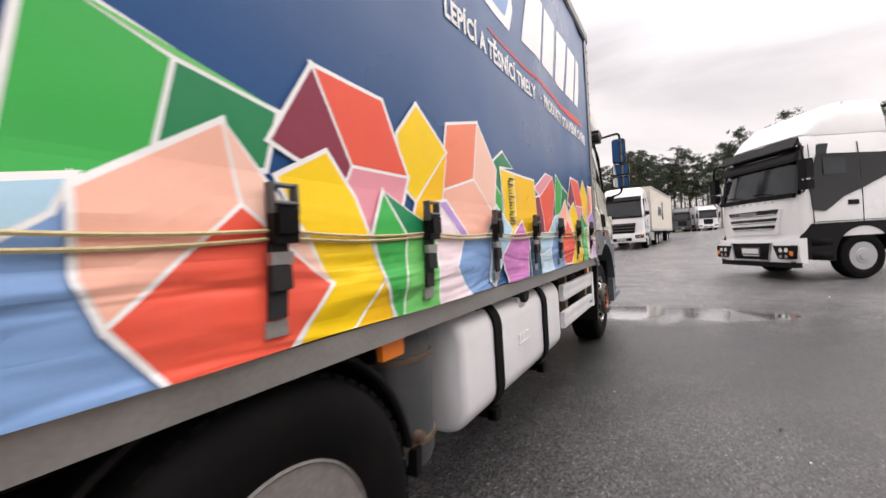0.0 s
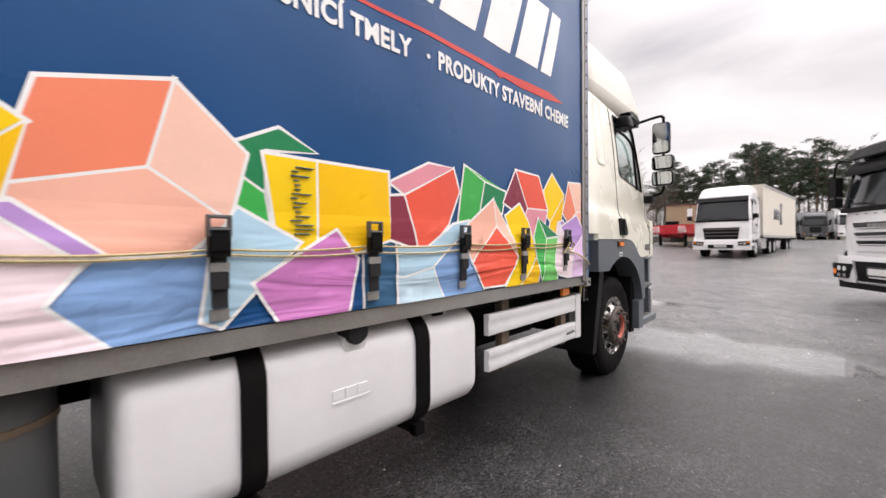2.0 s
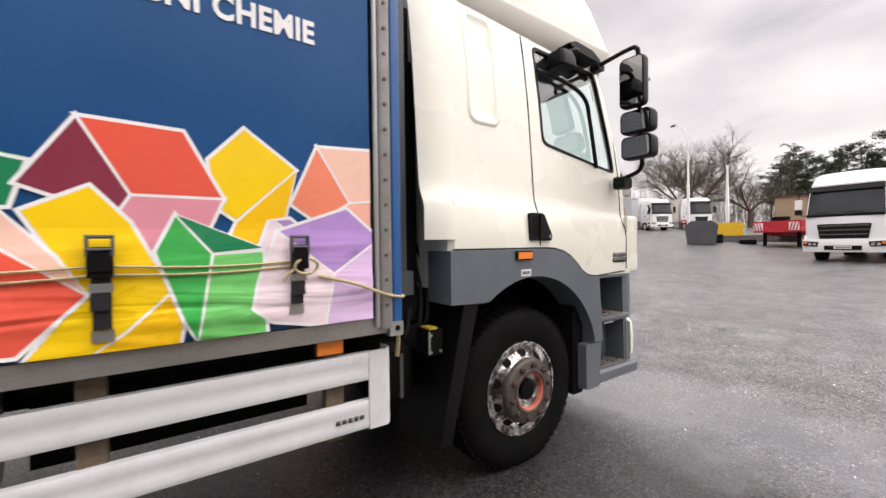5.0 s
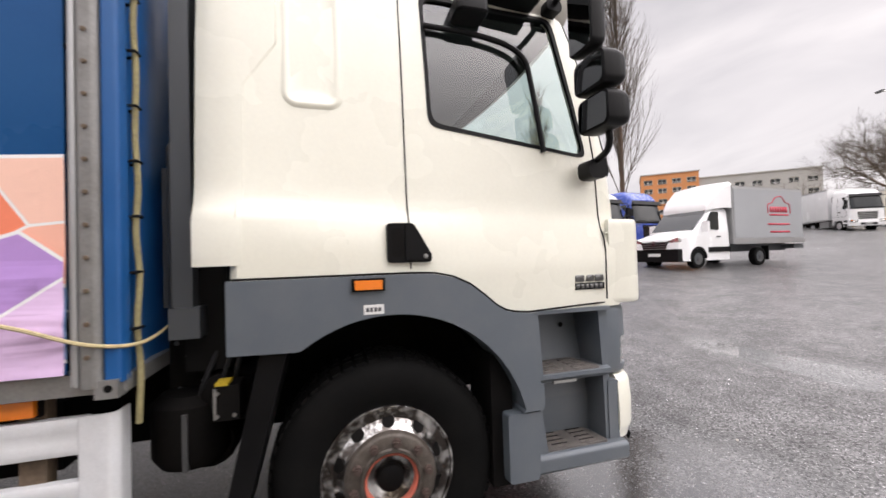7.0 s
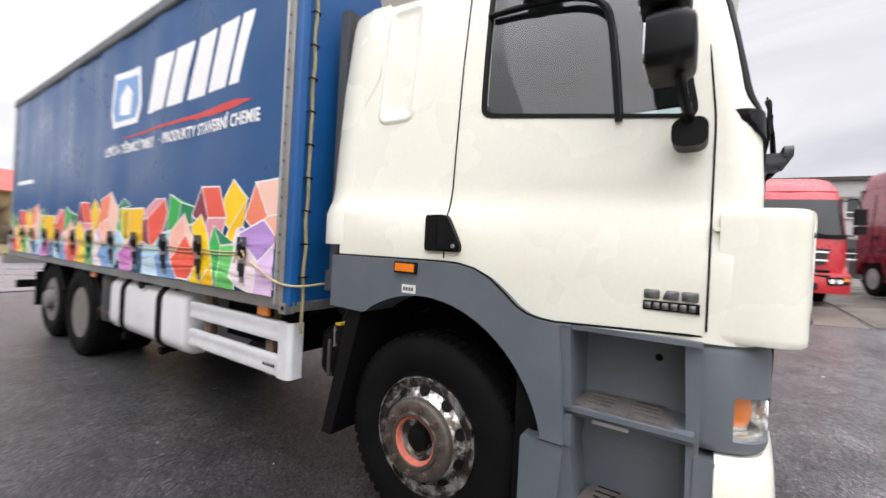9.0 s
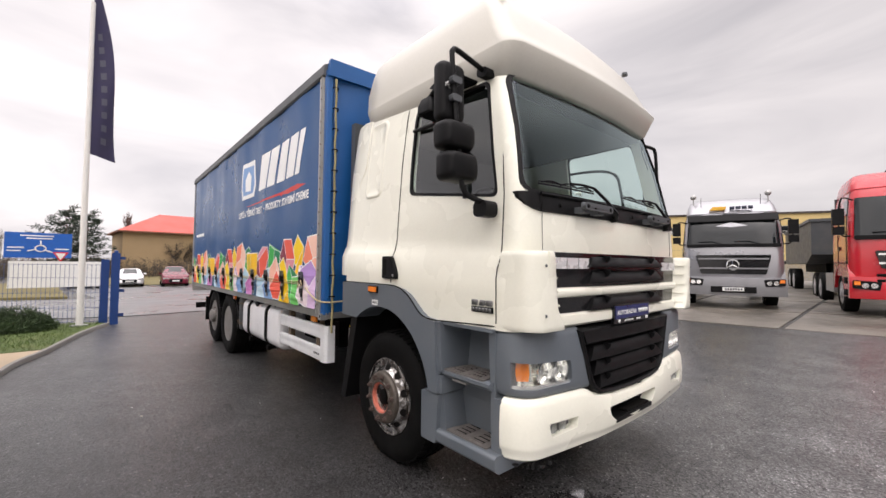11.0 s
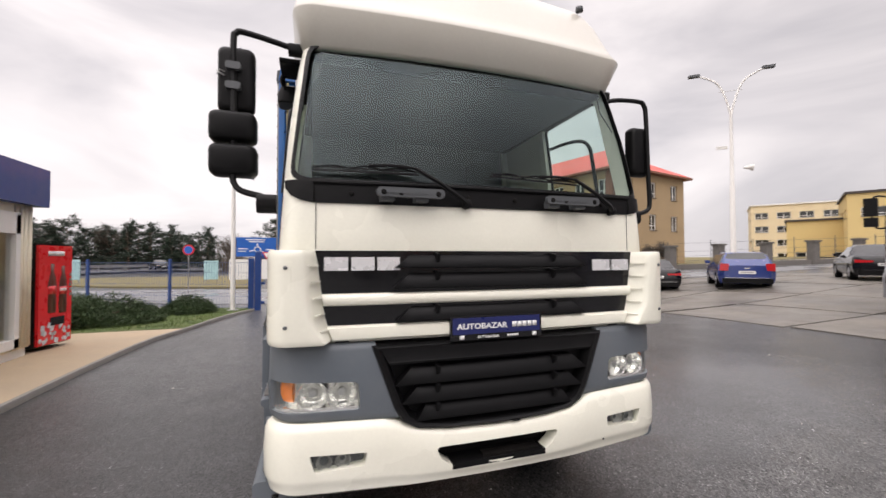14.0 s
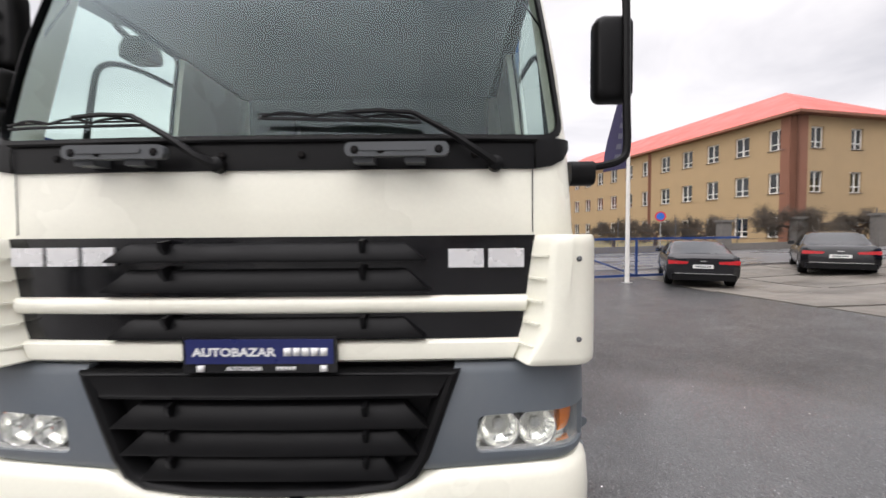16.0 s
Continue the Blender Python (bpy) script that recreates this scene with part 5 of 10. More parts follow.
for y in (1.10, 4.42):
    bm = bmesh.new()
    box(bm, 1.20, 1.265, y - 0.07, y + 0.065, 0.97, 1.04, 0.008)
    m = part("side_reflector", bm, PLASTIC, lorry)
    part("amber_lens", box(bmesh.new(), 1.262, 1.288, y - 0.06, y + 0.055, 0.977, 1.034, 0.007), AMBER, m, "amber lens")

# side guards
bm = bmesh.new()
for z0, z1 in ((0.825, 0.955), (0.60, 0.73)):
    prism(bm, [(1.24, z0), (1.275, z0), (1.282, z0 + 0.02), (1.275, z0 + 0.045), (1.275, z1 - 0.045), (1.282, z1 - 0.02), (1.275, z1), (1.24, z1)], "y", 3.39, 4.62)
guard = part("side_guard_rail", bm, ALU_WHITE, lorry, "white anodised aluminium side guard rails")
bm = bmesh.new()
prism(bm, soften([(1.285, 4.60), (1.285, 4.695), (1.26, 4.72), (1.18, 4.72), (1.18, 4.71), (1.255, 4.71), (1.272, 4.69), (1.272, 4.60)], 0.01), "z", 0.595, 0.96)
part("guard_end_plate", bm, ALU_WHITE, guard)
pieces("guard_bracket", box(bmesh.new(), 1.19, 1.245, -0.04, 0.04, 0.57, 1.05, 0.006), BROWN_STEEL, guard, [(0, 3.62, 0), (0, 4.45, 0)], "brown rusty bracket")
bm = bmesh.new()
for i in range(5):
    box(bm, 1.2825, 1.2845, 4.44 + 0.028 * i, 4.46 + 0.028 * i, 0.652, 0.672)
part("maker_print", bm, DARK_GREY, guard)
for s in (1, -1):
    # rear mudguards over the drive and tag wheels
    for yc in (0.66, -0.72):
        bm = bmesh.new()
        pts = arch(yc, HUB_Z, 0.56, 10 if yc > 0 else 20, 175 if yc < 0 else 160, 18)
        outer = [(p[0] + 0.012 * (p[0] - yc) / 0.56, p[1] + 0.012 * (p[1] - HUB_Z) / 0.56) for p in pts]
        loop = pts + outer[::-1]
        loft(bm, [[(x * s, p[0], p[1]) for p in loop] for x in (0.66, 1.20, 1.235)])
        tube(bm, [(1.235 * s, p[0], p[1]) for p in outer], 0.014, 6)
        part("mudguard", bm, PLASTIC, lorry, "black plastic mudguard")
    bm = bmesh.new()
    prism(bm, [(1.225, 0.50), (1.255, 0.50), (1.265, 0.60), (1.23, 0.60)], "x", 0.7 * s, 1.26 * s)
    box(bm, 0.7 * s, 1.26 * s, -1.46, -1.43, 0.35, 0.85, 0.01)
    part("mud_flap", bm, PLASTIC, lorry)
bm = bmesh.new()
box(bm, -1.2, 1.24, -2.78, -2.64, 0.50, 0.62, 0.015)
box(bm, -0.45, -0.3, -2.74, -2.6, 0.6, 1.0)
box(bm, 0.3, 0.45, -2.74, -2.6, 0.6, 1.0)
part("rear_underrun_bar", bm, CHASSIS, lorry)

# ---- the lorry's body ----
Y_REAR, Y_FRONT, Z_LOW, Z_TOP, X_SIDE = -2.76, 4.70, 1.125, 3.56, 1.335


def folds(y, z):
    """How far the curtain stands out from its plane."""
    low = max(0.0, min(1.0, (1.62 - z) / 0.35))
    v = 0.006 * math.sin(y * 5.1 + 0.6 * math.sin(z * 2)) + 0.0022 * math.sin(y * 13.3 + z) * min(1.0, max(0.0, z - 1.5))
    v += low * (0.003 * math.sin(z * 31 + 1.4 * math.sin(y * 2.1)) + 0.002 * math.sin(z * 44 + 2.4 * math.sin(y * 1.7) + y * 1.1))
    v += low * (0.006 * noise.noise(Vector((y * 2.2, z * 11.0, 3.0))) + 0.002 * noise.noise(Vector((y * 4.5, z * 20.0, 7.0))))
    return v + 0.004 * noise.noise(Vector((y * 2.2, z * 3.0, 0.0)))


CELL_Y, CELL_Z = 0.0707, 0.042


def fold(y, z):
    """The curtain's stand-off between its grid points, so that prints lie flush on it."""
    u, v = y / CELL_Y, (z - Z_LOW) / CELL_Z
    i, j = math.floor(u), math.floor(v)
    a, b = u - i, v - j
    node = lambda p, q: folds(p * CELL_Y, Z_LOW + q * CELL_Z)
    if a > b:
        return node(i, j) * (1 - a) + node(i + 1, j) * (a - b) + node(i + 1, j + 1) * b
    return node(i, j) * (1 - b) + node(i, j + 1) * (b - a) + node(i + 1, j + 1) * a


bm = bmesh.new()
i0, i1, nz = math.ceil((Y_REAR + 0.03) / CELL_Y), math.floor((Y_FRONT - 0.07) / CELL_Y), 57
grid = {(i, j): bm.verts.new((X_SIDE + folds(i * CELL_Y, Z_LOW + j * CELL_Z), i * CELL_Y, Z_LOW + j * CELL_Z)) for i in range(i0, i1 + 1) for j in range(nz + 1)}
for i in range(i0, i1):
    for j in range(nz):
        bm.faces.new((grid[i, j], grid[i + 1, j], grid[i + 1, j + 1]))
        bm.faces.new((grid[i, j], grid[i + 1, j + 1], grid[i, j + 1]))
curtain = part("side_curtain", bm, TARP, lorry, "weathered blue tarpaulin curtain printed with coloured blocks and white lettering")
bm = bmesh.new()
box(bm, -1.335, -1.315, Y_REAR, Y_FRONT, Z_LOW, 3.5)
part("side_curtain", bm, TARP, lorry)

PRINT = {k: material("print_" + k, c, 0.45, vary=0.07, scale=3.0, fine=300, spec=0.2, dirt=(0.25, 0.24, 0.23), dirt_amount=0.09, dirt_scale=2.5) for k, c in dict(
    white=(0.86, 0.86, 0.85), pink=(0.90, 0.48, 0.36), salmon=(0.88, 0.25, 0.14), red=(0.82, 0.105, 0.06), maroon=(0.24, 0.03, 0.06), rose=(0.76, 0.30, 0.36), yellow=(0.95, 0.63, 0.004), gold=(0.93, 0.54, 0.004),
    green=(0.04, 0.42, 0.08), deep_green=(0.01, 0.22, 0.085), lime=(0.16, 0.58, 0.15), lilac=(0.72, 0.52, 0.76), purple=(0.46, 0.28, 0.62), magenta=(0.58, 0.20, 0.50), sky=(0.42, 0.64, 0.78), blue=(0.20, 0.35, 0.62),
    deep=(0.03, 0.12, 0.24), ice=(0.52, 0.70, 0.80), peach=(0.92, 0.58, 0.46), pale=(0.86, 0.72, 0.76), line=(0.62, 0.06, 0.05)).items()}


def wrinkled(m):
    """Slack folds along the curtain's foot, as relief on the cloth."""
    n, l = m.node_tree.nodes, m.node_tree.links
    b = n["Principled BSDF"]
    place, scale, crease, where, mask, height, bump = (n.new("ShaderNode" + k) for k in ("TexCoord", "Mapping", "TexNoise", "SeparateXYZ", "MapRange", "Math", "Bump"))
    scale.inputs["Scale"].default_value = (1.0, 1.1, 7.5)
    scale.inputs["Rotation"].default_value = (radians(4), 0.0, 0.0)
    crease.inputs["Scale"].default_value, crease.inputs["Detail"].default_value, crease.inputs["Distortion"].default_value = 1.0, 1.6, 1.2
    for k, v in (("From Min", 1.52), ("From Max", 1.20), ("To Min", 0.015), ("To Max", 1.0)):
        mask.inputs[k].default_value = v
    height.operation = "MULTIPLY"
    l.new(place.outputs["Object"], scale.inputs["Vector"])
    l.new(scale.outputs["Vector"], crease.inputs["Vector"])
    l.new(place.outputs["Object"], where.inputs["Vector"])
    l.new(where.outputs["Z"], mask.inputs["Value"])
    l.new(crease.outputs["Fac"], height.inputs[0])
    l.new(mask.outputs["Result"], height.inputs[1])
    l.new(height.outputs[0], bump.inputs["Height"])
    bump.inputs["Distance"].default_value, bump.inputs["Strength"].default_value = 0.060, 0.8
    if b.inputs["Normal"].links:
        l.new(bump.outputs["Normal"], b.inputs["Normal"].links[0].from_node.inputs["Normal"])
    else:
        l.new(bump.outputs["Normal"], b.inputs["Normal"])


for m in [TARP] + list(PRINT.values()):
    wrinkled(m)
Y_CLIP0, Y_CLIP1 = Y_REAR + 0.05, Y_FRONT - 0.08


def printed(name, pts, colour, level, parent):
    """A flat print that follows the curtain, level by level above it."""
    bm = bmesh.new()
    bm.faces.new([bm.verts.new((0, y, z)) for y, z in pts])
    cut = lambda co, no, clear=False: bmesh.ops.bisect_plane(bm, geom=bm.verts[:] + bm.edges[:] + bm.faces[:], plane_co=co, plane_no=no, clear_outer=clear)
    for co, no in (((0, i0 * CELL_Y, 0), (0, -1, 0)), ((0, i1 * CELL_Y, 0), (0, 1, 0)), ((0, 0, Z_LOW), (0, 0, -1))):
        cut(co, no, True)
    if not bm.faces:
        bm.free()
        return None
    ys, zs = [v.co.y for v in bm.verts], [v.co.z for v in bm.verts]
    a0, a1 = math.floor(min(ys) / CELL_Y), math.ceil(max(ys) / CELL_Y)
    b0, b1 = math.floor((min(zs) - Z_LOW) / CELL_Z), math.ceil((max(zs) - Z_LOW) / CELL_Z)
    for k in range(a0 + 1, a1):
        cut((0, k * CELL_Y, 0), (0, 1, 0))
    for k in range(b0 + 1, b1):
        cut((0, 0, Z_LOW + k * CELL_Z), (0, 0, 1))
    for k in range(a0 - b1, a1 - b0 + 1):
        cut((0, k * CELL_Y, Z_LOW), (0, CELL_Z, -CELL_Y))
    bmesh.ops.triangulate(bm, faces=bm.faces[:])
    for v in bm.verts:
        v.co.x = X_SIDE + fold(v.co.y, v.co.z) + 0.0015 + 0.0009 * level
    return part(name, bm, PRINT[colour], parent)


def shrink(pts, d):
    """The polygon with every side moved inwards."""
    area = sum(a[0] * b[1] - b[0] * a[1] for a, b in zip(pts, pts[1:] + pts[:1]))
    if area < 0:
        pts = pts[::-1]
    out, n = [], len(pts)
    for i in range(n):
        p, a, b = Vector(pts[i]), Vector(pts[i - 1]), Vector(pts[(i + 1) % n])
        u, w = (p - a).normalized(), (b - p).normalized()
        n1, n2 = Vector((-u.y, u.x)), Vector((-w.y, w.x))
        k = n1 + n2
        k = k / max(0.45, k.length_squared / 2) if k.length > 0.2 else n1
        out.append(tuple(p + k * d))
    return out


def block(level, dy, *faces):
    """A printed block: a white outline and its coloured faces. Each face is a colour and its corners."""
    pts = [p for _, face in faces for p in face]
    moved = lambda face: [(y + dy, z + 0.018 * dy) for y, z in face]
    if max(p[0] for p in pts) + dy < Y_CLIP0 or min(p[0] for p in pts) + dy > Y_CLIP1:
        return
    for k, (_, face) in enumerate(faces):
        printed("block_outline", shrink(moved(face), -0.0075), "white", level + 0.3 * k, curtain)
    for colour, face in faces:
        printed("block_face", shrink(moved(face), 0.005), colour, level + 1, curtain)


PERIOD = 2.84
for dy in (0.0, -PERIOD, -2 * PERIOD, -3 * PERIOD, PERIOD):
    block(0, dy, ("deep", [(2.42, 1.44), (2.60, 1.42), (2.61, 1.12), (2.42, 1.12)]))
    block(0, dy, ("blue", [(1.44, 1.25), (1.56, 1.38), (1.84, 1.40), (1.86, 1.12), (1.52, 1.12)]))
    block(0, dy, ("deep_green", [(2.063, 1.826), (2.215, 1.755), (2.01, 1.735), (2.01, 1.585), (1.935, 1.632), (1.904, 1.746)]), ("green", [(1.935, 1.632), (2.01, 1.585), (2.03, 1.45), (1.90, 1.50)]))
    if dy <= 0:
        block(2, dy, ("salmon", [(1.445, 1.825), (1.74, 1.90), (1.67, 1.63), (1.37, 1.55)]), ("peach", [(1.74, 1.90), (1.95, 1.71), (1.89, 1.48), (1.67, 1.63)]), ("pink", [(1.37, 1.55), (1.67, 1.63), (1.89, 1.48), (1.76, 1.37), (1.50, 1.37)]))
    block(4, dy, ("yellow", [(2.00, 1.725), (2.21, 1.725), (2.21, 1.36), (2.05, 1.40)]), ("gold", [(2.21, 1.725), (2.56, 1.725), (2.57, 1.42), (2.38, 1.36), (2.21, 1.36)]))
    block(4, dy, ("rose", [(2.56, 1.68), (2.81, 1.80), (3.00, 1.80), (2.65, 1.63)]), ("red", [(2.65, 1.63), (3.00, 1.80), (3.05, 1.68), (2.96, 1.50), (2.80, 1.37), (2.74, 1.37)]), ("maroon", [(2.56, 1.62), (2.65, 1.63), (2.74, 1.37), (2.56, 1.42)]))
    block(4, dy, ("green", [(3.09, 1.83), (3.28, 1.76), (3.23, 1.56), (3.03, 1.48)]), ("lime", [(3.09, 1.83), (3.50, 1.72), (3.28, 1.76)]), ("deep_green", [(3.28, 1.76), (3.50, 1.72), (3.46, 1.58), (3.23, 1.56)]))
    block(6, dy, ("maroon", [(3.61, 1.87), (3.74, 1.63), (3.70, 1.56), (3.47, 1.65)]), ("red", [(3.61, 1.87), (3.89, 1.86), (4.01, 1.63), (3.74, 1.63)]), ("rose", [(3.74, 1.63), (4.01, 1.63), (3.92, 1.42), (3.76, 1.42), (3.70, 1.56)]))
    block(4, dy, ("yellow", [(4.08, 1.90), (4.27, 1.76), (4.05, 1.55), (3.98, 1.60), (3.96, 1.77)]), ("gold", [(4.27, 1.76), (4.20, 1.46), (4.00, 1.44), (4.05, 1.55)]))
    block(8, dy, ("sky", [(2.60, 1.385), (2.80, 1.385), (2.99, 1.503), (3.125, 1.526), (3.10, 1.47), (2.834, 1.285), (2.64, 1.245), (2.60, 1.25)]), ("ice", [(2.60, 1.25), (2.64, 1.245), (2.834, 1.285), (2.915, 1.12), (2.60, 1.12)]), ("blue", [(2.834, 1.285), (3.10, 1.47), (3.125, 1.526), (3.165, 1.50), (3.13, 1.38), (3.27, 1.12), (2.915, 1.12)]))
    block(8, dy, ("sky", [(1.91, 1.53), (2.14, 1.41), (2.02, 1.29), (1.86, 1.13), (1.80, 1.16), (1.83, 1.38)]))
    block(10, dy, ("magenta", [(2.29, 1.46), (2.39, 1.34), (2.34, 1.12), (2.05, 1.12), (1.96, 1.27)]))
    block(10, dy, ("pale", [(1.32, 1.50), (1.40, 1.51), (1.55, 1.39), (1.45, 1.25), (1.58, 1.12), (1.24, 1.12), (1.26, 1.34)]))
    block(12, dy, ("purple", [(1.34, 1.505), (1.40, 1.515), (1.57, 1.38), (1.51, 1.37)]))
    block(12, dy, ("yellow", [(3.64, 1.655), (3.74, 1.54), (3.85, 1.305), (3.72, 1.18), (3.64, 1.12), (3.48, 1.12), (3.62, 1.31), (3.56, 1.42), (3.48, 1.57)]), ("gold", [(3.85, 1.305), (3.885, 1.22), (3.87, 1.12), (3.64, 1.12), (3.72, 1.18)]))
    block(14, dy, ("pink", [(3.36, 1.665), (3.39, 1.50), (3.15, 1.29), (3.12, 1.37), (3.12, 1.51)]), ("peach", [(3.36, 1.665), (3.56, 1.43), (3.63, 1.31), (3.39, 1.50)]), ("red", [(3.39, 1.50), (3.63, 1.31), (3.47, 1.14), (3.26, 1.14), (3.15, 1.29)]))
    block(16, dy, ("green", [(3.86, 1.57), (3.97, 1.43), (3.92, 1.12), (3.88, 1.20), (3.80, 1.44)]), ("lime", [(3.97, 1.43), (4.14, 1.44), (4.15, 1.12), (3.92, 1.12)]), ("deep_green", [(3.86, 1.57), (4.14, 1.45), (3.97, 1.43)]))
    if dy <= 0:
        bm = bmesh.new()
        rnd = random.Random(5)
        for k in range(16):
            z = 1.44 + 0.0165 * k
            y = 2.10 + dy + rnd.uniform(0, 0.02)
            box(bm, X_SIDE + fold(y, z) + 0.004, X_SIDE + fold(y, z) + 0.016, y, y + rnd.uniform(0.01, 0.08), z, z + 0.003)
        part("block_scratch", bm, PRINT["deep"], curtain)

block(2, 0.0, ("salmon", [(4.354, 1.867), (4.245, 1.622), (4.35, 1.55), (4.496, 1.64)]), ("peach", [(4.354, 1.867), (4.66, 1.885), (4.66, 1.66), (4.496, 1.64)]), ("pink", [(4.496, 1.64), (4.66, 1.66), (4.66, 1.40), (4.35, 1.55)]))
block(17, 0.0, ("purple", [(4.19, 1.515), (4.476, 1.616), (4.635, 1.485), (4.42, 1.335)]), ("lilac", [(4.635, 1.485), (4.66, 1.46), (4.66, 1.12), (4.38, 1.12), (4.42, 1.335)]), ("pale", [(4.19, 1.515), (4.42, 1.335), (4.38, 1.12), (4.17, 1.16), (4.10, 1.22), (4.12, 1.32)]))

# brand mark as plain slanted blocks, with its red swoosh and the trade line below
for i, (y0, w) in enumerate(((2.50, 0.40), (2.90, 0.34), (3.28, 0.32), (3.62, 0.30), (3.93, 0.16))):
    z0, h = 2.60, 0.48
    printed("brand_block", [(y0, z0), (y0 + w * 0.88, z0), (y0 + w * 0.88 + 0.17, z0 + h), (y0 + 0.17, z0 + h)], "white", 1, curtain)
printed("brand_shield", [(1.68, 2.56), (2.28, 2.56), (2.36, 2.72), (2.30, 3.10), (1.66, 3.13), (1.60, 2.72)], "white", 1, curtain)
printed("brand_shield", [(1.74, 2.62), (2.22, 2.62), (2.29, 2.74), (2.24, 3.03), (1.72, 3.06), (1.66, 2.74)], "blue", 2, curtain)
printed("brand_shield", [(1.85, 2.68), (2.10, 2.66), (2.12, 2.88), (1.98, 2.98), (1.84, 2.86)], "white", 3, curtain)
printed("red_swoosh", [(1.95, 2.430), (2.4, 2.433), (3.40, 2.434), (3.45, 2.415), (3.50, 2.432), (3.69, 2.415), (4.03, 2.424), (4.27, 2.452), (4.03, 2.483), (3.68, 2.470), (2.4, 2.450), (1.95, 2.442)], "line", 1, curtain)


def trade_line(words, y, z, size, stretch, name):
    ob = letters(words, size, PRINT["white"], Matrix(((0, 0, 1, X_SIDE + 0.004), (1, 0, 0, y), (0, 1, 0, z), (0, 0, 0, 1))), curtain, "white trade lettering", 0.0006, 0.0042, name, stretch=stretch, space=1.06)
    for v in ob.data.vertices:
        v.co.x += fold(v.co.y, v.co.z)


trade_line("LEPÍCÍ A TĚSNÍCÍ TMELY", 1.49, 2.285, 0.125, 0.845, "trade_lettering")
trade_line("·", 2.80, 2.285, 0.125, 1.0, "trade_lettering")
trade_line("PRODUKTY STAVEBNÍ CHEMIE", 2.885, 2.29, 0.125, 0.815, "trade_lettering")
printed("web_address_bar", [(-2.35, 2.16), (-1.45, 2.16), (-1.45, 2.22), (-2.35, 2.22)], "white", 1, curtain)

# body frame
bm = bmesh.new()
box(bm, 1.24, 1.325, Y_REAR, Y_FRONT, 1.045, 1.118, 0.008)
box(bm, -1.325, -1.24, Y_REAR, Y_FRONT, 1.045, 1.118, 0.008)
part("floor_rail", bm, STEEL, lorry, "grey steel floor rail")
bm = bmesh.new()
box(bm, -1.24, 1.24, Y_REAR, Y_FRONT, 1.07, 1.11)
part("load_floor", bm, CHASSIS, lorry)
for s in (-1, 1):
    bm = bmesh.new()
    prism(bm, soften([(1.340 * s, Y_FRONT - 0.066), (1.352 * s, Y_FRONT - 0.055), (1.352 * s, Y_FRONT - 0.015), (1.34 * s, Y_FRONT), (1.25 * s, Y_FRONT), (1.25 * s, Y_FRONT - 0.066)], 0.008), "z", 1.07, 3.52)
    post = part("corner_post", bm, POST, lorry, "dull aluminium corner post")
    part("curtain_pole", rod(bmesh.new(), (1.338 * s, Y_FRONT - 0.078, 1.08), (1.338 * s, Y_FRONT - 0.078, 3.5), 0.012, 10), ALU, post)
    part("tarpaulin_edge", prism(bmesh.new(), soften([(1.338 * s, Y_FRONT + 0.003), (1.332 * s, Y_FRONT + 0.055), (1.27 * s, Y_FRONT + 0.062), (1.26 * s, Y_FRONT + 0.003)], 0.012), "z", 1.08, 3.53), TARP_FRONT, post, "blue tarpaulin wrapped round the corner")
    part("corner_post", box(bmesh.new(), 1.27 * s, 1.345 * s, Y_REAR, Y_REAR + 0.06, 1.05, 3.52, 0.01), ALU, lorry, "dull aluminium corner post")
pieces("eyelet", lathe(bmesh.new(), [(0, 0.009), (0.006, 0.008), (0.007, 0)], "x", (1.352, Y_FRONT - 0.036, 0), 10), BROWN_STEEL, post, [(0, 0, 1.18 + 0.115 * k) for k in range(21)])
bm = bmesh.new()
cols, rows_n = 26, 40
g = []
for i in range(cols + 1):
    x = -1.31 + 2.62 * i / cols
    g.append([bm.verts.new((x, Y_FRONT + 0.035 + 0.012 * math.sin(x * 11 + 0.5 * j / 5) + 0.006 * noise.noise(Vector((x * 3, j * 0.4, 2))), 1.10 + 2.44 * j / rows_n)) for j in range(rows_n + 1)])
for i in range(cols):
    for j in range(rows_n):
        bm.faces.new((g[i][j], g[i + 1][j], g[i + 1][j + 1], g[i][j + 1]))
box(bm, -1.3, 1.3, Y_FRONT - 0.02, Y_FRONT + 0.012, 1.08, 3.54)
bulkhead = part("front_tarpaulin", bm, TARP_FRONT, lorry, "bright blue tarpaulin on the body's front wall")
bm = bmesh.new()
box(bm, -1.3, 1.3, Y_FRONT - 0.03, Y_FRONT + 0.06, 1.04, 1.10, 0.01)
part("front_sill", bm, STEEL, bulkhead)
bm = bmesh.new()
pts = [(1.245 + 0.003 * math.sin(k * 0.9), Y_FRONT + 0.075 + 0.004 * math.sin(k * 0.7), 3.45 - 2.55 * k / 60) for k in range(61)]
tube(bm, pts, 0.011, 6)
cord = part("tensioning_cord", bm, ROPE_OLD, bulkhead, "grimy yellow tensioning cord")
bm = bmesh.new()
for k in range(11):
    z = 1.25 + 0.21 * k
    tube(bm, [(1.21, Y_FRONT + 0.03, z), (1.225, Y_FRONT + 0.085, z + 0.01), (1.265, Y_FRONT + 0.085, z + 0.01), (1.28, Y_FRONT + 0.03, z)], 0.006, 5)
part("hook", bm, CHASSIS, bulkhead)
bm = bmesh.new()
tube(bm, curve_points([(1.352, 4.35, 1.33), (1.375, 4.5, 1.29), (1.365, Y_FRONT - 0.03, 1.225), (1.28, Y_FRONT + 0.09, 1.205), (1.0, Y_FRONT + 0.09, 1.225), (0.6, Y_FRONT + 0.07, 1.28)], 6), 0.007, 6)
part("tie_rope", bm, ROPE, bulkhead, "pale yellow tie rope")
bm = bmesh.new()
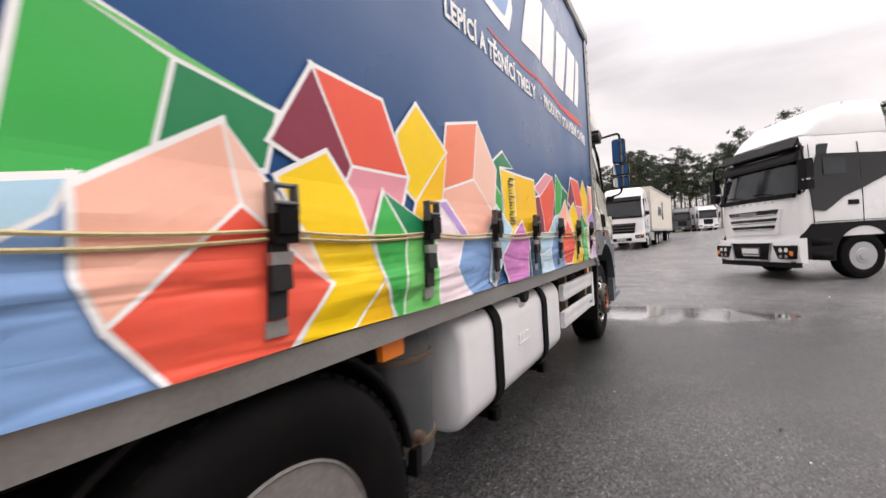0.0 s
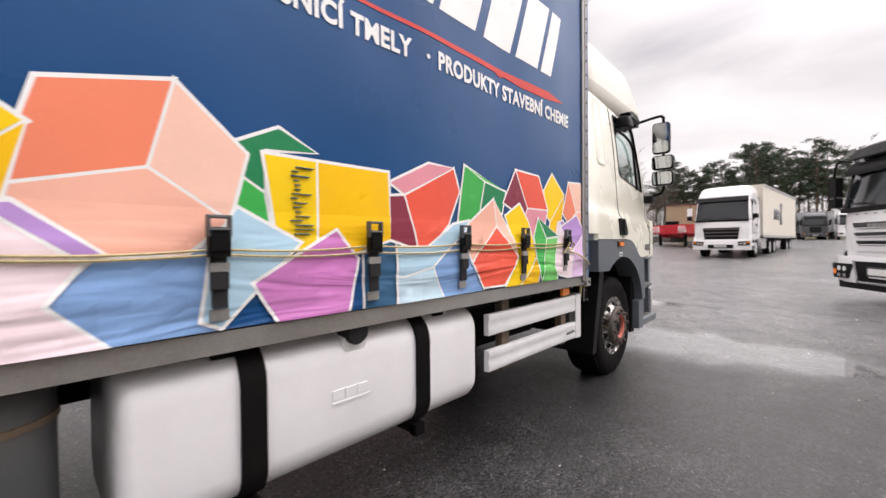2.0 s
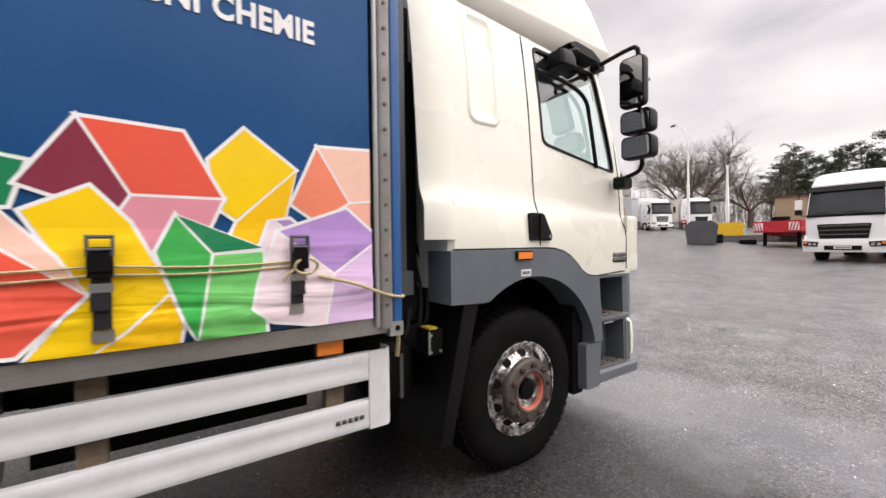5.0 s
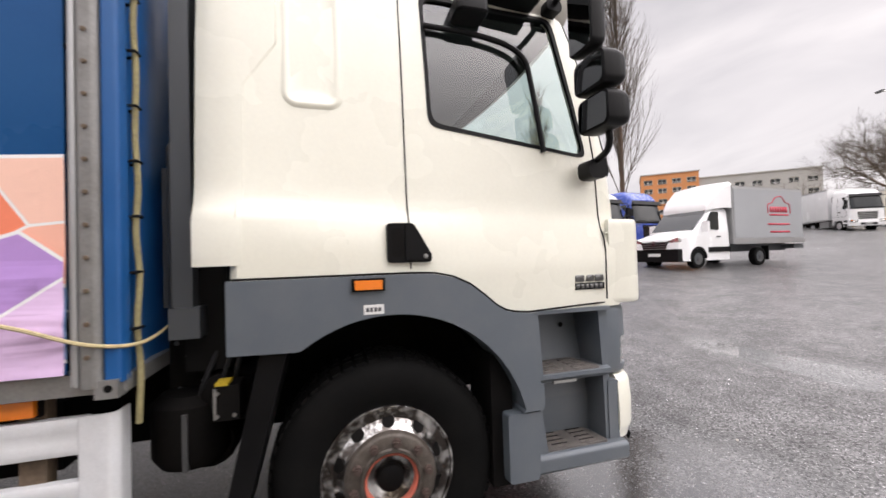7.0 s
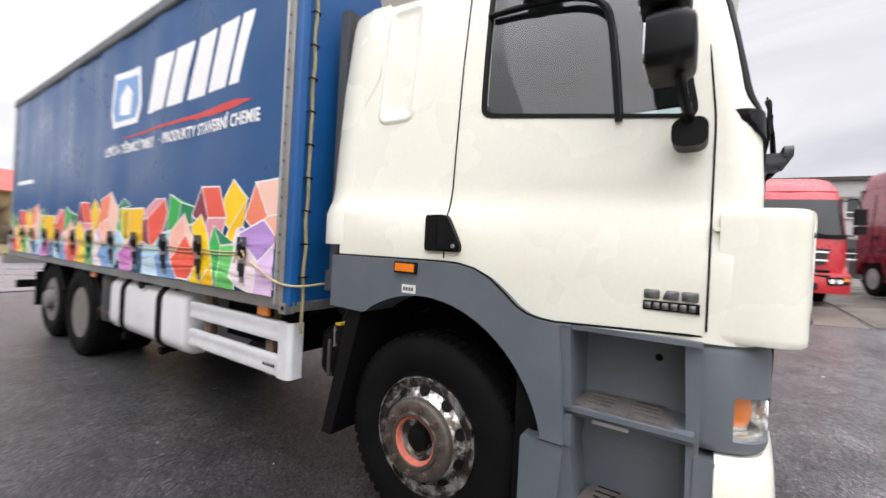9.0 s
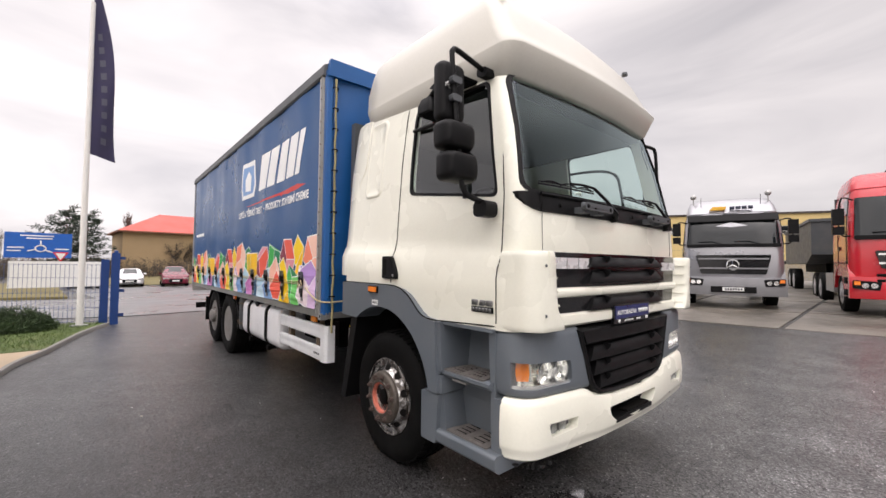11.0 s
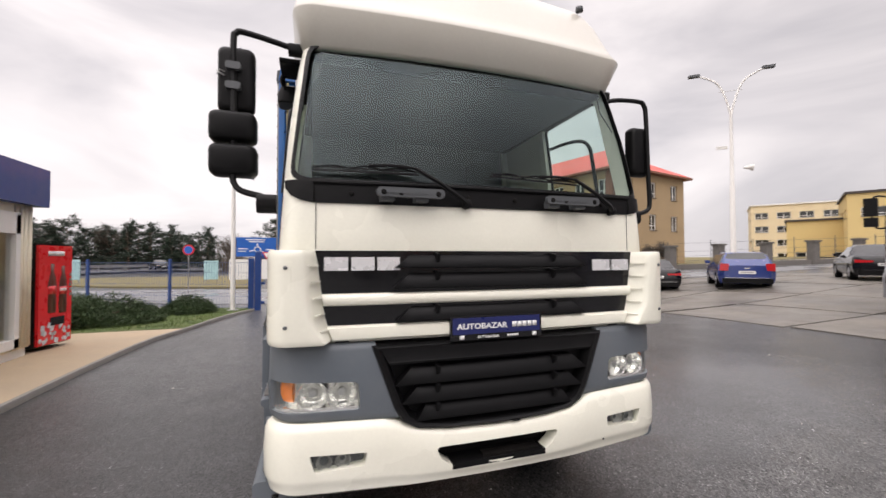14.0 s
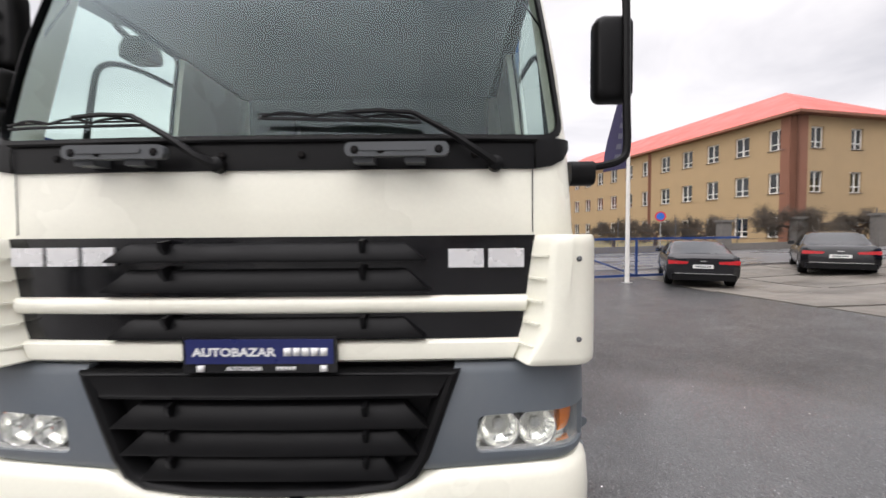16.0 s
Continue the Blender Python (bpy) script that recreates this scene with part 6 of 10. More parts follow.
tube(bm, [(X_SIDE + 0.055 + 0.006 * math.sin(3 * a), 4.29 + 0.045 * math.cos(a), 1.375 + 0.03 * math.sin(a)) for a in np.linspace(0, 2 * math.pi, 21)], 0.006, 6)
tube(bm, [(X_SIDE + 0.05, 4.25, 1.37), (X_SIDE + 0.05, 4.22, 1.345), (X_SIDE + 0.045, 4.205, 1.32)], 0.006, 6)
part("rope_knot", bm, ROPE, bulkhead)
part("corner_casting", box(bmesh.new(), 1.28, 1.348, Y_FRONT - 0.02, Y_FRONT + 0.05, 1.03, 1.095, 0.006), STEEL, bulkhead)
part("casting_hole", lathe(bmesh.new(), [(0, 0.014), (0.003, 0.012), (0.0035, 0)], "x", (1.348, Y_FRONT + 0.02, 1.065), 12), CHASSIS, bulkhead)
bm = bmesh.new()
tube(bm, [(0.98, Y_FRONT + 0.10, 1.30), (0.98, Y_FRONT + 0.10, 2.02), (0.93, Y_FRONT + 0.10, 2.06), (0.35, Y_FRONT + 0.10, 1.94)], 0.014, 6)
tube(bm, [(0.35, Y_FRONT + 0.10, 1.94), (0.35, Y_FRONT + 0.10, 1.25)], 0.014, 6)
box(bm, 0.36, 0.96, Y_FRONT + 0.06, Y_FRONT + 0.11, 1.30, 1.93, 0.01)
part("front_ladder_frame", bm, RESERVOIR, bulkhead, "dark steel frame on the front wall")
for z0, z1 in ((3.49, 3.59),):
    bm = bmesh.new()
    for s in (1, -1):
        prism(bm, [(1.26 * s, z0 - 0.01), (1.345 * s, z0 - 0.02), (1.36 * s, z0), (1.352 * s, z1), (1.30 * s, z1 + 0.02), (1.24 * s, z1)], "y", Y_REAR - 0.02, Y_FRONT + 0.03)
    part("roof_rail", bm, DARK_GREY, lorry, "dark grey roof rail")
bm = bmesh.new()
rings = []
for k in range(21):
    y = Y_REAR - 0.02 + (Y_FRONT + 0.07 - Y_REAR) * k / 20
    rings.append([(x, y, 3.59 + 0.05 * (1 - (x / 1.3) ** 2) + 0.012 * math.sin(y * 6)) for x in np.linspace(1.30, -1.30, 9)] + [(-1.30, y, 3.50), (1.30, y, 3.50)])
loft(bm, rings)
part("roof_tarpaulin", bm, TARP, lorry)
bm = bmesh.new()
prism(bm, [(-1.31, 3.47), (1.335, 3.47), (1.31, 3.64), (-1.31, 3.64)], "y", Y_FRONT + 0.03, Y_FRONT + 0.085, 0.015)
part("roof_flap", bm, TARP_FRONT, lorry)
bm = bmesh.new()
box(bm, -1.30, 1.30, Y_REAR - 0.03, Y_REAR + 0.01, 1.06, 3.52, 0.01)
box(bm, -1.2, -0.02, Y_REAR - 0.05, Y_REAR - 0.03, 1.15, 3.45, 0.01)
box(bm, 0.02, 1.2, Y_REAR - 0.05, Y_REAR - 0.03, 1.15, 3.45, 0.01)
part("rear_door", bm, ALU, lorry)

# ratchet straps and the rope that runs behind them
y = 4.27
rnd = random.Random(3)
while y > Y_REAR + 0.2:
    x = X_SIDE + max(folds(y, 1.15 + 0.03 * k) for k in range(17)) + 0.006
    tilt = rnd.uniform(-0.02, 0.02)
    bm = bmesh.new()
    foot = 1.20 if y < 4.2 else 1.225
    prism(bm, [(y - 0.025, 1.46), (y + 0.025, 1.46), (y + 0.023 + tilt, foot), (y - 0.023 + tilt, foot)], "x", x + 0.010, x + 0.020, 0.003)
    strap = part("curtain_strap", bm, WEBBING, lorry, "black webbing curtain strap")
    bm = bmesh.new()
    box(bm, x + 0.014, x + 0.040, y - 0.032, y + 0.032, 1.365, 1.450, 0.008)
    box(bm, x + 0.034, x + 0.050, y - 0.026, y + 0.026, 1.385, 1.44, 0.006)
    part("buckle", bm, PLASTIC, strap, "dark over-centre buckle")
    bm = bmesh.new()
    rod(bm, (x + 0.034, y - 0.034, 1.492), (x + 0.034, y + 0.034, 1.492), 0.006, 8)
    for d in (-0.031, 0.031):
        box(bm, x + 0.018, x + 0.042, y + d - 0.004, y + d + 0.004, 1.43, 1.497, 0.002)
    rod(bm, (x + 0.042, y - 0.030, 1.452), (x + 0.042, y + 0.030, 1.452), 0.005, 8)
    part("buckle_frame", bm, DARK_GREY, strap, "worn dark steel buckle frame")
    part("strap_keeper", box(bmesh.new(), x + 0.014, x + 0.030, y - 0.029 + tilt * 0.4, y + 0.029 + tilt * 0.4, 1.318, 1.346, 0.004), STEEL, strap, "grey strap keeper")
    part("strap_tail", box(bmesh.new(), x + 0.018, x + 0.032, y - 0.027 + tilt * 0.6, y + 0.025 + tilt * 0.6, 1.262, 1.316, 0.004), WEBBING, strap)
    bm = bmesh.new()
    box(bm, x + 0.002, x + 0.012, y - 0.028 + tilt, y + 0.028 + tilt, foot - 0.040, foot - 0.004, 0.003)
    part("strap_hook", bm, STEEL, strap, "small grey strap hook")
    y -= 0.606
for dz in (0.0, 0.022):
    bm = bmesh.new()
    pts = []
    for k in range(121):
        y = 4.30 - 6.7 * k / 120
        z = 1.372 + dz - 0.012 * abs(math.sin((y - 4.27) / 0.606 * math.pi)) + 0.006 * math.sin(y * 1.7 + dz * 90)
        pts.append((X_SIDE + folds(y, z) + 0.022, y, z))
    tube(bm, pts, 0.0045, 5)
    part("tie_rope", bm, ROPE, lorry, "pale yellow rope along the curtain")

# ---- ground ----
def lift(x, y):
    """The yard's height: level round the lorry, rising to the west and north, falling to the street."""
    soft = lambda v, k: k * math.log1p(math.exp(min(40.0, v / k)))
    west, north = min(soft(-x - 4.5, 1.5), 60.0), min(soft(y - 9.0, 2.0), 70.0)
    h = 0.035 * west + 0.029 * north + 0.0014 * min(west, 25) * min(north, 45)
    h -= 0.42 * (1 - math.exp(-soft(-y - 4.0, 1.0) / 6.0))
    for cx, cy, dh, r in ((-11.0, -3.2, -0.20, 3.0), (-15.0, -4.3, -0.16, 3.0), (-19.5, -0.2, 0.15, 3.0), (-15.0, 16.0, 0.42, 4.0), (-3.0, 77.0, -0.5, 14.0)):
        h += dh * math.exp(-((x - cx) ** 2 + (y - cy) ** 2) / (2 * r * r))
    return h


WET_PATCHES = ((-0.75, 7.55, 1.15, 0.80, 1.0), (0.30, 7.55, 1.15, 0.66, 1.0), (-2.45, 10.75, 1.5, 0.36, 1.0), (-1.45, 7.35, 0.5, 0.6, 1.0), (-5.6, 5.6, 1.9, 1.4, 0.6), (-7.5, 8.5, 2.2, 1.0, 0.4))  # x, y, half lengths, depth of the film


def asphalt_material():
    """Coarse damp asphalt: grit, tar stains, and a film of water where it lies lower."""
    m = material("wet_asphalt", (0.034, 0.0335, 0.0335), 0.6, vary=0.30, scale=0.45, fine=160, bump=0.004, spec=0.25)
    n, l = m.node_tree.nodes, m.node_tree.links
    b = n["Principled BSDF"]
    geo = n.new("ShaderNodeTexCoord")
    place = geo.outputs["Object"]

    def noise(scale, detail, rough=0.55):
        node = n.new("ShaderNodeTexNoise")
        node.inputs["Scale"].default_value, node.inputs["Detail"].default_value, node.inputs["Roughness"].default_value = scale, detail, rough
        l.new(place, node.inputs["Vector"])
        return node.outputs["Fac"]

    def ranged(value, a, c, lo, hi):
        node = n.new("ShaderNodeMapRange")
        for k, v in (("From Min", a), ("From Max", c), ("To Min", lo), ("To Max", hi)):
            node.inputs[k].default_value = v
        l.new(value, node.inputs["Value"])
        return node.outputs["Result"]

    def maths(op, a, c):
        node = n.new("ShaderNodeMath")
        node.operation = op
        for k, v in enumerate((a, c)):
            if isinstance(v, (int, float)):
                node.inputs[k].default_value = v
            else:
                l.new(v, node.inputs[k])
        return node.outputs[0]

    def valued(color, value):
        node = n.new("ShaderNodeHueSaturation")
        l.new(color, node.inputs["Color"])
        l.new(value, node.inputs["Value"])
        return node.outputs["Color"]

    edge = noise(1.3, 7.0, 0.62)
    wet = None
    for cx, cy, rx, ry, deep in WET_PATCHES:
        off, sc, ln = n.new("ShaderNodeVectorMath"), n.new("ShaderNodeVectorMath"), n.new("ShaderNodeVectorMath")
        off.operation, sc.operation, ln.operation = "SUBTRACT", "MULTIPLY", "LENGTH"
        off.inputs[1].default_value, sc.inputs[1].default_value = (cx, cy, 0), (1 / rx, 1 / ry, 0)
        l.new(place, off.inputs[0])
        l.new(off.outputs["Vector"], sc.inputs[0])
        l.new(sc.outputs["Vector"], ln.inputs[0])
        d = maths("ADD", ln.outputs["Value"], maths("MULTIPLY", edge, 1.5))
        one = ranged(d, 2.15, 1.45, 0.0, deep)
        wet = one if wet is None else maths("MAXIMUM", wet, one)
    film = ranged(noise(0.33, 6.0, 0.6), 0.40, 0.64, 0.8, 1.0)
    soaked = maths("MAXIMUM", wet, film)
    grit = n.new("ShaderNodeTexVoronoi")
    grit.inputs["Scale"].default_value = 80.0
    l.new(place, grit.inputs["Vector"])
    speck = ranged(grit.outputs["Color"], 0.1, 0.9, 0.05, 2.6)
    stain = ranged(noise(2.2, 8.0, 0.7), 0.35, 0.68, 0.65, 1.35)
    where = n.new("ShaderNodeSeparateXYZ")
    l.new(place, where.inputs["Vector"])
    # worn: paler to north and south, with grazing wet sheen put into the colour
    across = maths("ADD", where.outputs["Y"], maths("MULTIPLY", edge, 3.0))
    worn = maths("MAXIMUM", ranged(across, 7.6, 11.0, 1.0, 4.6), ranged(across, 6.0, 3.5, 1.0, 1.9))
    chips = n.new("ShaderNodeTexVoronoi")
    chips.inputs["Scale"].default_value = 9.0
    l.new(place, chips.inputs["Vector"])
    chosen = n.new("ShaderNodeSeparateXYZ")
    l.new(chips.outputs["Color"], chosen.inputs["Vector"])
    chip = maths("LESS_THAN", chips.outputs["Distance"], maths("MULTIPLY", maths("POWER", chosen.outputs["X"], 4.0), 0.075))
    pale = ranged(noise(60.0, 2.0), 0.64, 0.68, 1.0, 4.0)
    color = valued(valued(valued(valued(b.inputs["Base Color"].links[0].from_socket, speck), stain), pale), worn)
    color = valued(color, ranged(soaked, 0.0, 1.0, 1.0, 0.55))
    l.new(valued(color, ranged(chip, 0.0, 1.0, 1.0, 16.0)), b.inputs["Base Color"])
    l.new(ranged(maths("ADD", soaked, maths("MULTIPLY", noise(9.0, 4.0), 0.25)), 0.1, 1.1, 0.62, 0.42), b.inputs["Roughness"])
    grain = ranged(noise(95.0, 2.0, 0.7), 0.40, 0.60, 0.30, 1.0)
    l.new(maths("MAXIMUM", maths("MULTIPLY", soaked, grain), wet), b.inputs["Coat Weight"])
    b.inputs["IOR"].default_value = 1.40
    l.new(ranged(wet, 0.0, 1.0, 1.43, 3.2), b.inputs["Coat IOR"])
    l.new(ranged(maths("ADD", wet, maths("MULTIPLY", noise(4.0, 5.0), 0.3)), 0.1, 1.1, 0.20, 0.06), b.inputs["Coat Roughness"])
    bump = b.inputs["Normal"].links[0].from_node
    l.new(maths("ADD", maths("MULTIPLY", grit.outputs["Distance"], 0.6), noise(260.0, 3.0)), bump.inputs["Height"])
    bump.inputs["Distance"].default_value = 0.006
    l.new(ranged(wet, 0.0, 0.8, 0.42, 0.0), bump.inputs["Strength"])
    l.new(bump.outputs["Normal"], b.inputs["Coat Normal"])
    return m


ASPHALT = asphalt_material()


def spaced(a, b, fine_a, fine_b, step, far):
    """Grid lines: close together between fine_a and fine_b, wider apart outside."""
    out = list(np.arange(fine_a, fine_b + 1e-6, step))
    d, v = step, fine_a
    while v > a:
        d *= far
        v -= d
        out.insert(0, v)
    d, v = step, fine_b
    while v < b:
        d *= far
        v += d
        out.append(v)
    return out


gx, gy = spaced(-1500, 1500, -30, 12, 0.75, 1.35), spaced(-1500, 1500, -16, 40, 0.75, 1.35)
bm = bmesh.new()
vs = [[bm.verts.new((x, y, lift(x, y))) for y in gy] for x in gx]
for i in range(len(gx) - 1):
    for j in range(len(gy) - 1):
        bm.faces.new((vs[i][j], vs[i + 1][j], vs[i + 1][j + 1], vs[i][j + 1]))
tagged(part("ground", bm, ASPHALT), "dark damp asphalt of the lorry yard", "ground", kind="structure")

# ---- other vehicles: local +y is forward, the front stands at y = 0 ----
def on_yard(x, y):
    return (x, y, lift(x, y))


def plain_wheel(parent, at, s, r=0.5, width=0.28, rim=RIM_CLEAN, name="wheel", n=28):
    w = new(name)
    w.parent, w.location = parent, at
    k = r / 0.5
    tyre = lathe(bmesh.new(), [(0.0, 0.60 * r), (0.012, 0.66 * r), (0.02, 0.82 * r), (0.0, 0.96 * r), (-0.03, r), (-width + 0.03, r), (-width, 0.95 * r), (-width, 0.6 * r)], "x", (0, 0, 0), n, s, False)
    part("tyre", tyre, RUBBER, w)
    bm = lathe(bmesh.new(), [(0.0, 0.61 * r), (-0.02, 0.57 * r), (-0.06, 0.52 * r), (-0.05, 0.42 * r), (0.01, 0.32 * r), (0.015, 0.2 * r), (0.03, 0.18 * r), (0.03, 0.0)], "x", (0, 0, 0), n, s)
    part("rim", bm, rim, w)
    bm = bmesh.new()
    for i in range(10 if r > 0.4 else 5):
        a = 2 * math.pi * i / (10 if r > 0.4 else 5)
        lathe(bm, [(0, 0.075 * r), (0.004, 0.06 * r)], "x", ((-0.047 + 0.012) * s, 0.47 * r * math.cos(a), 0.47 * r * math.sin(a)), 8, s)
    part("rim_hole", bm, CHASSIS, w)
    return w


def front_panel(bm, x0, x1, z0, z1, y0, y1, r=0.02):
    prism(bm, rounded(min(x0, x1), max(x0, x1), z0, z1, min(r, (z1 - z0) * 0.45)), "y", y0, y1)


def tractor(name, label, at, turn, paint, height=3.6, lower=None, bumper=None, grille=(0.95, 1.75, 0.62), bars=4, bar_mat=PLASTIC, visor=True, fairing=0.45, rear=None, box_mat=None, box_len=0.0,
            box_h=2.75, group="", lamps=0.80, two_tone=0.9, bonnet_badge=True, grille_mat=GLOSS_BLACK, glass_low=1.93, rake=1.0, tank=True, extra_axle=True, mirrors=PLASTIC):
    """A forward-control lorry: cab with windscreen, grille, lamps, mirrors and wheels, and what it carries."""
    t = thing(name, label, "truck", at, turn, group)
    lower = lower or paint
    w, floor = 1.24, 0.95
    cab_top = height - fairing
    rings = []
    for z, dw, fy in ((floor, 0.02, -0.03), (1.25, 0, 0.0), (1.85, 0, -0.01), (2.05, 0.015, -0.04), (2.5, 0.04, -0.12), (cab_top - 0.12, 0.08, -0.24), (cab_top, 0.12, -0.30)):
        ww = w - dw
        side = [(ww, -2.15), (ww, -1.2), (ww - 0.01, -0.45)] + [(ww - 0.22 + 0.21 * math.cos(radians(a)), fy - 0.24 + 0.20 * math.sin(radians(a))) for a in (0, 22, 45, 68, 90)] + [(ww * 0.5, fy), (0, fy + 0.015)]
        rings.append([(x, y, z) for x, y in side + [(-x, y) for x, y in reversed(side[:-1])]])
    body = part("cab_body", loft(bmesh.new(), rings), paint, t)
    if fairing > 0:
        rings = []
        for k, (dz, dw, fy) in enumerate(((-0.03, 0.10, -0.27), (0.04, 0.10, -0.26), (0.45, 0.14, -0.42), (0.75, 0.2, -0.60), (0.92, 0.3, -0.85), (1.0, 0.5, -1.15))):
            z, ww, fy = cab_top + fairing * max(dz, 0) + min(dz, 0), w - dw, -0.26 + (fy + 0.26) * rake
            side = [(ww, -2.1), (ww, -0.9 + fy * 0.4)] + [(ww - 0.25 + 0.25 * math.cos(radians(a)), fy - 0.28 + 0.22 * math.sin(radians(a))) for a in (0, 30, 60, 90)] + [(0, fy)]
            rings.append([(x, y, z) for x, y in side + [(-x, y) for x, y in reversed(side[:-1])]])
        part("roof_fairing", loft(bmesh.new(), rings), paint, t)
    # windscreen follows the cab's slope
    bm = bmesh.new()
    zs = (glass_low, 2.15, 2.45, cab_top - 0.22)
    prof_z, prof_y = (1.85, 2.05, 2.5, cab_top - 0.12), (-0.01, -0.04, -0.12, -0.24)
    rows = []
    for z in zs:
        fy = float(np.interp(z, prof_z, prof_y))
        ww = w - 0.10 - 0.05 * (z - 1.9)
        rows.append([(ww * k, fy + 0.018 - 0.035 * abs(k) ** 3 - (0.06 if abs(k) == 1 else 0), z) for k in (-1, -0.9, -0.5, 0, 0.5, 0.9, 1)])
    loft(bm, rows, closed=False)
    part("windscreen", bm, CAR_GLASS, t, "dark windscreen")
    bm = bmesh.new()
    front_panel(bm, -w + 0.09, w - 0.09, 1.85, 1.95, -0.08, 0.012, 0.03)
    part("wiper_cowl", bm, PLASTIC, t)
    for px in (0.15, -0.75):
        bm = tube(bmesh.new(), [(px, 0.02, 1.92), (px + 0.35, 0.025, 2.03), (px + 0.7, 0.01, 2.02)], 0.012, 5)
        part("wiper", bm, PLASTIC, t)
    if visor:
        bm = bmesh.new()
        prism(bm, [(-0.24, cab_top - 0.18), (-0.10, cab_top - 0.27), (-0.09, cab_top - 0.24), (-0.22, cab_top - 0.03)], "x", -w + 0.12, w - 0.12)
        part("sun_visor", bm, PLASTIC, t, "smoked black sun visor")
    # grille with its slats
    g0, g1, gw = grille
    bm = bmesh.new()
    prism(bm, soften([(-gw, g1), (gw, g1), (gw * 0.86, g0), (-gw * 0.86, g0)], 0.05), "y", -0.05, 0.022)
    gr = part("grille", bm, grille_mat, t, "radiator grille")
    for i in range(bars):
        z = g0 + (g1 - g0) * (i + 0.6) / bars
        bm = box(bmesh.new(), -gw * 0.93, gw * 0.93, 0.018, 0.045, z - 0.022, z + 0.022, 0.008)
        part("grille_bar", bm, bar_mat, gr)
    # bumper
    bm = bmesh.new()
    xs = [1.26 * k / 10 for k in range(-10, 11)]
    loft(bm, [[(x, (0.06 - 0.09 * abs(x / 1.26) ** 4) * 1 - d, z) for d, z in ((0.0, 0.42), (-0.03, 0.55), (-0.03, 0.80), (0.0, floor), (0.14, floor), (0.14, 0.42))] for x in xs])
    part("bumper", bm, bumper or paint, t)
    bm = box(bmesh.new(), -0.55, 0.55, 0.05, 0.098, 0.50, 0.68, 0.015)
    part("bumper_intake", bm, PLASTIC, t)
    bm = box(bmesh.new(), -0.26, 0.26, 0.09, 0.104, 0.55, 0.66, 0.004)
    plate = part("number_plate", bm, PLATE_WHITE, t)
    bm = bmesh.new()
    for i in range(7):
        box(bm, -0.22 + 0.063 * i, -0.178 + 0.063 * i, 0.10, 0.1065, 0.575, 0.635)
    part("plate_print", bm, DARK_GREY, plate)
    for s in (1, -1):
        bm = bmesh.new()
        prism(bm, soften([(0.72 * s, lamps + 0.11), (1.21 * s, lamps + 0.15), (1.21 * s, lamps - 0.05), (0.76 * s, lamps - 0.09)], 0.03), "y", -0.12, 0.085)
        lamp = part("headlamp", bm, PLASTIC, t)
        for x in (0.85, 1.0):
            part("reflector_bowl", lathe(bmesh.new(), [(-0.03, 0.0), (-0.02, 0.04), (0.008, 0.062)], "y", (x * s, 0.082, lamps + 0.02), 14), BULB, lamp)
        part("indicator_lens", box(bmesh.new(), 1.08 * s, 1.19 * s, 0.07, 0.092, lamps + 0.03, lamps + 0.12, 0.01), AMBER, lamp)
        # mirrors
        bm = tube(bmesh.new(), curve_points([(1.13 * s, -0.2, cab_top - 0.28), (1.35 * s, -0.05, cab_top - 0.25), (1.42 * s, -0.05, 2.4), (1.36 * s, -0.08, 1.98), (1.2 * s, -0.15, 1.95)], 4), 0.02, 6)
        arm = part("mirror_arm", bm, PLASTIC, t)
        for z0, z1 in ((2.22, 2.62), (1.98, 2.18)):
            part("mirror_head", box(bmesh.new(), 1.31 * s, 1.53 * s, -0.14, 0.0, z0, z1, 0.04), mirrors if z0 > 2.2 else PLASTIC, arm)
        # door: window, handle, seams, steps
        bm = bmesh.new()
        top = cab_top - 0.22
        prism(bm, soften([(-1.35, 1.98), (-0.42, 1.86), (-0.55, top), (-1.35, top)], 0.06), "x", 1.10 * s, 1.232 * s)
        for v in bm.verts:
            v.co.x -= s * 0.065 * max(0, v.co.z - 1.9)
        part("door_window", bm, CAR_GLASS, t, "dark door window")
        bm = bmesh.new()
        for y in (-1.42, -0.36):
            tube(bm, [((w + 0.002) * s, y, 1.2), ((w + 0.002) * s, y, 2.0), ((w - 0.06) * s, y, top)], 0.009, 5)
        tube(bm, [((w + 0.003) * s, -2.12, 1.28), ((w + 0.003) * s, -0.36, 1.28)], 0.008, 5)
        part("door_seam", bm, PLASTIC, t)
        part("door_handle", box(bmesh.new(), 1.225 * s, 1.262 * s, -1.32, -1.10, 1.62, 1.72, 0.015), PLASTIC, t)
        outline = [(-2.12, 1.25), (-0.3, 1.25), (-0.12, 1.0), (-0.10, 0.5), (-0.78, 0.42), (-0.80, 0.60)] + arch(-1.42, 0.52, 0.63, 8, 172, 14) + [(-2.12, 0.62)]
        part("lower_panel", prism(bmesh.new(), outline, "x", 1.0 * s, 1.245 * s, 0.01), lower, t)
        bm = bmesh.new()
        for z in (0.55, 0.85):
            box(bm, 1.235 * s, 1.256 * s, -0.72, -0.28, z - 0.08, z + 0.08, 0.01)
        part("step_opening", bm, CHASSIS, t)
        plain_wheel(t, (1.19 * s, -1.42, 0.5), s)
        for yy in ((-5.0, -6.3) if extra_axle else (-5.0,)):
            plain_wheel(t, (1.2 * s, yy, 0.5), s, rim=RIM_CLEAN)
        if tank:
            part("fuel_tank", box(bmesh.new(), 0.65 * s, 1.18 * s, -4.0, -2.7, 0.45, 1.0, 0.1, 3), ALU, t)
    bm = bmesh.new()
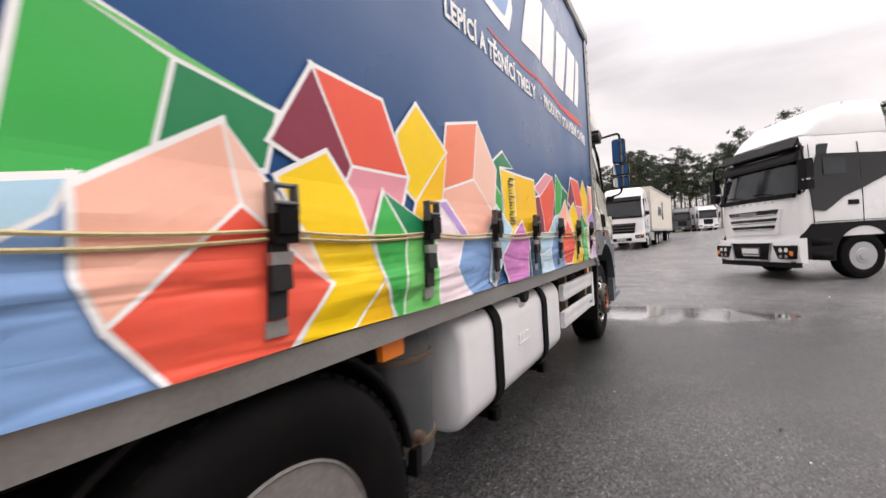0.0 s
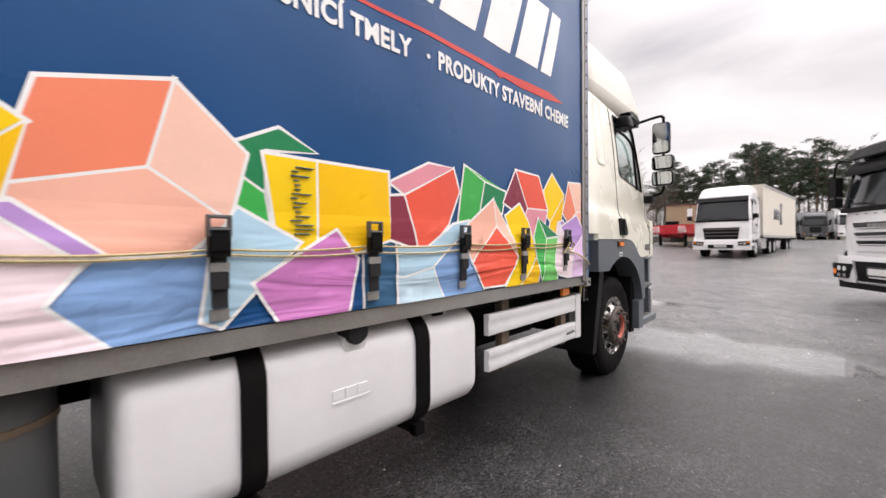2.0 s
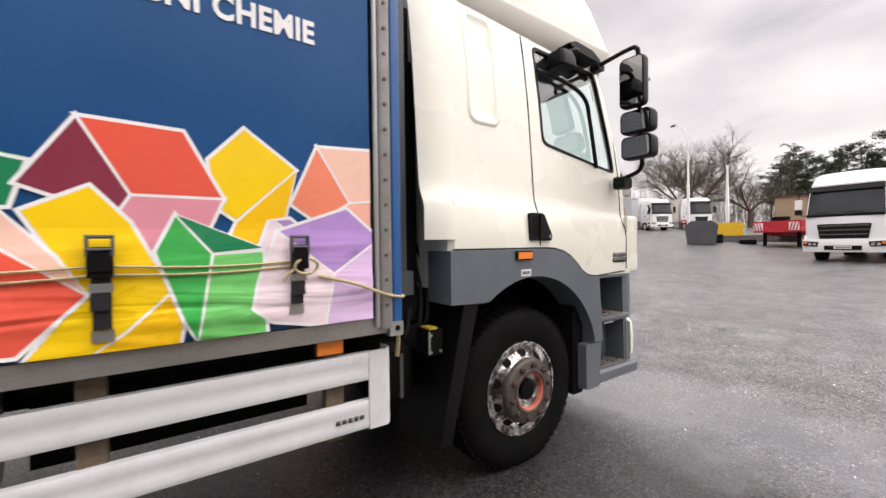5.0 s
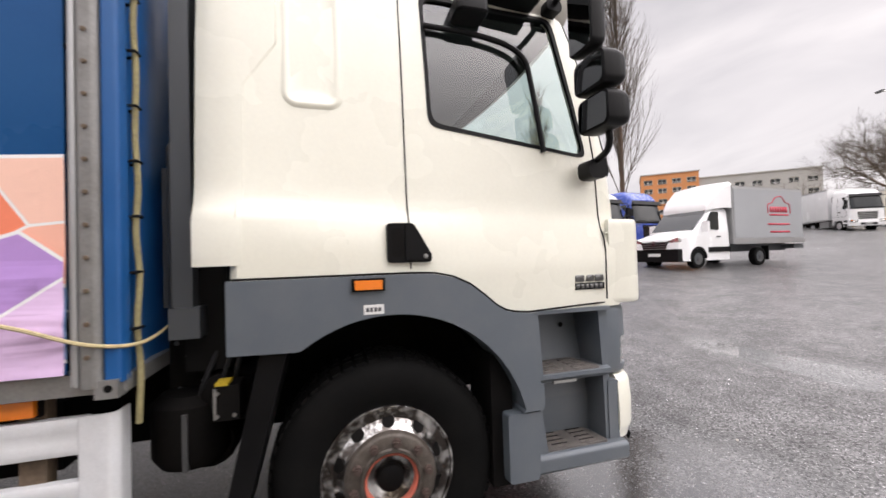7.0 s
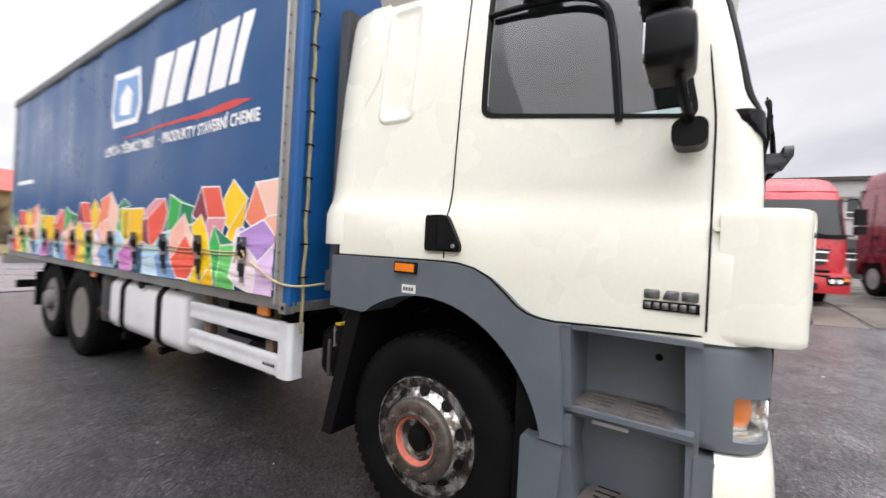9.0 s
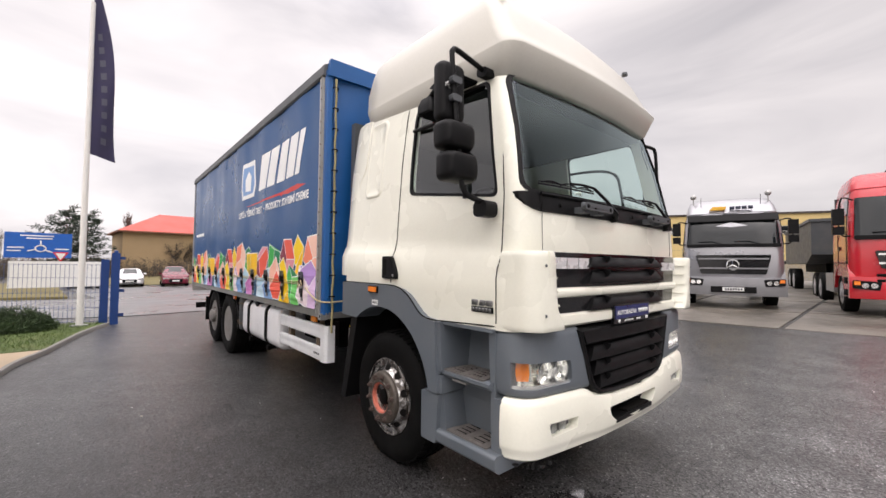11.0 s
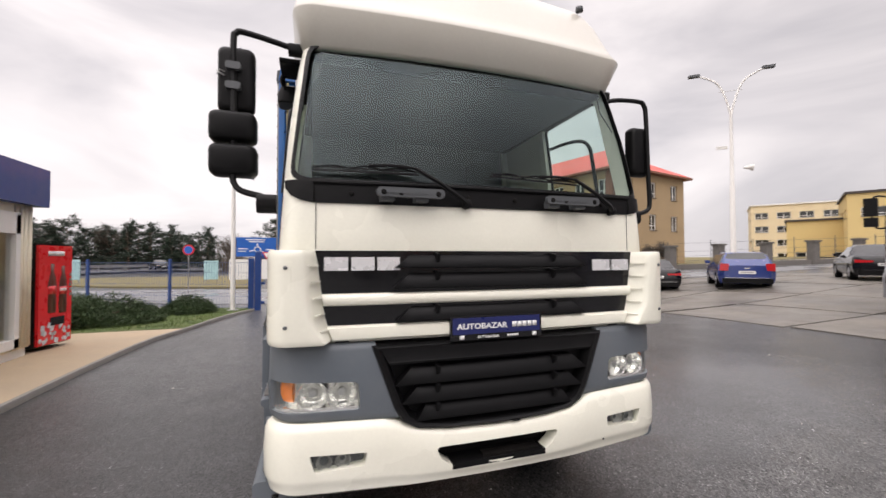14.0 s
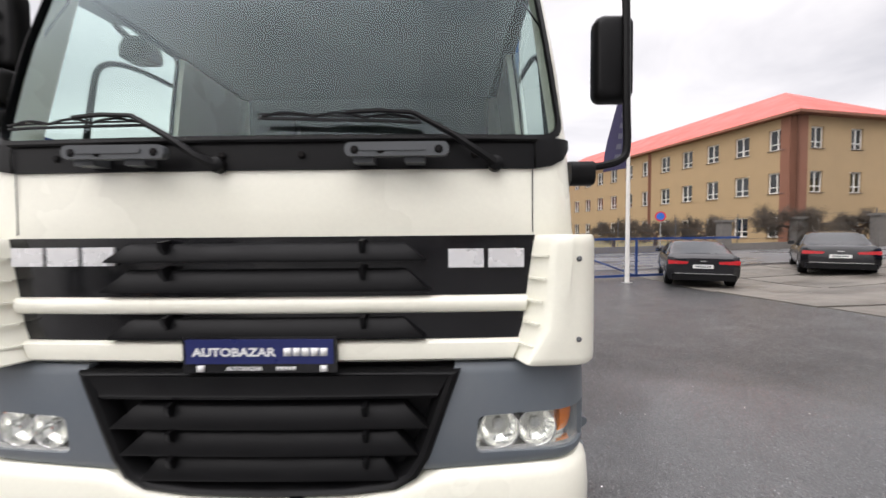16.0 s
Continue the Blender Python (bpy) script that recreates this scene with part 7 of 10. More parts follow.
    for s in (1, -1):
        box(bm, 0.34 * s, 0.44 * s, -6.6, -0.3, 0.75, 1.0)
    box(bm, -0.9, 0.9, -2.0, -0.2, 0.5, 0.98)
    part("chassis", bm, CHASSIS, t)
    part("cab_rear_wall", box(bmesh.new(), -1.18, 1.18, -2.2, -2.12, 1.0, cab_top, 0.02), DARK_GREY, t)
    if box_len:
        z0 = 1.12
        bx = part("cargo_body", box(bmesh.new(), -1.275, 1.275, -2.6 - box_len, -2.6, z0, z0 + box_h, 0.03), box_mat or WHITE, t)
        bm = bmesh.new()
        for s in (1, -1):
            box(bm, 1.27 * s, 1.295 * s, -2.62 - box_len, -2.58, z0 + box_h - 0.1, z0 + box_h + 0.03, 0.01)
            box(bm, 1.27 * s, 1.295 * s, -2.62 - box_len, -2.58, z0 - 0.08, z0 + 0.06, 0.01)
        part("body_rail", bm, ALU, bx)
        for yy in (-1.0 - box_len, 0.3 - box_len):
            for s in (1, -1):
                plain_wheel(t, (1.2 * s, yy, 0.5), s, name="trailer_wheel")
        bm = bmesh.new()
        box(bm, -0.5, 0.5, -2.5 - box_len, -5, 0.85, 1.12)
        part("trailer_frame", bm, CHASSIS, t)
    return t


def facing(fx, fy):
    return math.degrees(math.atan2(-fx, fy))


GREY_TARP = material("grey_tarpaulin", (0.32, 0.33, 0.34), 0.5, vary=0.08, scale=1.5)
RED_PRINT = material("red_print", (0.5, 0.03, 0.06), 0.5)
DARK_PRINT = material("dark_print", (0.03, 0.035, 0.06), 0.5)
CREAM_TARP = material("cream_tarpaulin", (0.62, 0.58, 0.50), 0.55, vary=0.06, scale=1.2, dirt=(0.3, 0.27, 0.22), dirt_amount=0.2)
STONE = material("pale_grey_panel", (0.24, 0.24, 0.25), 0.45, metal=0.3)

# white tractor by the hero, facing the way in
iveco = tractor("tractor_unit", "white tractor unit with black lower side skirts, facing the yard", on_yard(1.575, 12.42), facing(-0.866, -0.50), WHITE, 3.98, lower=PLASTIC, bumper=WHITE, grille=(1.06, 1.66, 0.86), bars=0, grille_mat=WHITE,
                fairing=0.78, lamps=0.66, rake=1.5)
for z0, z1, half in ((1.50, 1.63, 0.80), (1.335, 1.435, 0.76), (1.17, 1.27, 0.70)):
    blade = part("grille_slot", prism(bmesh.new(), soften([(-half, z1), (half, z1), (half * 0.90, z0), (-half * 0.90, z0)], 0.03), "y", 0.0, 0.030), GLOSS_BLACK, iveco, "dark grille slot")
    part("grille_blade", box(bmesh.new(), -half * 0.9, half * 0.9, 0.022, 0.040, z0 + 0.012, z0 + 0.030, 0.004), WHITE, blade)
bm = bmesh.new()
for i in range(5):
    box(bm, 0.29 - 0.115 * i, 0.385 - 0.115 * i, 0.03, 0.05, 1.525, 1.60, 0.004)
part("front_badge", bm, STEEL, iveco)
bm = bmesh.new()
for i in range(7):
    box(bm, 0.66 - 0.22 * i, 0.71 - 0.22 * i, 0.01, 0.022, 1.79, 1.815)
part("bonnet_letters", bm, STEEL, iveco)
for s in (1, -1):
    bm = bmesh.new()
    prism(bm, soften([(-2.10, 2.28), (-2.10, 2.72), (-0.52, 2.76), (-0.30, 2.05), (-0.34, 1.55), (-0.60, 1.50), (-1.0, 1.80), (-1.5, 2.00)], 0.05), "x", 1.10 * s, 1.262 * s)
    for v in bm.verts:
        v.co.x -= s * 0.07 * max(0, v.co.z - 1.9)
    part("window_surround", bm, GLOSS_BLACK, iveco, "gloss black window surround")
    bm = bmesh.new()
    prism(bm, [(-1.10, 2.30), (-0.62, 2.30), (-0.62, 2.66), (-1.10, 2.66)], "x", 1.12 * s, 1.270 * s)
    for v in bm.verts:
        v.co.x -= s * 0.07 * max(0, v.co.z - 1.9)
    part("door_glass", bm, CAR_GLASS, iveco)
    part("windscreen_pillar", tube(bmesh.new(), [(1.17 * s, -0.10, 1.90), (1.13 * s, -0.19, 2.45), (1.10 * s, -0.27, 2.92)], 0.055, 8), GLOSS_BLACK, iveco, "black windscreen pillar")
    lamp = part("fog_lamp_recess", prism(bmesh.new(), soften([(0.66 * s, 0.80), (1.23 * s, 0.80), (1.20 * s, 0.50), (0.80 * s, 0.50)], 0.03), "y", -0.10, 0.094), PLASTIC, iveco, "black lamp recess in the bumper")
    for x in (0.88, 1.03):
        part("lamp_bowl", lathe(bmesh.new(), [(-0.02, 0.0), (-0.01, 0.035), (0.012, 0.055)], "y", (x * s, 0.094, 0.70), 14), BULB, lamp)
        part("fog_lamp", lathe(bmesh.new(), [(-0.01, 0.0), (0.006, 0.03), (0.012, 0.042)], "y", (x * s, 0.094, 0.56), 14), STEEL, lamp)
    part("corner_indicator", box(bmesh.new(), 1.11 * s, 1.20 * s, 0.06, 0.102, 0.58, 0.68, 0.01), AMBER, lamp)
bm = bmesh.new()
prism(bm, [(-0.22, 2.68), (-0.06, 2.62), (-0.06, 2.70), (-0.26, 2.96), (-0.34, 2.96)], "x", -1.12, 1.12)
part("visor_band", bm, PLASTIC, iveco, "black sun visor band across the windscreen")
part("lower_slot", prism(bmesh.new(), soften([(-0.62, 0.86), (0.62, 0.86), (0.52, 0.46), (-0.52, 0.46)], 0.03), "y", 0.04, 0.098), PLASTIC, iveco)
part("slot_trim", tube(bmesh.new(), [(-0.64, 0.10, 0.87), (-0.54, 0.10, 0.45), (0.54, 0.10, 0.45), (0.64, 0.10, 0.87)], 0.022, 8), SILVER, iveco, "silver trim round the slot")
part("plate_carrier", box(bmesh.new(), -0.30, 0.30, 0.09, 0.112, 0.58, 0.76, 0.006), DARK_GREY, iveco)
part("plate_face", box(bmesh.new(), -0.26, 0.26, 0.11, 0.118, 0.61, 0.73, 0.003), PLATE_WHITE, iveco)
part("front_apron", box(bmesh.new(), -1.15, 1.15, -0.14, 0.02, 0.30, 0.44, 0.03), PLASTIC, iveco)
part("roof_marker", box(bmesh.new(), -0.9, 0.9, -0.34, -0.28, 3.16, 3.20, 0.01), PLASTIC, iveco)

logx = tractor("articulated_lorry", "white tractor with a pale curtain-sided semi-trailer", on_yard(-2.93, 26.0), facing(-0.09, -1.0), WHITE, 3.75, lower=WHITE, mirrors=WHITE, grille=(0.85, 1.55, 0.80), bars=4, bar_mat=DARK_GREY, fairing=0.6, box_mat=CREAM_TARP, box_len=11.0, lamps=0.72)
bm = bmesh.new()
for i, h in enumerate((0.62, 0.62, 0.62)):
    y0 = -5.6 - 0.62 * i
    box(bm, -1.285, -1.278, y0 - 0.42, y0, 2.1, 2.1 + h, 0.0)
prism(bm, [(-7.45, 1.85), (-7.75, 1.85), (-8.25, 3.15), (-7.95, 3.15)], "x", -1.285, -1.278)
prism(bm, [(-7.95, 1.85), (-8.25, 1.85), (-7.75, 3.15), (-7.45, 3.15)], "x", -1.2865, -1.2795)
part("brand_block", bm, DARK_PRINT, logx)
for (x, y, m, lab) in ((-2.6, 76.0, WHITE, "white lorry parked at the yard's far end"), (0.6, 73.0, DARK_GREY, "dark grey lorry parked at the yard's far end"), (3.9, 71.0, WHITE, "white lorry with a grey body at the far end")):
    tractor("parked_lorry", lab, on_yard(x, y), facing(0.1, -0.99), m, 3.6, box_mat=WHITE if m is WHITE else GREY_TARP, box_len=6.5, group="lorries at the far end", lamps=0.75)

tractor("parked_lorry", "white lorry with red lower cab and dark body", on_yard(-25.2, 45.2), facing(0.85, -0.52), WHITE, 3.5, lower=RED, bumper=RED, box_mat=DARK_GREY, box_len=6.0, group="lorries along the yard's edge", grille=(0.95, 1.5, 0.6))
tractor("parked_lorry", "white cab lorry with a white box body", on_yard(-21.0, 48.7), facing(0.85, -0.52), WHITE, 3.6, lower=WHITE, box_mat=WHITE, box_len=7.0, group="lorries along the yard's edge", grille=(0.9, 1.6, 0.7), bars=5, bar_mat=STEEL)
tractor("parked_lorry", "cream cab lorry with a red bumper and long pale body", on_yard(-19.0, 53.4), facing(0.75, -0.66), WHITE, 3.8, lower=RED_PRINT, bumper=RED_PRINT, box_mat=CREAM_TARP, box_len=8.0, group="lorries along the yard's edge", grille=(1.05, 1.55, 0.7))

red_mb = tractor("tractor_unit", "red tractor unit with dark grille and white plate", on_yard(-15.2, 15.9), facing(0.985, 0.17), RED, 3.45, bumper=RED, grille=(1.0, 1.6, 0.78), fairing=0.35, visor=True, lamps=0.7, group="tractor units in a row")
part("paper_sheet", box(bmesh.new(), 0.30, 0.62, 0.045, 0.052, 1.30, 1.48), PLATE_WHITE, red_mb)
tractor("tractor_unit", "white tractor unit with black grille in a row", on_yard(-16.2, 19.35), facing(0.985, 0.17), WHITE, 3.5, grille=(0.75, 1.65, 0.55), bars=3, fairing=0.4, lamps=0.72, group="tractor units in a row")
tractor("tractor_unit", "blue tractor unit with a high roof in a row", on_yard(-17.2, 22.8), facing(0.985, 0.17), BLUE, 3.75, fairing=0.6, group="tractor units in a row")
red_man = tractor("tractor_unit", "bright red tractor unit with a black grille band", on_yard(-13.3, 8.75), facing(0.975, 0.22), RED, 3.62, bumper=RED, grille=(1.15, 1.58, 0.82), bars=2, bar_mat=CHROME, fairing=0.5, visor=False, lamps=0.72, group="tractor units in a row")
bm = bmesh.new()
for k in range(3):
    front_panel(bm, -0.8, 0.8, 0.70 + 0.13 * k, 0.77 + 0.13 * k, 0.02, 0.075, 0.03)
part("bumper_slot", bm, PLASTIC, red_man)
bm = bmesh.new()
for k in range(4):
    tube(bm, [(-0.95 - 0.05 * k, -3.1 - 0.12 * k, 0.45), (-1.0 - 0.05 * k, -3.1 - 0.12 * k, 1.0), (-0.8, -3.1 - 0.12 * k, 1.2)], 0.05, 8)
part("corrugated_hose", bm, STEEL, red_man)

tractor("tractor_unit", "dark red tractor unit standing between its neighbours", on_yard(-14.5, 12.3), facing(0.98, 0.19), DARK_RED, 3.65, bumper=DARK_RED, grille=(1.0, 1.6, 0.78), bars=3, fairing=0.5, lamps=0.7, group="tractor units in a row")

# silver tractor
merc = tractor("tractor_unit", "silver tractor unit with a ribbed dark grille and beacon lamps", on_yard(-13.45, 5.05), facing(0.95, 0.31), SILVER, 3.45, lower=STONE, bumper=STONE, grille=(1.05, 1.62, 0.92), bars=2, bar_mat=STONE, fairing=0.55, visor=True, lamps=0.78, group="tractor units in a row", extra_axle=False)
bm = bmesh.new()
tube(bm, [(0.15 * math.cos(a), 0.065, 1.32 + 0.15 * math.sin(a)) for a in np.linspace(0, 2 * math.pi, 25)], 0.016, 6)
for a in (90, 210, 330):
    rod(bm, (0, 0.06, 1.32), (0.15 * math.cos(radians(a)), 0.06, 1.32 + 0.15 * math.sin(radians(a))), 0.022, 6, 0.008)
part("round_emblem", bm, CHROME, merc, "chrome round emblem")
for s in (1, -1):
    bm = rod(bmesh.new(), (0.95 * s, -0.62, 3.25), (0.95 * s, -0.62, 3.46), 0.015, 6)
    lathe(bm, [(-0.04, 0.03), (0.0, 0.085), (0.06, 0.08), (0.10, 0.03)], "y", (0.95 * s, -0.62, 3.50), 14)
    part("roof_lamp", bm, STEEL, merc)
    bm = tube(bmesh.new(), [(0.75 * s, -0.5, 3.15), (0.75 * s, -0.44, 3.45)], 0.008, 5)
    part("antenna", bm, PLASTIC, merc)
bm = bmesh.new()
for i in range(4):
    box(bm, -0.10 - 0.15 * i, 0.02 - 0.15 * i, -0.32, -0.25, 3.02, 3.11)
part("brand_block", bm, DARK_PRINT, merc)
bm = bmesh.new()
prism(bm, [(0.55, 3.01), (0.14, 3.01), (0.10, 3.12), (0.45, 3.12)], "y", -0.34, -0.26)
part("brand_block", bm, material("amber_print", (0.7, 0.38, 0.03), 0.5), merc)
# dark trailer beside it
tr = thing("dump_trailer", "dark grey tipping trailer standing between the tractor units", "trailer", on_yard(-18.5, 7.4), facing(0.97, 0.25))
part("trailer_body", prism(bmesh.new(), [(0, 1.5), (0, 2.7), (-7, 2.7), (-7, 1.2), (-1.0, 1.2)], "x", -1.2, 1.2, 0.04), RESERVOIR, tr)
part("trailer_rim", box(bmesh.new(), -1.26, 1.26, -7.05, 0.05, 2.66, 2.76, 0.02), DARK_GREY, tr)
for s in (1, -1):
    for yy in (-4.5, -5.8):
        plain_wheel(tr, (1.2 * s, yy, 0.5), s)
    part("landing_leg", box(bmesh.new(), 0.5 * s, 0.62 * s, -1.5, -1.38, 0.02, 1.3), CHASSIS, tr)
part("trailer_frame", box(bmesh.new(), -0.5, 0.5, -6.8, -0.4, 0.85, 1.2), CHASSIS, tr)

# box van
van = thing("box_van", "white delivery van with a grey tarpaulin box body", "van", on_yard(-11.15, 17.2), facing(0.09, -0.995))
rings = []
for y, zb, zt, w in ((0.06, 0.35, 0.86, 0.84), (0.0, 0.30, 1.08, 0.94), (-0.30, 0.28, 1.22, 0.98), (-0.75, 0.28, 1.36, 1.0), (-0.82, 0.28, 1.38, 1.0), (-1.40, 0.28, 1.95, 0.99), (-1.72, 0.28, 2.22, 0.97), (-2.55, 0.28, 2.27, 0.97), (-2.60, 0.28, 2.26, 0.97)):
    rings.append([(w * k, y, z) for k, z in ((1.0, zb), (1.0, min(zt, 1.15)), (0.97 if zt < 1.4 else 0.93, max(min(zt, 1.15), zt - 0.16)), (0.80, zt - 0.02), (0.4, zt), (-0.4, zt), (-0.80, zt - 0.02), (-0.97 if zt < 1.4 else -0.93, max(min(zt, 1.15), zt - 0.16)), (-1.0, min(zt, 1.15)), (-1.0, zb))])
wells = bmesh.new()
for s in (1, -1):
    lathe(wells, [(0.70, 0.405), (1.15, 0.405)], "x", (0, -0.92, 0.36), 24, s)
part("cab_body", bm_from(combine(plain(loft(bmesh.new(), rings)), plain(wells), "DIFFERENCE")), WHITE, van)
bm = bmesh.new()
prism(bm, [(-0.90, 1.42), (-0.86, 1.40), (-1.62, 2.15), (-1.66, 2.17)], "x", -0.86, 0.86)
for v in bm.verts:
    v.co.y += 0.03
part("windscreen", bm, CAR_GLASS, van)
bm = bmesh.new()
loft(bm, [[(w * k, y, z + dz) for k, dz in ((1, 0), (0.9, 0.12), (0, 0.16), (-0.9, 0.12), (-1, 0))] + [(-w, y, zl), (w, y, zl)] for y, z, zl, w in ((-1.55, 2.22, 2.1, 0.90), (-1.75, 2.5, 2.15, 0.97), (-2.3, 2.95, 2.2, 1.03), (-2.75, 3.08, 2.2, 1.05))])
part("roof_fairing", bm, WHITE, van)
for s in (1, -1):
    part("door_window", prism(bmesh.new(), soften([(-1.30, 1.42), (-2.05, 1.38), (-2.05, 2.05), (-1.72, 2.05)], 0.05), "x", 0.93 * s, 0.985 * s), CAR_GLASS, van)
    part("side_moulding", box(bmesh.new(), 0.97 * s, 1.015 * s, -2.6, -1.45, 0.58, 0.76, 0.02), PLASTIC, van)
    part("door_handle", box(bmesh.new(), 0.985 * s, 1.01 * s, -2.1, -1.9, 1.12, 1.16, 0.01), PLASTIC, van)
    bm = box(bmesh.new(), 1.0 * s, 1.22 * s, -1.25, -1.13, 1.32, 1.68, 0.05)
    part("door_mirror", bm, WHITE, van)
    part("headlamp", prism(bmesh.new(), soften([(0.55 * s, 1.02), (0.95 * s, 1.14), (0.96 * s, 0.96), (0.60 * s, 0.90)], 0.03), "y", -0.25, 0.03), LENS, van)
    part("wheel_arch", prism(bmesh.new(), arch(-0.92, 0.36, 0.43, 0, 180, 14) + arch(-0.92, 0.36, 0.36, 180, 0, 14), "x", 0.9 * s, 1.012 * s), PLASTIC, van)
    plain_wheel(van, (0.985 * s, -0.92, 0.35), s, 0.35, 0.23, RESERVOIR)
    plain_wheel(van, (0.985 * s, -4.35, 0.35), s, 0.35, 0.23, RESERVOIR)
    part("mud_flap", box(bmesh.new(), 0.75 * s, 1.0 * s, -4.88, -4.84, 0.2, 0.75), PLASTIC, van)
bm = box(bmesh.new(), -0.96, 0.96, -0.4, 0.075, 0.26, 0.72, 0.09, 3)
part("bumper", bm, PLASTIC, van, "black plastic bumper")
vg = part("grille", prism(bmesh.new(), soften([(-0.58, 1.0), (0.58, 1.0), (0.46, 0.66), (-0.46, 0.66)], 0.05), "y", -0.2, 0.075), GLOSS_BLACK, van)
for z in (0.74, 0.82, 0.90, 0.97):
    part("grille_bar", box(bmesh.new(), -0.52, 0.52, 0.07, 0.09, z - 0.008, z + 0.008), STEEL, vg)
part("emblem", prism(bmesh.new(), [(0, 1.06), (0.07, 0.95), (0, 0.84), (-0.07, 0.95)], "y", 0.07, 0.10, 0.008), CHROME, van)
part("number_plate", box(bmesh.new(), -0.26, 0.26, 0.07, 0.085, 0.46, 0.57), PLATE_WHITE, van)
bx = part("box_frame", box(bmesh.new(), -1.08, 1.08, -7.0, -2.72, 0.86, 3.02, 0.02), ALU, van, "aluminium box frame")
for s in (1, -1):
    part("side_tarpaulin", box(bmesh.new(), 1.07 * s, 1.10 * s, -6.95, -2.78, 1.06, 2.92, 0.008), GREY_TARP, bx, "grey tarpaulin with red print")
    part("floor_rail", box(bmesh.new(), 1.05 * s, 1.115 * s, -7.02, -2.7, 0.84, 1.05, 0.01), ALU, bx)
    bm = bmesh.new()
    for k in range(7):
        box(bm, 1.10 * s, 1.105 * s, -5.0 - 0.16 * k, -4.87 - 0.16 * k, 2.05, 2.28)
    for z, y0, y1 in ((1.92, -6.05, -4.85), (1.55, -6.1, -4.7), (1.25, -6.1, -4.85)):
        box(bm, 1.10 * s, 1.105 * s, y0, y1, z, z + 0.07)
    part("print_bar", bm, RED_PRINT, bx)
    bm = tube(bmesh.new(), curve_points([(1.104 * s, -4.75, 2.02), (1.104 * s, -4.75, 2.35), (1.104 * s, -5.0, 2.42), (1.104 * s, -5.2, 2.62), (1.104 * s, -5.6, 2.68), (1.104 * s, -5.85, 2.45), (1.104 * s, -6.1, 2.38), (1.104 * s, -6.15, 2.02)], 5), 0.02, 6)
    part("cloud_outline", bm, RED_PRINT, bx)
bm = bmesh.new()
box(bm, -0.5, 0.5, -6.9, -2.5, 0.55, 0.86)
box(bm, -0.95, 0.95, -7.25, -6.6, 0.62, 0.80)
part("van_chassis", bm, DARK_GREY, van)


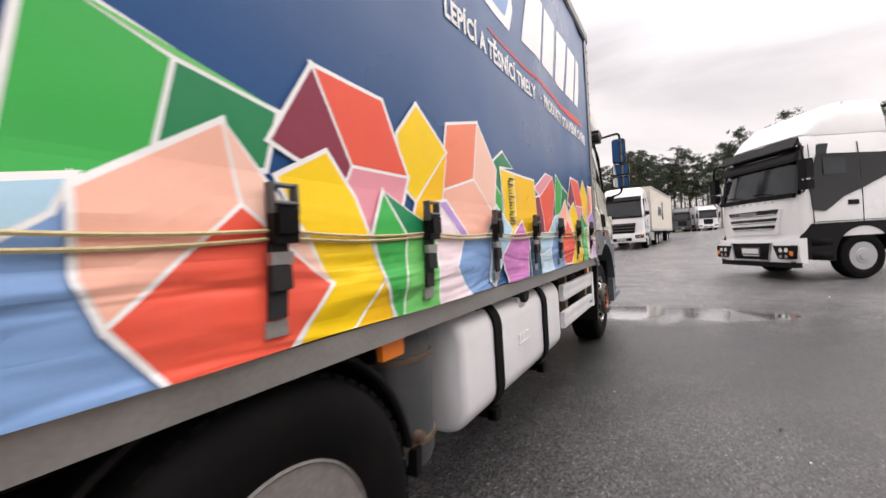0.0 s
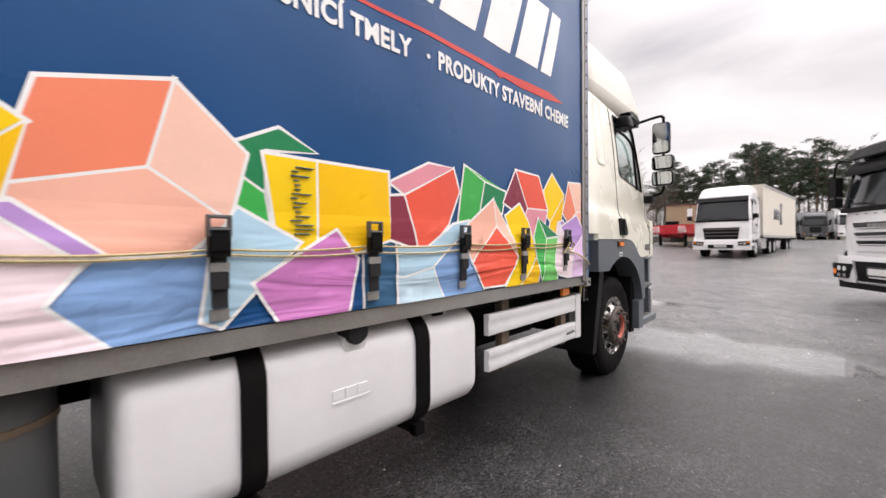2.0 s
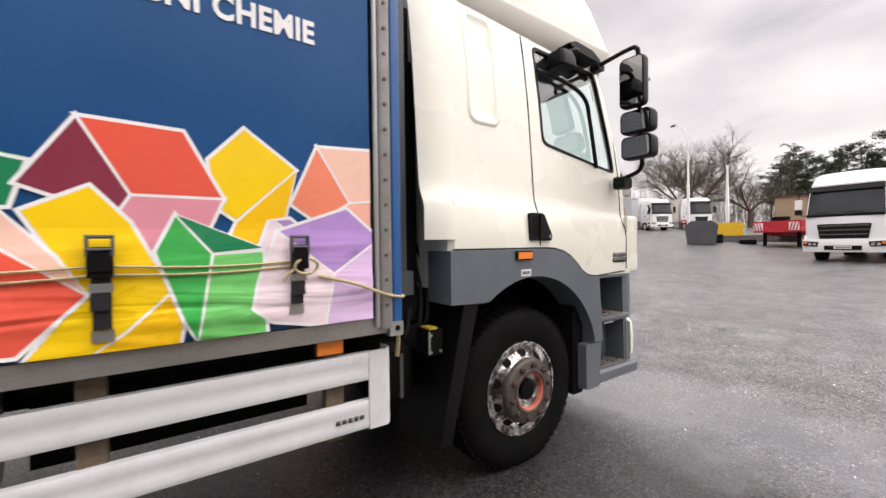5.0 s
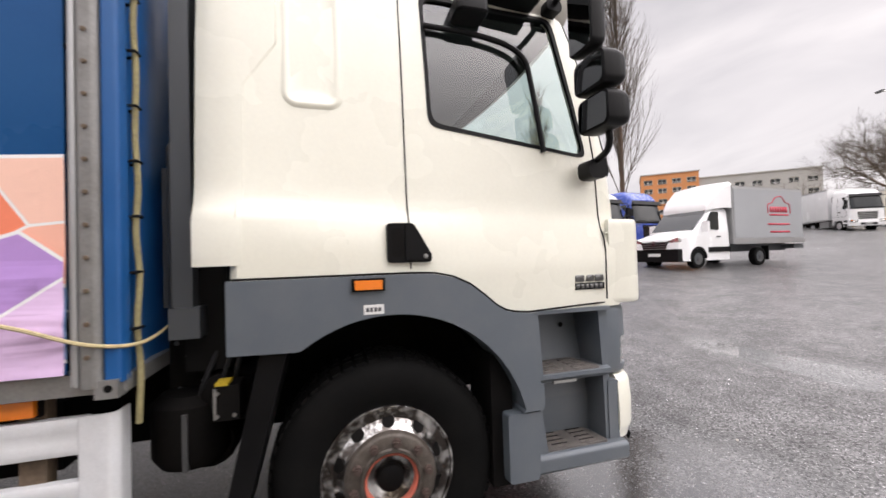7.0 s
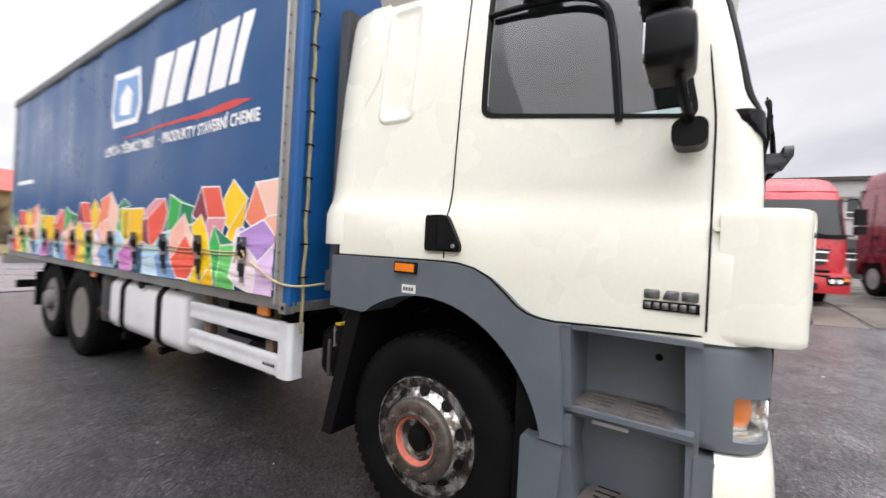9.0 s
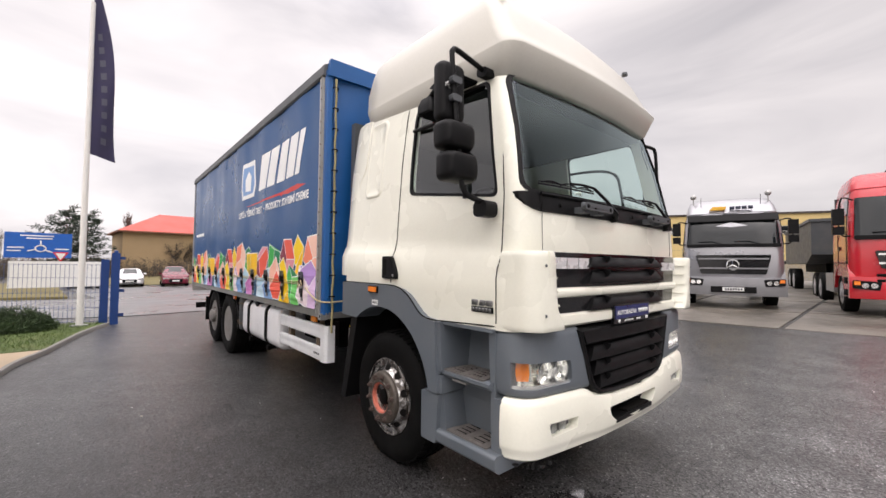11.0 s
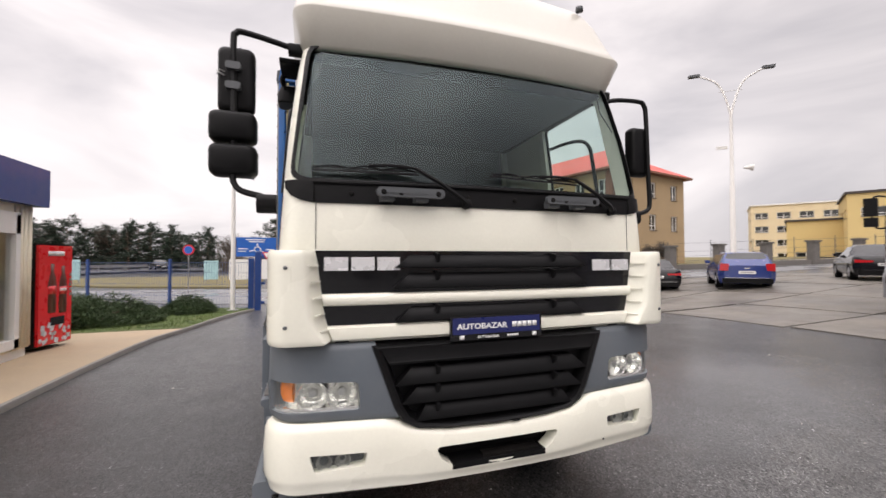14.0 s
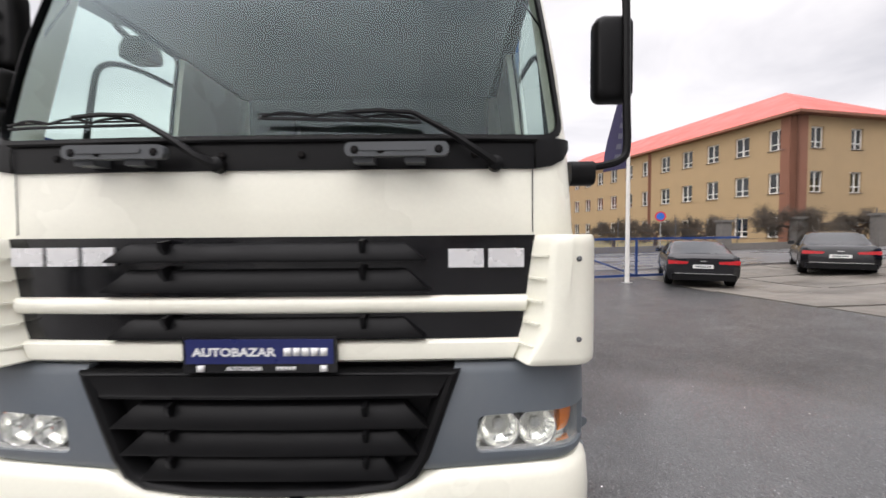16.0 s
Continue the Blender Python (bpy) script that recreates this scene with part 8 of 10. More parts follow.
# ---- cars ----
def car(name, label, at, turn, paint, kind="saloon", length=4.8, width=1.86, height=1.46, group="", tail=RED_LENS):
    """A car whose rear stands at y = 0 and front at y = length."""
    t = thing(name, label, "car", at, turn, group)
    hw = width / 2
    if kind == "estate":
        roof = ((0.0, 0.92), (0.10, 1.02), (0.35, height - 0.06), (0.9, height), (2.2, height), (2.75, height - 0.06), (3.35, 1.02), (4.2, 0.92), (length - 0.1, 0.72), (length, 0.55))
        g0, g1 = (0.14, 0.38), (2.62, 3.35)
    elif kind == "suv":
        roof = ((0.0, 0.95), (0.10, 1.05), (0.45, height - 0.08), (1.0, height), (2.1, height), (2.6, height - 0.06), (3.2, 1.12), (4.0, 1.02), (length - 0.1, 0.85), (length, 0.6))
        g0, g1 = (0.14, 0.48), (2.5, 3.2)
    elif kind == "fastback":
        roof = ((0.0, 0.90), (0.10, 0.98), (0.8, 1.16), (1.5, height - 0.05), (2.1, height), (2.5, height - 0.01), (3.45, 1.0), (4.3, 0.90), (length - 0.12, 0.70), (length, 0.52))
        g0, g1 = (0.25, 1.5), (2.5, 3.4)
    else:
        roof = ((0.0, 0.88), (0.08, 1.0), (0.75, 1.04), (1.35, height - 0.07), (1.9, height), (2.4, height - 0.01), (3.4, 1.0), (4.3, 0.90), (length - 0.12, 0.70), (length, 0.52))
        g0, g1 = (0.80, 1.42), (2.45, 3.36)
    belt = 0.93 if kind != "suv" else 1.02
    ys = sorted({0.0, 0.06, 0.2, 0.4, 0.7, 1.0, 1.35, 1.7, 2.1, 2.45, 2.8, 3.1, 3.4, 3.8, 4.2, length - 0.3, length - 0.1, length})
    rings = []
    for y in ys:
        zt = float(np.interp(y, [p[0] for p in roof], [p[1] for p in roof]))
        end = min(1.0, 0.80 + 0.9 * min(y, length - y) / 0.9) if min(y, length - y) < 0.25 else 1.0
        w = hw * min(1.0, end)
        zb = 0.22 + (0.12 if y < 0.2 or y > length - 0.25 else 0)
        zs = min(zt, belt)
        top_w = w * (0.97 if zt <= belt + 0.1 else 0.97 - 0.50 * (zt - belt))
        half = [(w * 0.90, zb), (w * 0.985, zb + 0.16), (w, 0.62 if zs > 0.7 else zb + 0.25), (w * 0.97, max(zs - 0.02, zb + 0.3)), (top_w * 0.985, max(zt - 0.07, zs)), (top_w * 0.86, zt - 0.012), (top_w * 0.45, zt)]
        rings.append([(x, y, z) for x, z in half] + [(-x, y, z) for x, z in reversed(half)])
    body = mesh_of(loft(bmesh.new(), rings), "body", [], True)
    wells = bmesh.new()
    ya, yb = 0.95, length - 0.92
    for y in (ya, yb):
        for s in (1, -1):
            lathe(wells, [(hw - 0.28, 0.365), (hw + 0.1, 0.365)], "x", (0, y, 0.325), 24, s)
    part("body", bm_from(combine(body, plain(wells), "DIFFERENCE")), paint, t)
    for y in (ya, yb):
        for s in (1, -1):
            plain_wheel(t, ((hw - 0.015) * s, y, 0.325), s, 0.325, 0.22, RIM_CLEAN, n=24)
    def roof_z(y):
        return float(np.interp(y, [p[0] for p in roof], [p[1] for p in roof]))
    def glass_strip(y0, y1, name):
        bm = bmesh.new()
        rows = []
        for k in range(6):
            y = y0 + (y1 - y0) * k / 5
            z = roof_z(y)
            ww = hw * (0.97 - 0.50 * max(0, z - belt)) * 0.87
            rows.append([(ww * q, y, z + 0.008 - 0.03 * q ** 4) for q in (-1, -0.5, 0, 0.5, 1)])
        loft(bm, rows, closed=False)
        part(name, bm, CAR_GLASS, t)
    glass_strip(g0[0] + 0.05, g0[1] - 0.03, "rear_window")
    glass_strip(g1[0] + 0.05, g1[1] - 0.06, "windscreen")
    for s in (1, -1):
        yr, yf = g0[1] * 0.75 + g0[0] * 0.25, g1[1] - 0.22
        bm = bmesh.new()
        top = height - 0.11
        pts = [(yr - (0.1 if kind == "saloon" else 0), belt + 0.02), (yf, belt + 0.01), (g1[0] + 0.08, top), (g0[1] + 0.12, top)]
        prism(bm, soften(pts, 0.05), "x", (hw * 0.5) * s, (hw * 0.974) * s)
        for v in bm.verts:
            if abs(v.co.x) > hw * 0.7:
                v.co.x = s * (hw * (0.982 - 0.50 * max(0, v.co.z - belt) * (0.955 / 1.0)) * 0.985 + 0.004)
        part("side_window", bm, CAR_GLASS, t)
        bm = box(bmesh.new(), hw * 0.97 * s, (hw + 0.17) * s, g1[1] - 0.42, g1[1] - 0.28, 0.97, 1.10, 0.03)
        part("door_mirror", bm, paint, t)
        part("tail_lamp", prism(bmesh.new(), soften([(0.40 * hw * s, 0.80), (0.955 * hw * s, 0.84), (0.955 * hw * s, 0.72), (0.42 * hw * s, 0.73)] if kind in ("fastback", "saloon") else [(0.62 * hw * s, 0.98), (0.93 * hw * s, 1.0), (0.955 * hw * s, 0.72), (0.66 * hw * s, 0.72)], 0.02), "y", -0.012, 0.25), tail, t)
        part("headlamp", prism(bmesh.new(), soften([(0.5 * hw * s, 0.68), (0.93 * hw * s, 0.74), (0.93 * hw * s, 0.58), (0.55 * hw * s, 0.58)], 0.02), "y", length - 0.30, length - 0.015), LENS, t)
        part("exhaust", rod(bmesh.new(), (0.55 * hw * s, -0.012, 0.33), (0.55 * hw * s, 0.2, 0.33), 0.045, 10), CHROME, t)
    bm = box(bmesh.new(), -hw * 0.86, hw * 0.86, -0.02, 0.3, 0.24, 0.42, 0.05)
    part("rear_bumper", bm, PLASTIC, t)
    part("bumper_trim", box(bmesh.new(), -hw * 0.78, hw * 0.78, -0.028, 0.1, 0.435, 0.45), CHROME, t)
    plate = part("number_plate", box(bmesh.new(), -0.26, 0.26, -0.022, 0.02, 0.60, 0.71, 0.004), PLATE_WHITE, t)
    bm = bmesh.new()
    for i in range(7):
        box(bm, -0.2 + 0.058 * i, -0.16 + 0.058 * i, -0.0245, 0, 0.63, 0.685)
    part("plate_print", bm, DARK_GREY, plate)
    part("front_grille", box(bmesh.new(), -0.45, 0.45, length - 0.15, length + 0.012, 0.36, 0.62, 0.04), GLOSS_BLACK, t)
    part("front_plate", box(bmesh.new(), -0.26, 0.26, length, length + 0.02, 0.42, 0.53), PLATE_WHITE, t)
    if kind in ("estate", "suv"):
        for s in (1, -1):
            part("roof_rail", tube(bmesh.new(), [(hw * 0.66 * s, 0.6, height - 0.02), (hw * 0.66 * s, 0.75, height + 0.035), (hw * 0.66 * s, 2.3, height + 0.035), (hw * 0.66 * s, 2.45, height - 0.03)], 0.014, 6), PLASTIC, t)
    part("rear_badge", box(bmesh.new(), -0.08, 0.08, -0.016, 0.05, 0.80, 0.83, 0.005), CHROME, t)
    return t


BURGUNDY = material("burgundy_paint", (0.16, 0.012, 0.03), 0.25, vary=0.04, coat=0.7)
car("parked_car", "black fastback car seen from behind, parked by the gate", on_yard(-10.4, -3.4), facing(-0.42, -0.91), BLACK, "fastback", 4.97, 1.91, 1.42, "parked cars")
car("parked_car", "black saloon car with a bright rear trim strip", on_yard(-15.6, -4.6), facing(-0.60, -0.80), BLACK, "saloon", 5.2, 1.95, 1.47, "parked cars")
car("parked_car", "dark blue estate car with roof rails", on_yard(-16.95, -1.7), facing(-0.72, -0.69), NAVY, "estate", 4.57, 1.82, 1.46, "parked cars")
car("parked_car", "black saloon car behind the silver tractor", on_yard(-21.6, 0.2), facing(-0.82, -0.57), BLACK, "saloon", 4.86, 1.86, 1.47, "parked cars")
car("parked_car", "white saloon car facing the street", on_yard(-1.0, -35.6), facing(0.05, 1.0), WHITE, "saloon", 4.6, 1.8, 1.45, "cars across the street")
car("parked_car", "white hatchback half hidden by the gate post", on_yard(1.9, -34.8), facing(0.0, 1.0), WHITE, "estate", 4.4, 1.8, 1.5, "cars across the street")
car("parked_car", "burgundy sport utility car facing the street", on_yard(-3.9, -34.4), facing(0.05, 1.0), BURGUNDY, "suv", 4.4, 1.85, 1.62, "cars across the street")
car("passing_car", "dark car on the main road with headlamps lit", (21.0, -60.0, lift(21, -60) + 0.45), facing(-0.5, 0.86), BLACK, "saloon", 4.6, 1.8, 1.45, "cars on the main road")

# ---- paved surfaces ----
def sheet(name, outline, mat, up, label, category, cell=0.8, kind="structure", skirt=0.0):
    """A flat surface that follows the ground inside an outline."""
    bm = bmesh.new()
    bm.faces.new([bm.verts.new((x, y, 0)) for x, y in outline])
    xs, ys = [p[0] for p in outline], [p[1] for p in outline]
    cut = lambda co, no: bmesh.ops.bisect_plane(bm, geom=bm.verts[:] + bm.edges[:] + bm.faces[:], plane_co=co, plane_no=no)
    step = max(cell, max(max(xs) - min(xs), max(ys) - min(ys)) / 60)
    for k in range(1, int((max(xs) - min(xs)) / step) + 1):
        cut((min(xs) + k * step, 0, 0), (1, 0, 0))
    for k in range(1, int((max(ys) - min(ys)) / step) + 1):
        cut((0, min(ys) + k * step, 0), (0, 1, 0))
    for v in bm.verts:
        v.co.z = lift(v.co.x, v.co.y) + up
    if skirt:
        edges = [e for e in bm.edges if len(e.link_faces) == 1]
        ext = bmesh.ops.extrude_edge_only(bm, edges=edges)
        for v in ext["geom"]:
            if isinstance(v, bmesh.types.BMVert):
                v.co.z -= skirt
    return tagged(part(name, bm, mat, smooth=False), label, category, kind=kind)


CONCRETE = material("weathered_concrete", (0.15, 0.135, 0.115), 0.5, vary=0.3, scale=0.9, fine=45, bump=0.003, island=0.0, dirt=(0.05, 0.045, 0.038), dirt_amount=0.85, dirt_scale=0.7, rough_vary=0.2)
PAVING = material("sandy_paving", (0.38, 0.29, 0.19), 0.75, vary=0.22, scale=3, fine=90, bump=0.004, dirt=(0.22, 0.19, 0.15), dirt_amount=0.5)
KERB = material("kerb_concrete", (0.20, 0.19, 0.175), 0.8, vary=0.2, scale=5, bump=0.003)
GRASS = material("grass", (0.07, 0.105, 0.025), 0.9, vary=0.35, scale=4, fine=90, bump=0.02, dirt=(0.16, 0.13, 0.05), dirt_amount=0.5, dirt_scale=2.0)
STREET = material("wet_street", (0.14, 0.14, 0.145), 0.32, vary=0.15, scale=0.4, fine=90, bump=0.002, rough_vary=0.15)
DRY_GRASS = material("dry_grass", (0.15, 0.125, 0.05), 0.9, vary=0.3, scale=0.8, fine=20, bump=0.02)
BLUE_STEEL = material("blue_painted_steel", (0.010, 0.045, 0.19), 0.4, vary=0.1, coat=0.2)
MESH_GREY = material("fence_wire", (0.06, 0.09, 0.20), 0.5, vary=0.1)
WALL_TAN = material("tan_render", (0.37, 0.265, 0.15), 0.9, vary=0.08, scale=0.6, fine=40, bump=0.004, dirt=(0.28, 0.2, 0.11), dirt_amount=0.25, dirt_scale=0.4)
WALL_BROWN = material("brown_render", (0.22, 0.10, 0.065), 0.9, vary=0.08, scale=0.6)
WALL_YELLOW = material("yellow_render", (0.62, 0.47, 0.21), 0.9, vary=0.06, scale=0.5)
WALL_PALE = material("pale_yellow_render", (0.66, 0.55, 0.36), 0.9, vary=0.05, scale=0.5)
WALL_ORANGE = material("orange_render", (0.60, 0.26, 0.11), 0.9, vary=0.05)
WALL_GREY = material("grey_render", (0.42, 0.41, 0.40), 0.9, vary=0.06)
ROOF_RED = material("red_sheet_roof", (0.58, 0.075, 0.055), 0.5, vary=0.08, scale=0.5)
ROOF_DARK = material("dark_roof", (0.05, 0.04, 0.035), 0.7, vary=0.1)
FRAME_WHITE = material("white_window_frame", (0.72, 0.70, 0.66), 0.5, vary=0.05)
CABIN_CREAM = material("cream_cladding", (0.68, 0.61, 0.46), 0.5, vary=0.05, scale=2)

sheet("pavement", [(3.2, 6.4), (2.25, 6.3), (2.02, 6.0), (2.0, 4.0), (1.98, 2.0), (1.86, 0.0), (1.55, -1.25), (7.5, -1.25), (7.5, 6.4)], PAVING, 0.055, "sandy worn paving strip beside the office", "pavement", 0.5, skirt=0.09)
sheet("lawn", [(1.55, -1.27), (1.40, -2.0), (1.15, -3.4), (0.72, -5.2), (0.80, -5.5), (3.6, -6.9), (12.0, -11.2), (12.0, -1.27)], GRASS, 0.06, "short damp grass strip inside the fence", "grass", 0.4, skirt=0.1)
kerb_line = curve_points([(3.2, 6.42, 0), (2.3, 6.33, 0), (2.02, 6.0, 0), (1.99, 4.0, 0), (1.97, 2.0, 0), (1.85, 0.0, 0), (1.54, -1.25, 0), (1.14, -3.4, 0), (0.70, -5.2, 0)], 8)
bm = bmesh.new()
loft(bm, [[(p.x + dx, p.y, lift(p.x, p.y) + dz) for dx, dz in ((0.02, -0.05), (0.02, 0.075), (-0.035, 0.075), (-0.045, 0.06), (-0.05, -0.05))] for p in kerb_line])
tagged(part("kerb", bm, KERB), "low concrete kerb along the yard", "kerb", kind="structure")

slab_field = tagged(new("concrete_apron"), "old concrete slabs under the parked tractors and cars", "pavement", kind="structure")
rnd = random.Random(11)
for i in range(6):
    for j in range(7):
        x0, y0 = -10.0 - 3.05 * i - 0.10 * j, -8.6 + 3.05 * j
        z = [lift(x, y) for x, y in ((x0, y0), (x0 - 3.0, y0), (x0 - 3.0, y0 + 3.0), (x0, y0 + 3.0))]
        up = rnd.uniform(0.012, 0.03)
        bm = bmesh.new()
        n = 4
        top = [[bm.verts.new((x0 - 0.03 - 2.96 * a / n, y0 + 0.03 + 2.96 * b / n, lift(x0 - 3 * a / n, y0 + 3 * b / n) + up + rnd.uniform(-0.002, 0.002))) for b in range(n + 1)] for a in range(n + 1)]
        for a in range(n):
            for b in range(n):
                bm.faces.new((top[a][b], top[a + 1][b], top[a + 1][b + 1], top[a][b + 1]))
        edges = [e for e in bm.edges if len(e.link_faces) == 1]
        for v in bmesh.ops.extrude_edge_only(bm, edges=edges)["geom"]:
            if isinstance(v, bmesh.types.BMVert):
                v.co.z -= 0.06
        part("slab", bm, CONCRETE, slab_field, smooth=False)

sheet("road", [(-60, -9.6), (-9, -9.4), (0.2, -8.2), (4.0, -10.0), (14.0, -15.0), (60, -36.0), (60, -43.0), (14.0, -22.0), (4.5, -20.0), (0.5, -19.0), (-8.0, -21.0), (-60, -23.0)], STREET, 0.02, "wet grey street outside the fence", "road", 1.5)
sheet("road", [(-6.5, -19.5), (1.0, -19.0), (3.0, -33.0), (-12.0, -33.0), (-9.5, -28.0)], STREET, 0.016, "wet side street with parked cars", "road", 1.5)
sheet("verge", [(2.2, -20.0), (12.0, -24.0), (26.0, -34.0), (20.0, -40.0), (4.0, -40.0)], DRY_GRASS, 0.12, "yellowed grass island beside the street", "grass", 1.5, skirt=0.15)
sheet("road", [(10.0, -60.0), (22.0, -62.0), (30.0, -40.0), (70.0, -34.0), (70.0, -44.0), (40.0, -48.0), (26.0, -110.0), (4.0, -150.0), (-6.0, -150.0)], STREET, 0.25, "wide wet main road beyond the verge", "road", 2.5)
sheet("verge", [(-14.0, -33.5), (4.0, -33.5), (10.0, -60.0), (-6.0, -150.0), (-120.0, -150.0), (-120.0, -24.0), (-40.0, -24.0), (-13.0, -24.0)], DRY_GRASS, 0.04, "dry winter grass and scrub", "grass", 3.0)
sheet("verge", [(-150.0, 60.0), (-28.0, 58.0), (-14.0, 84.0), (40.0, 86.0), (60.0, 40.0), (150.0, 40.0), (150.0, 250.0), (-150.0, 250.0)], DRY_GRASS, 0.05, "rough grass under the pine wood", "grass", 4.0)


# ---- buildings ----
def building(name, label, at, turn, length, depth, height, wall, roof, roof_h, rows, cols, end_cols=2, win=(1.35, 1.6), overhang=0.6, stripes=None, end_far=False):
    """A rendered block with sunk windows. Local x runs along its front, which faces -y."""
    t = thing(name, label, "building", at, turn)
    walls = plain(box(bmesh.new(), 0, length, 0, depth, -2, height))
    cutter = bmesh.new()
    spots = []
    for r, z in enumerate(rows):
        for c in range(cols):
            spots.append(("y", length * (c + 0.5) / cols, z))
        for c in range(end_cols):
            spots.append(("x", depth * (c + 0.5) / max(1, end_cols), z))
    w, h = win
    for face, u, z in spots:
        if face == "y":
            box(cutter, u - w / 2, u + w / 2, -0.5, 0.28, z, z + h)
        else:
            e = length if end_far else 0
            box(cutter, e - (0.28 if end_far else 0.5), e + (0.5 if end_far else 0.28), u - w / 2, u + w / 2, z, z + h)
    walls = combine(walls, plain(cutter), "DIFFERENCE")
    part("wall", bm_from(walls), wall, t, smooth=False)
    for face, u, z in spots:
        win_ob = new("window")
        win_ob.parent = t
        m = Matrix.Translation((u, 0.16, z)) if face == "y" else Matrix.Translation((length - 0.16 if end_far else 0.16, u, z)) @ Matrix.Rotation(radians(90 if end_far else -90), 4, "Z")
        win_ob.matrix_basis = m
        fm = WINDOW_MESHES.setdefault((w, h), None) or WINDOW_MESHES.update({(w, h): window_meshes(w, h)}) or WINDOW_MESHES[(w, h)]
        for nm, me in zip(("pane", "window_frame", "sill"), fm):
            o = new(nm, me)
            o.parent = win_ob
    if roof_h > 0:
        o = overhang
        bm = bmesh.new()
        d2 = depth / 2
        base = [bm.verts.new(p) for p in ((-o, -o, height), (length + o, -o, height), (length + o, depth + o, height), (-o, depth + o, height))]
        ra, rb = bm.verts.new((d2 * 0.9, d2, height + roof_h)), bm.verts.new((length - d2 * 0.9, d2, height + roof_h))
        for f in ((base[0], base[1], rb, ra), (base[1], base[2], rb), (base[2], base[3], ra, rb), (base[3], base[0], ra), tuple(reversed(base))):
            bm.faces.new(f)
        part("roof", bm, roof, t, smooth=False)
        part("eaves_board", box(bmesh.new(), -o - 0.03, length + o + 0.03, -o - 0.03, depth + o + 0.03, height - 0.22, height - 0.003, 0.03), WALL_BROWN if roof is ROOF_RED else roof, t)
    else:
        part("roof", box(bmesh.new(), -0.25, length + 0.25, -0.25, depth + 0.25, height - 0.02, height + 0.25, 0.02), roof, t)
    for x0, x1, y0, y1 in stripes or ():
        part("corner_band", box(bmesh.new(), x0, x1, y0, y1, -1, height - 0.25), WALL_BROWN, t)
    return t


WINDOW_MESHES = {}


def window_meshes(w, h):
    pane_bm = box(bmesh.new(), -w / 2, w / 2, 0.04, 0.06, 0, h)
    fr = bmesh.new()
    for x0, x1, z0, z1 in ((-w / 2, -w / 2 + 0.09, 0, h), (w / 2 - 0.09, w / 2, 0, h), (-w / 2, w / 2, h - 0.09, h), (-w / 2, w / 2, 0, 0.09), (-0.05, 0.05, 0, h), (-w / 2, w / 2, h * 0.28, h * 0.28 + 0.07)):
        box(fr, x0, x1, -0.02, 0.04, z0, z1)
    sl = box(bmesh.new(), -w / 2 - 0.06, w / 2 + 0.06, -0.24, 0.0, -0.05, -0.004)
    return [mesh_of(pane_bm, "pane", CAR_GLASS), mesh_of(fr, "window_frame", FRAME_WHITE), mesh_of(sl, "sill", ROOF_DARK)]


# three-storey barracks-like block: its front looks towards the yard
far_end, corner = Vector((-23.4, -54.9)), Vector((-30.8, -24.1))
u = (corner - far_end).normalized()
start = corner - 46.0 * u
brown_block = building("apartment_block", "tan rendered three-storey block with a red hipped roof", (start.x, start.y, -0.5), math.degrees(math.atan2(u.y, u.x)), 46.0, 13.0, 11.6, WALL_TAN, ROOF_RED, 3.9, (1.5, 5.2, 8.8), 15, 3, (1.35, 1.75), 0.7,
                       stripes=((44.8, 46.06, -0.06, 0.3), (45.7, 46.06, -0.06, 1.1), (29.65, 30.0, -0.06, 0.3)), end_far=True)
for x in (45.6, 29.8):
    part("downpipe", tube(bmesh.new(), [(x, -0.18, 11.8), (x, -0.18, 0)], 0.07, 8), WALL_BROWN, brown_block)
building("yellow_hall", "yellow rendered hall with a dark flat roof", (-66.4, -23.2, 0.2), facing(0.86, 0.5) + 180, 34.0, 14.0, 9.6, WALL_YELLOW, ROOF_DARK, 0, (1.3, 6.6), 7, 3, (2.4, 1.2))
building("office_wing", "low yellow wing beside the hall", (-69.0, -31.7, 0.0), facing(0.86, 0.5) + 180, 8.5, 10.0, 7.0, WALL_YELLOW, ROOF_DARK, 0, (1.2,), 2, 1, (2.4, 1.2))
building("apartment_block", "pale yellow four-storey block far away", (-95.6, -54.8, 0.0), facing(0.80, 0.6) + 180, 34.0, 12.0, 13.2, WALL_PALE, FRAME_WHITE, 0, (1.2, 4.2, 7.2, 10.2), 9, 2, (2.4, 1.4))
building("apartment_block", "orange and white apartment block far away", (-92.0, 92.0, 0.0), facing(0.75, -0.66) + 180, 14.0, 14.0, 22.8, WALL_ORANGE, WALL_GREY, 0, (8.5, 11.5, 14.5, 17.5, 20.0), 4, 2, (2.2, 1.4))
building("apartment_block", "grey apartment block far away", (-83.5, 103.0, 0.0), facing(0.75, -0.66) + 180, 26.0, 14.0, 20.8, WALL_GREY, WALL_GREY, 0, (8.5, 11.5, 14.5, 17.5), 7, 2, (2.2, 1.4))
building("workshop", "grey workshop hall with a dark roof edge behind the tractors", (-36.0, 8.0, 0.6), 98.0, 24.0, 12.0, 7.0, WALL_GREY, ROOF_DARK, 0, (1.6, 4.4), 9, 2, (1.6, 1.5))
part("blue_band", box(bmesh.new(), 10.0, 24.1, -0.05, 0.3, 5.9, 6.9), BLUE_STEEL, bpy.data.objects["workshop"])
building("house", "orange house with a red hipped roof across the street", (-15.0, -72.0, -0.4), 180 + 185, 15.0, 11.0, 6.2, WALL_TAN, ROOF_RED, 3.0, (1.0, 3.9), 4, 2, (1.2, 1.5), 0.6)

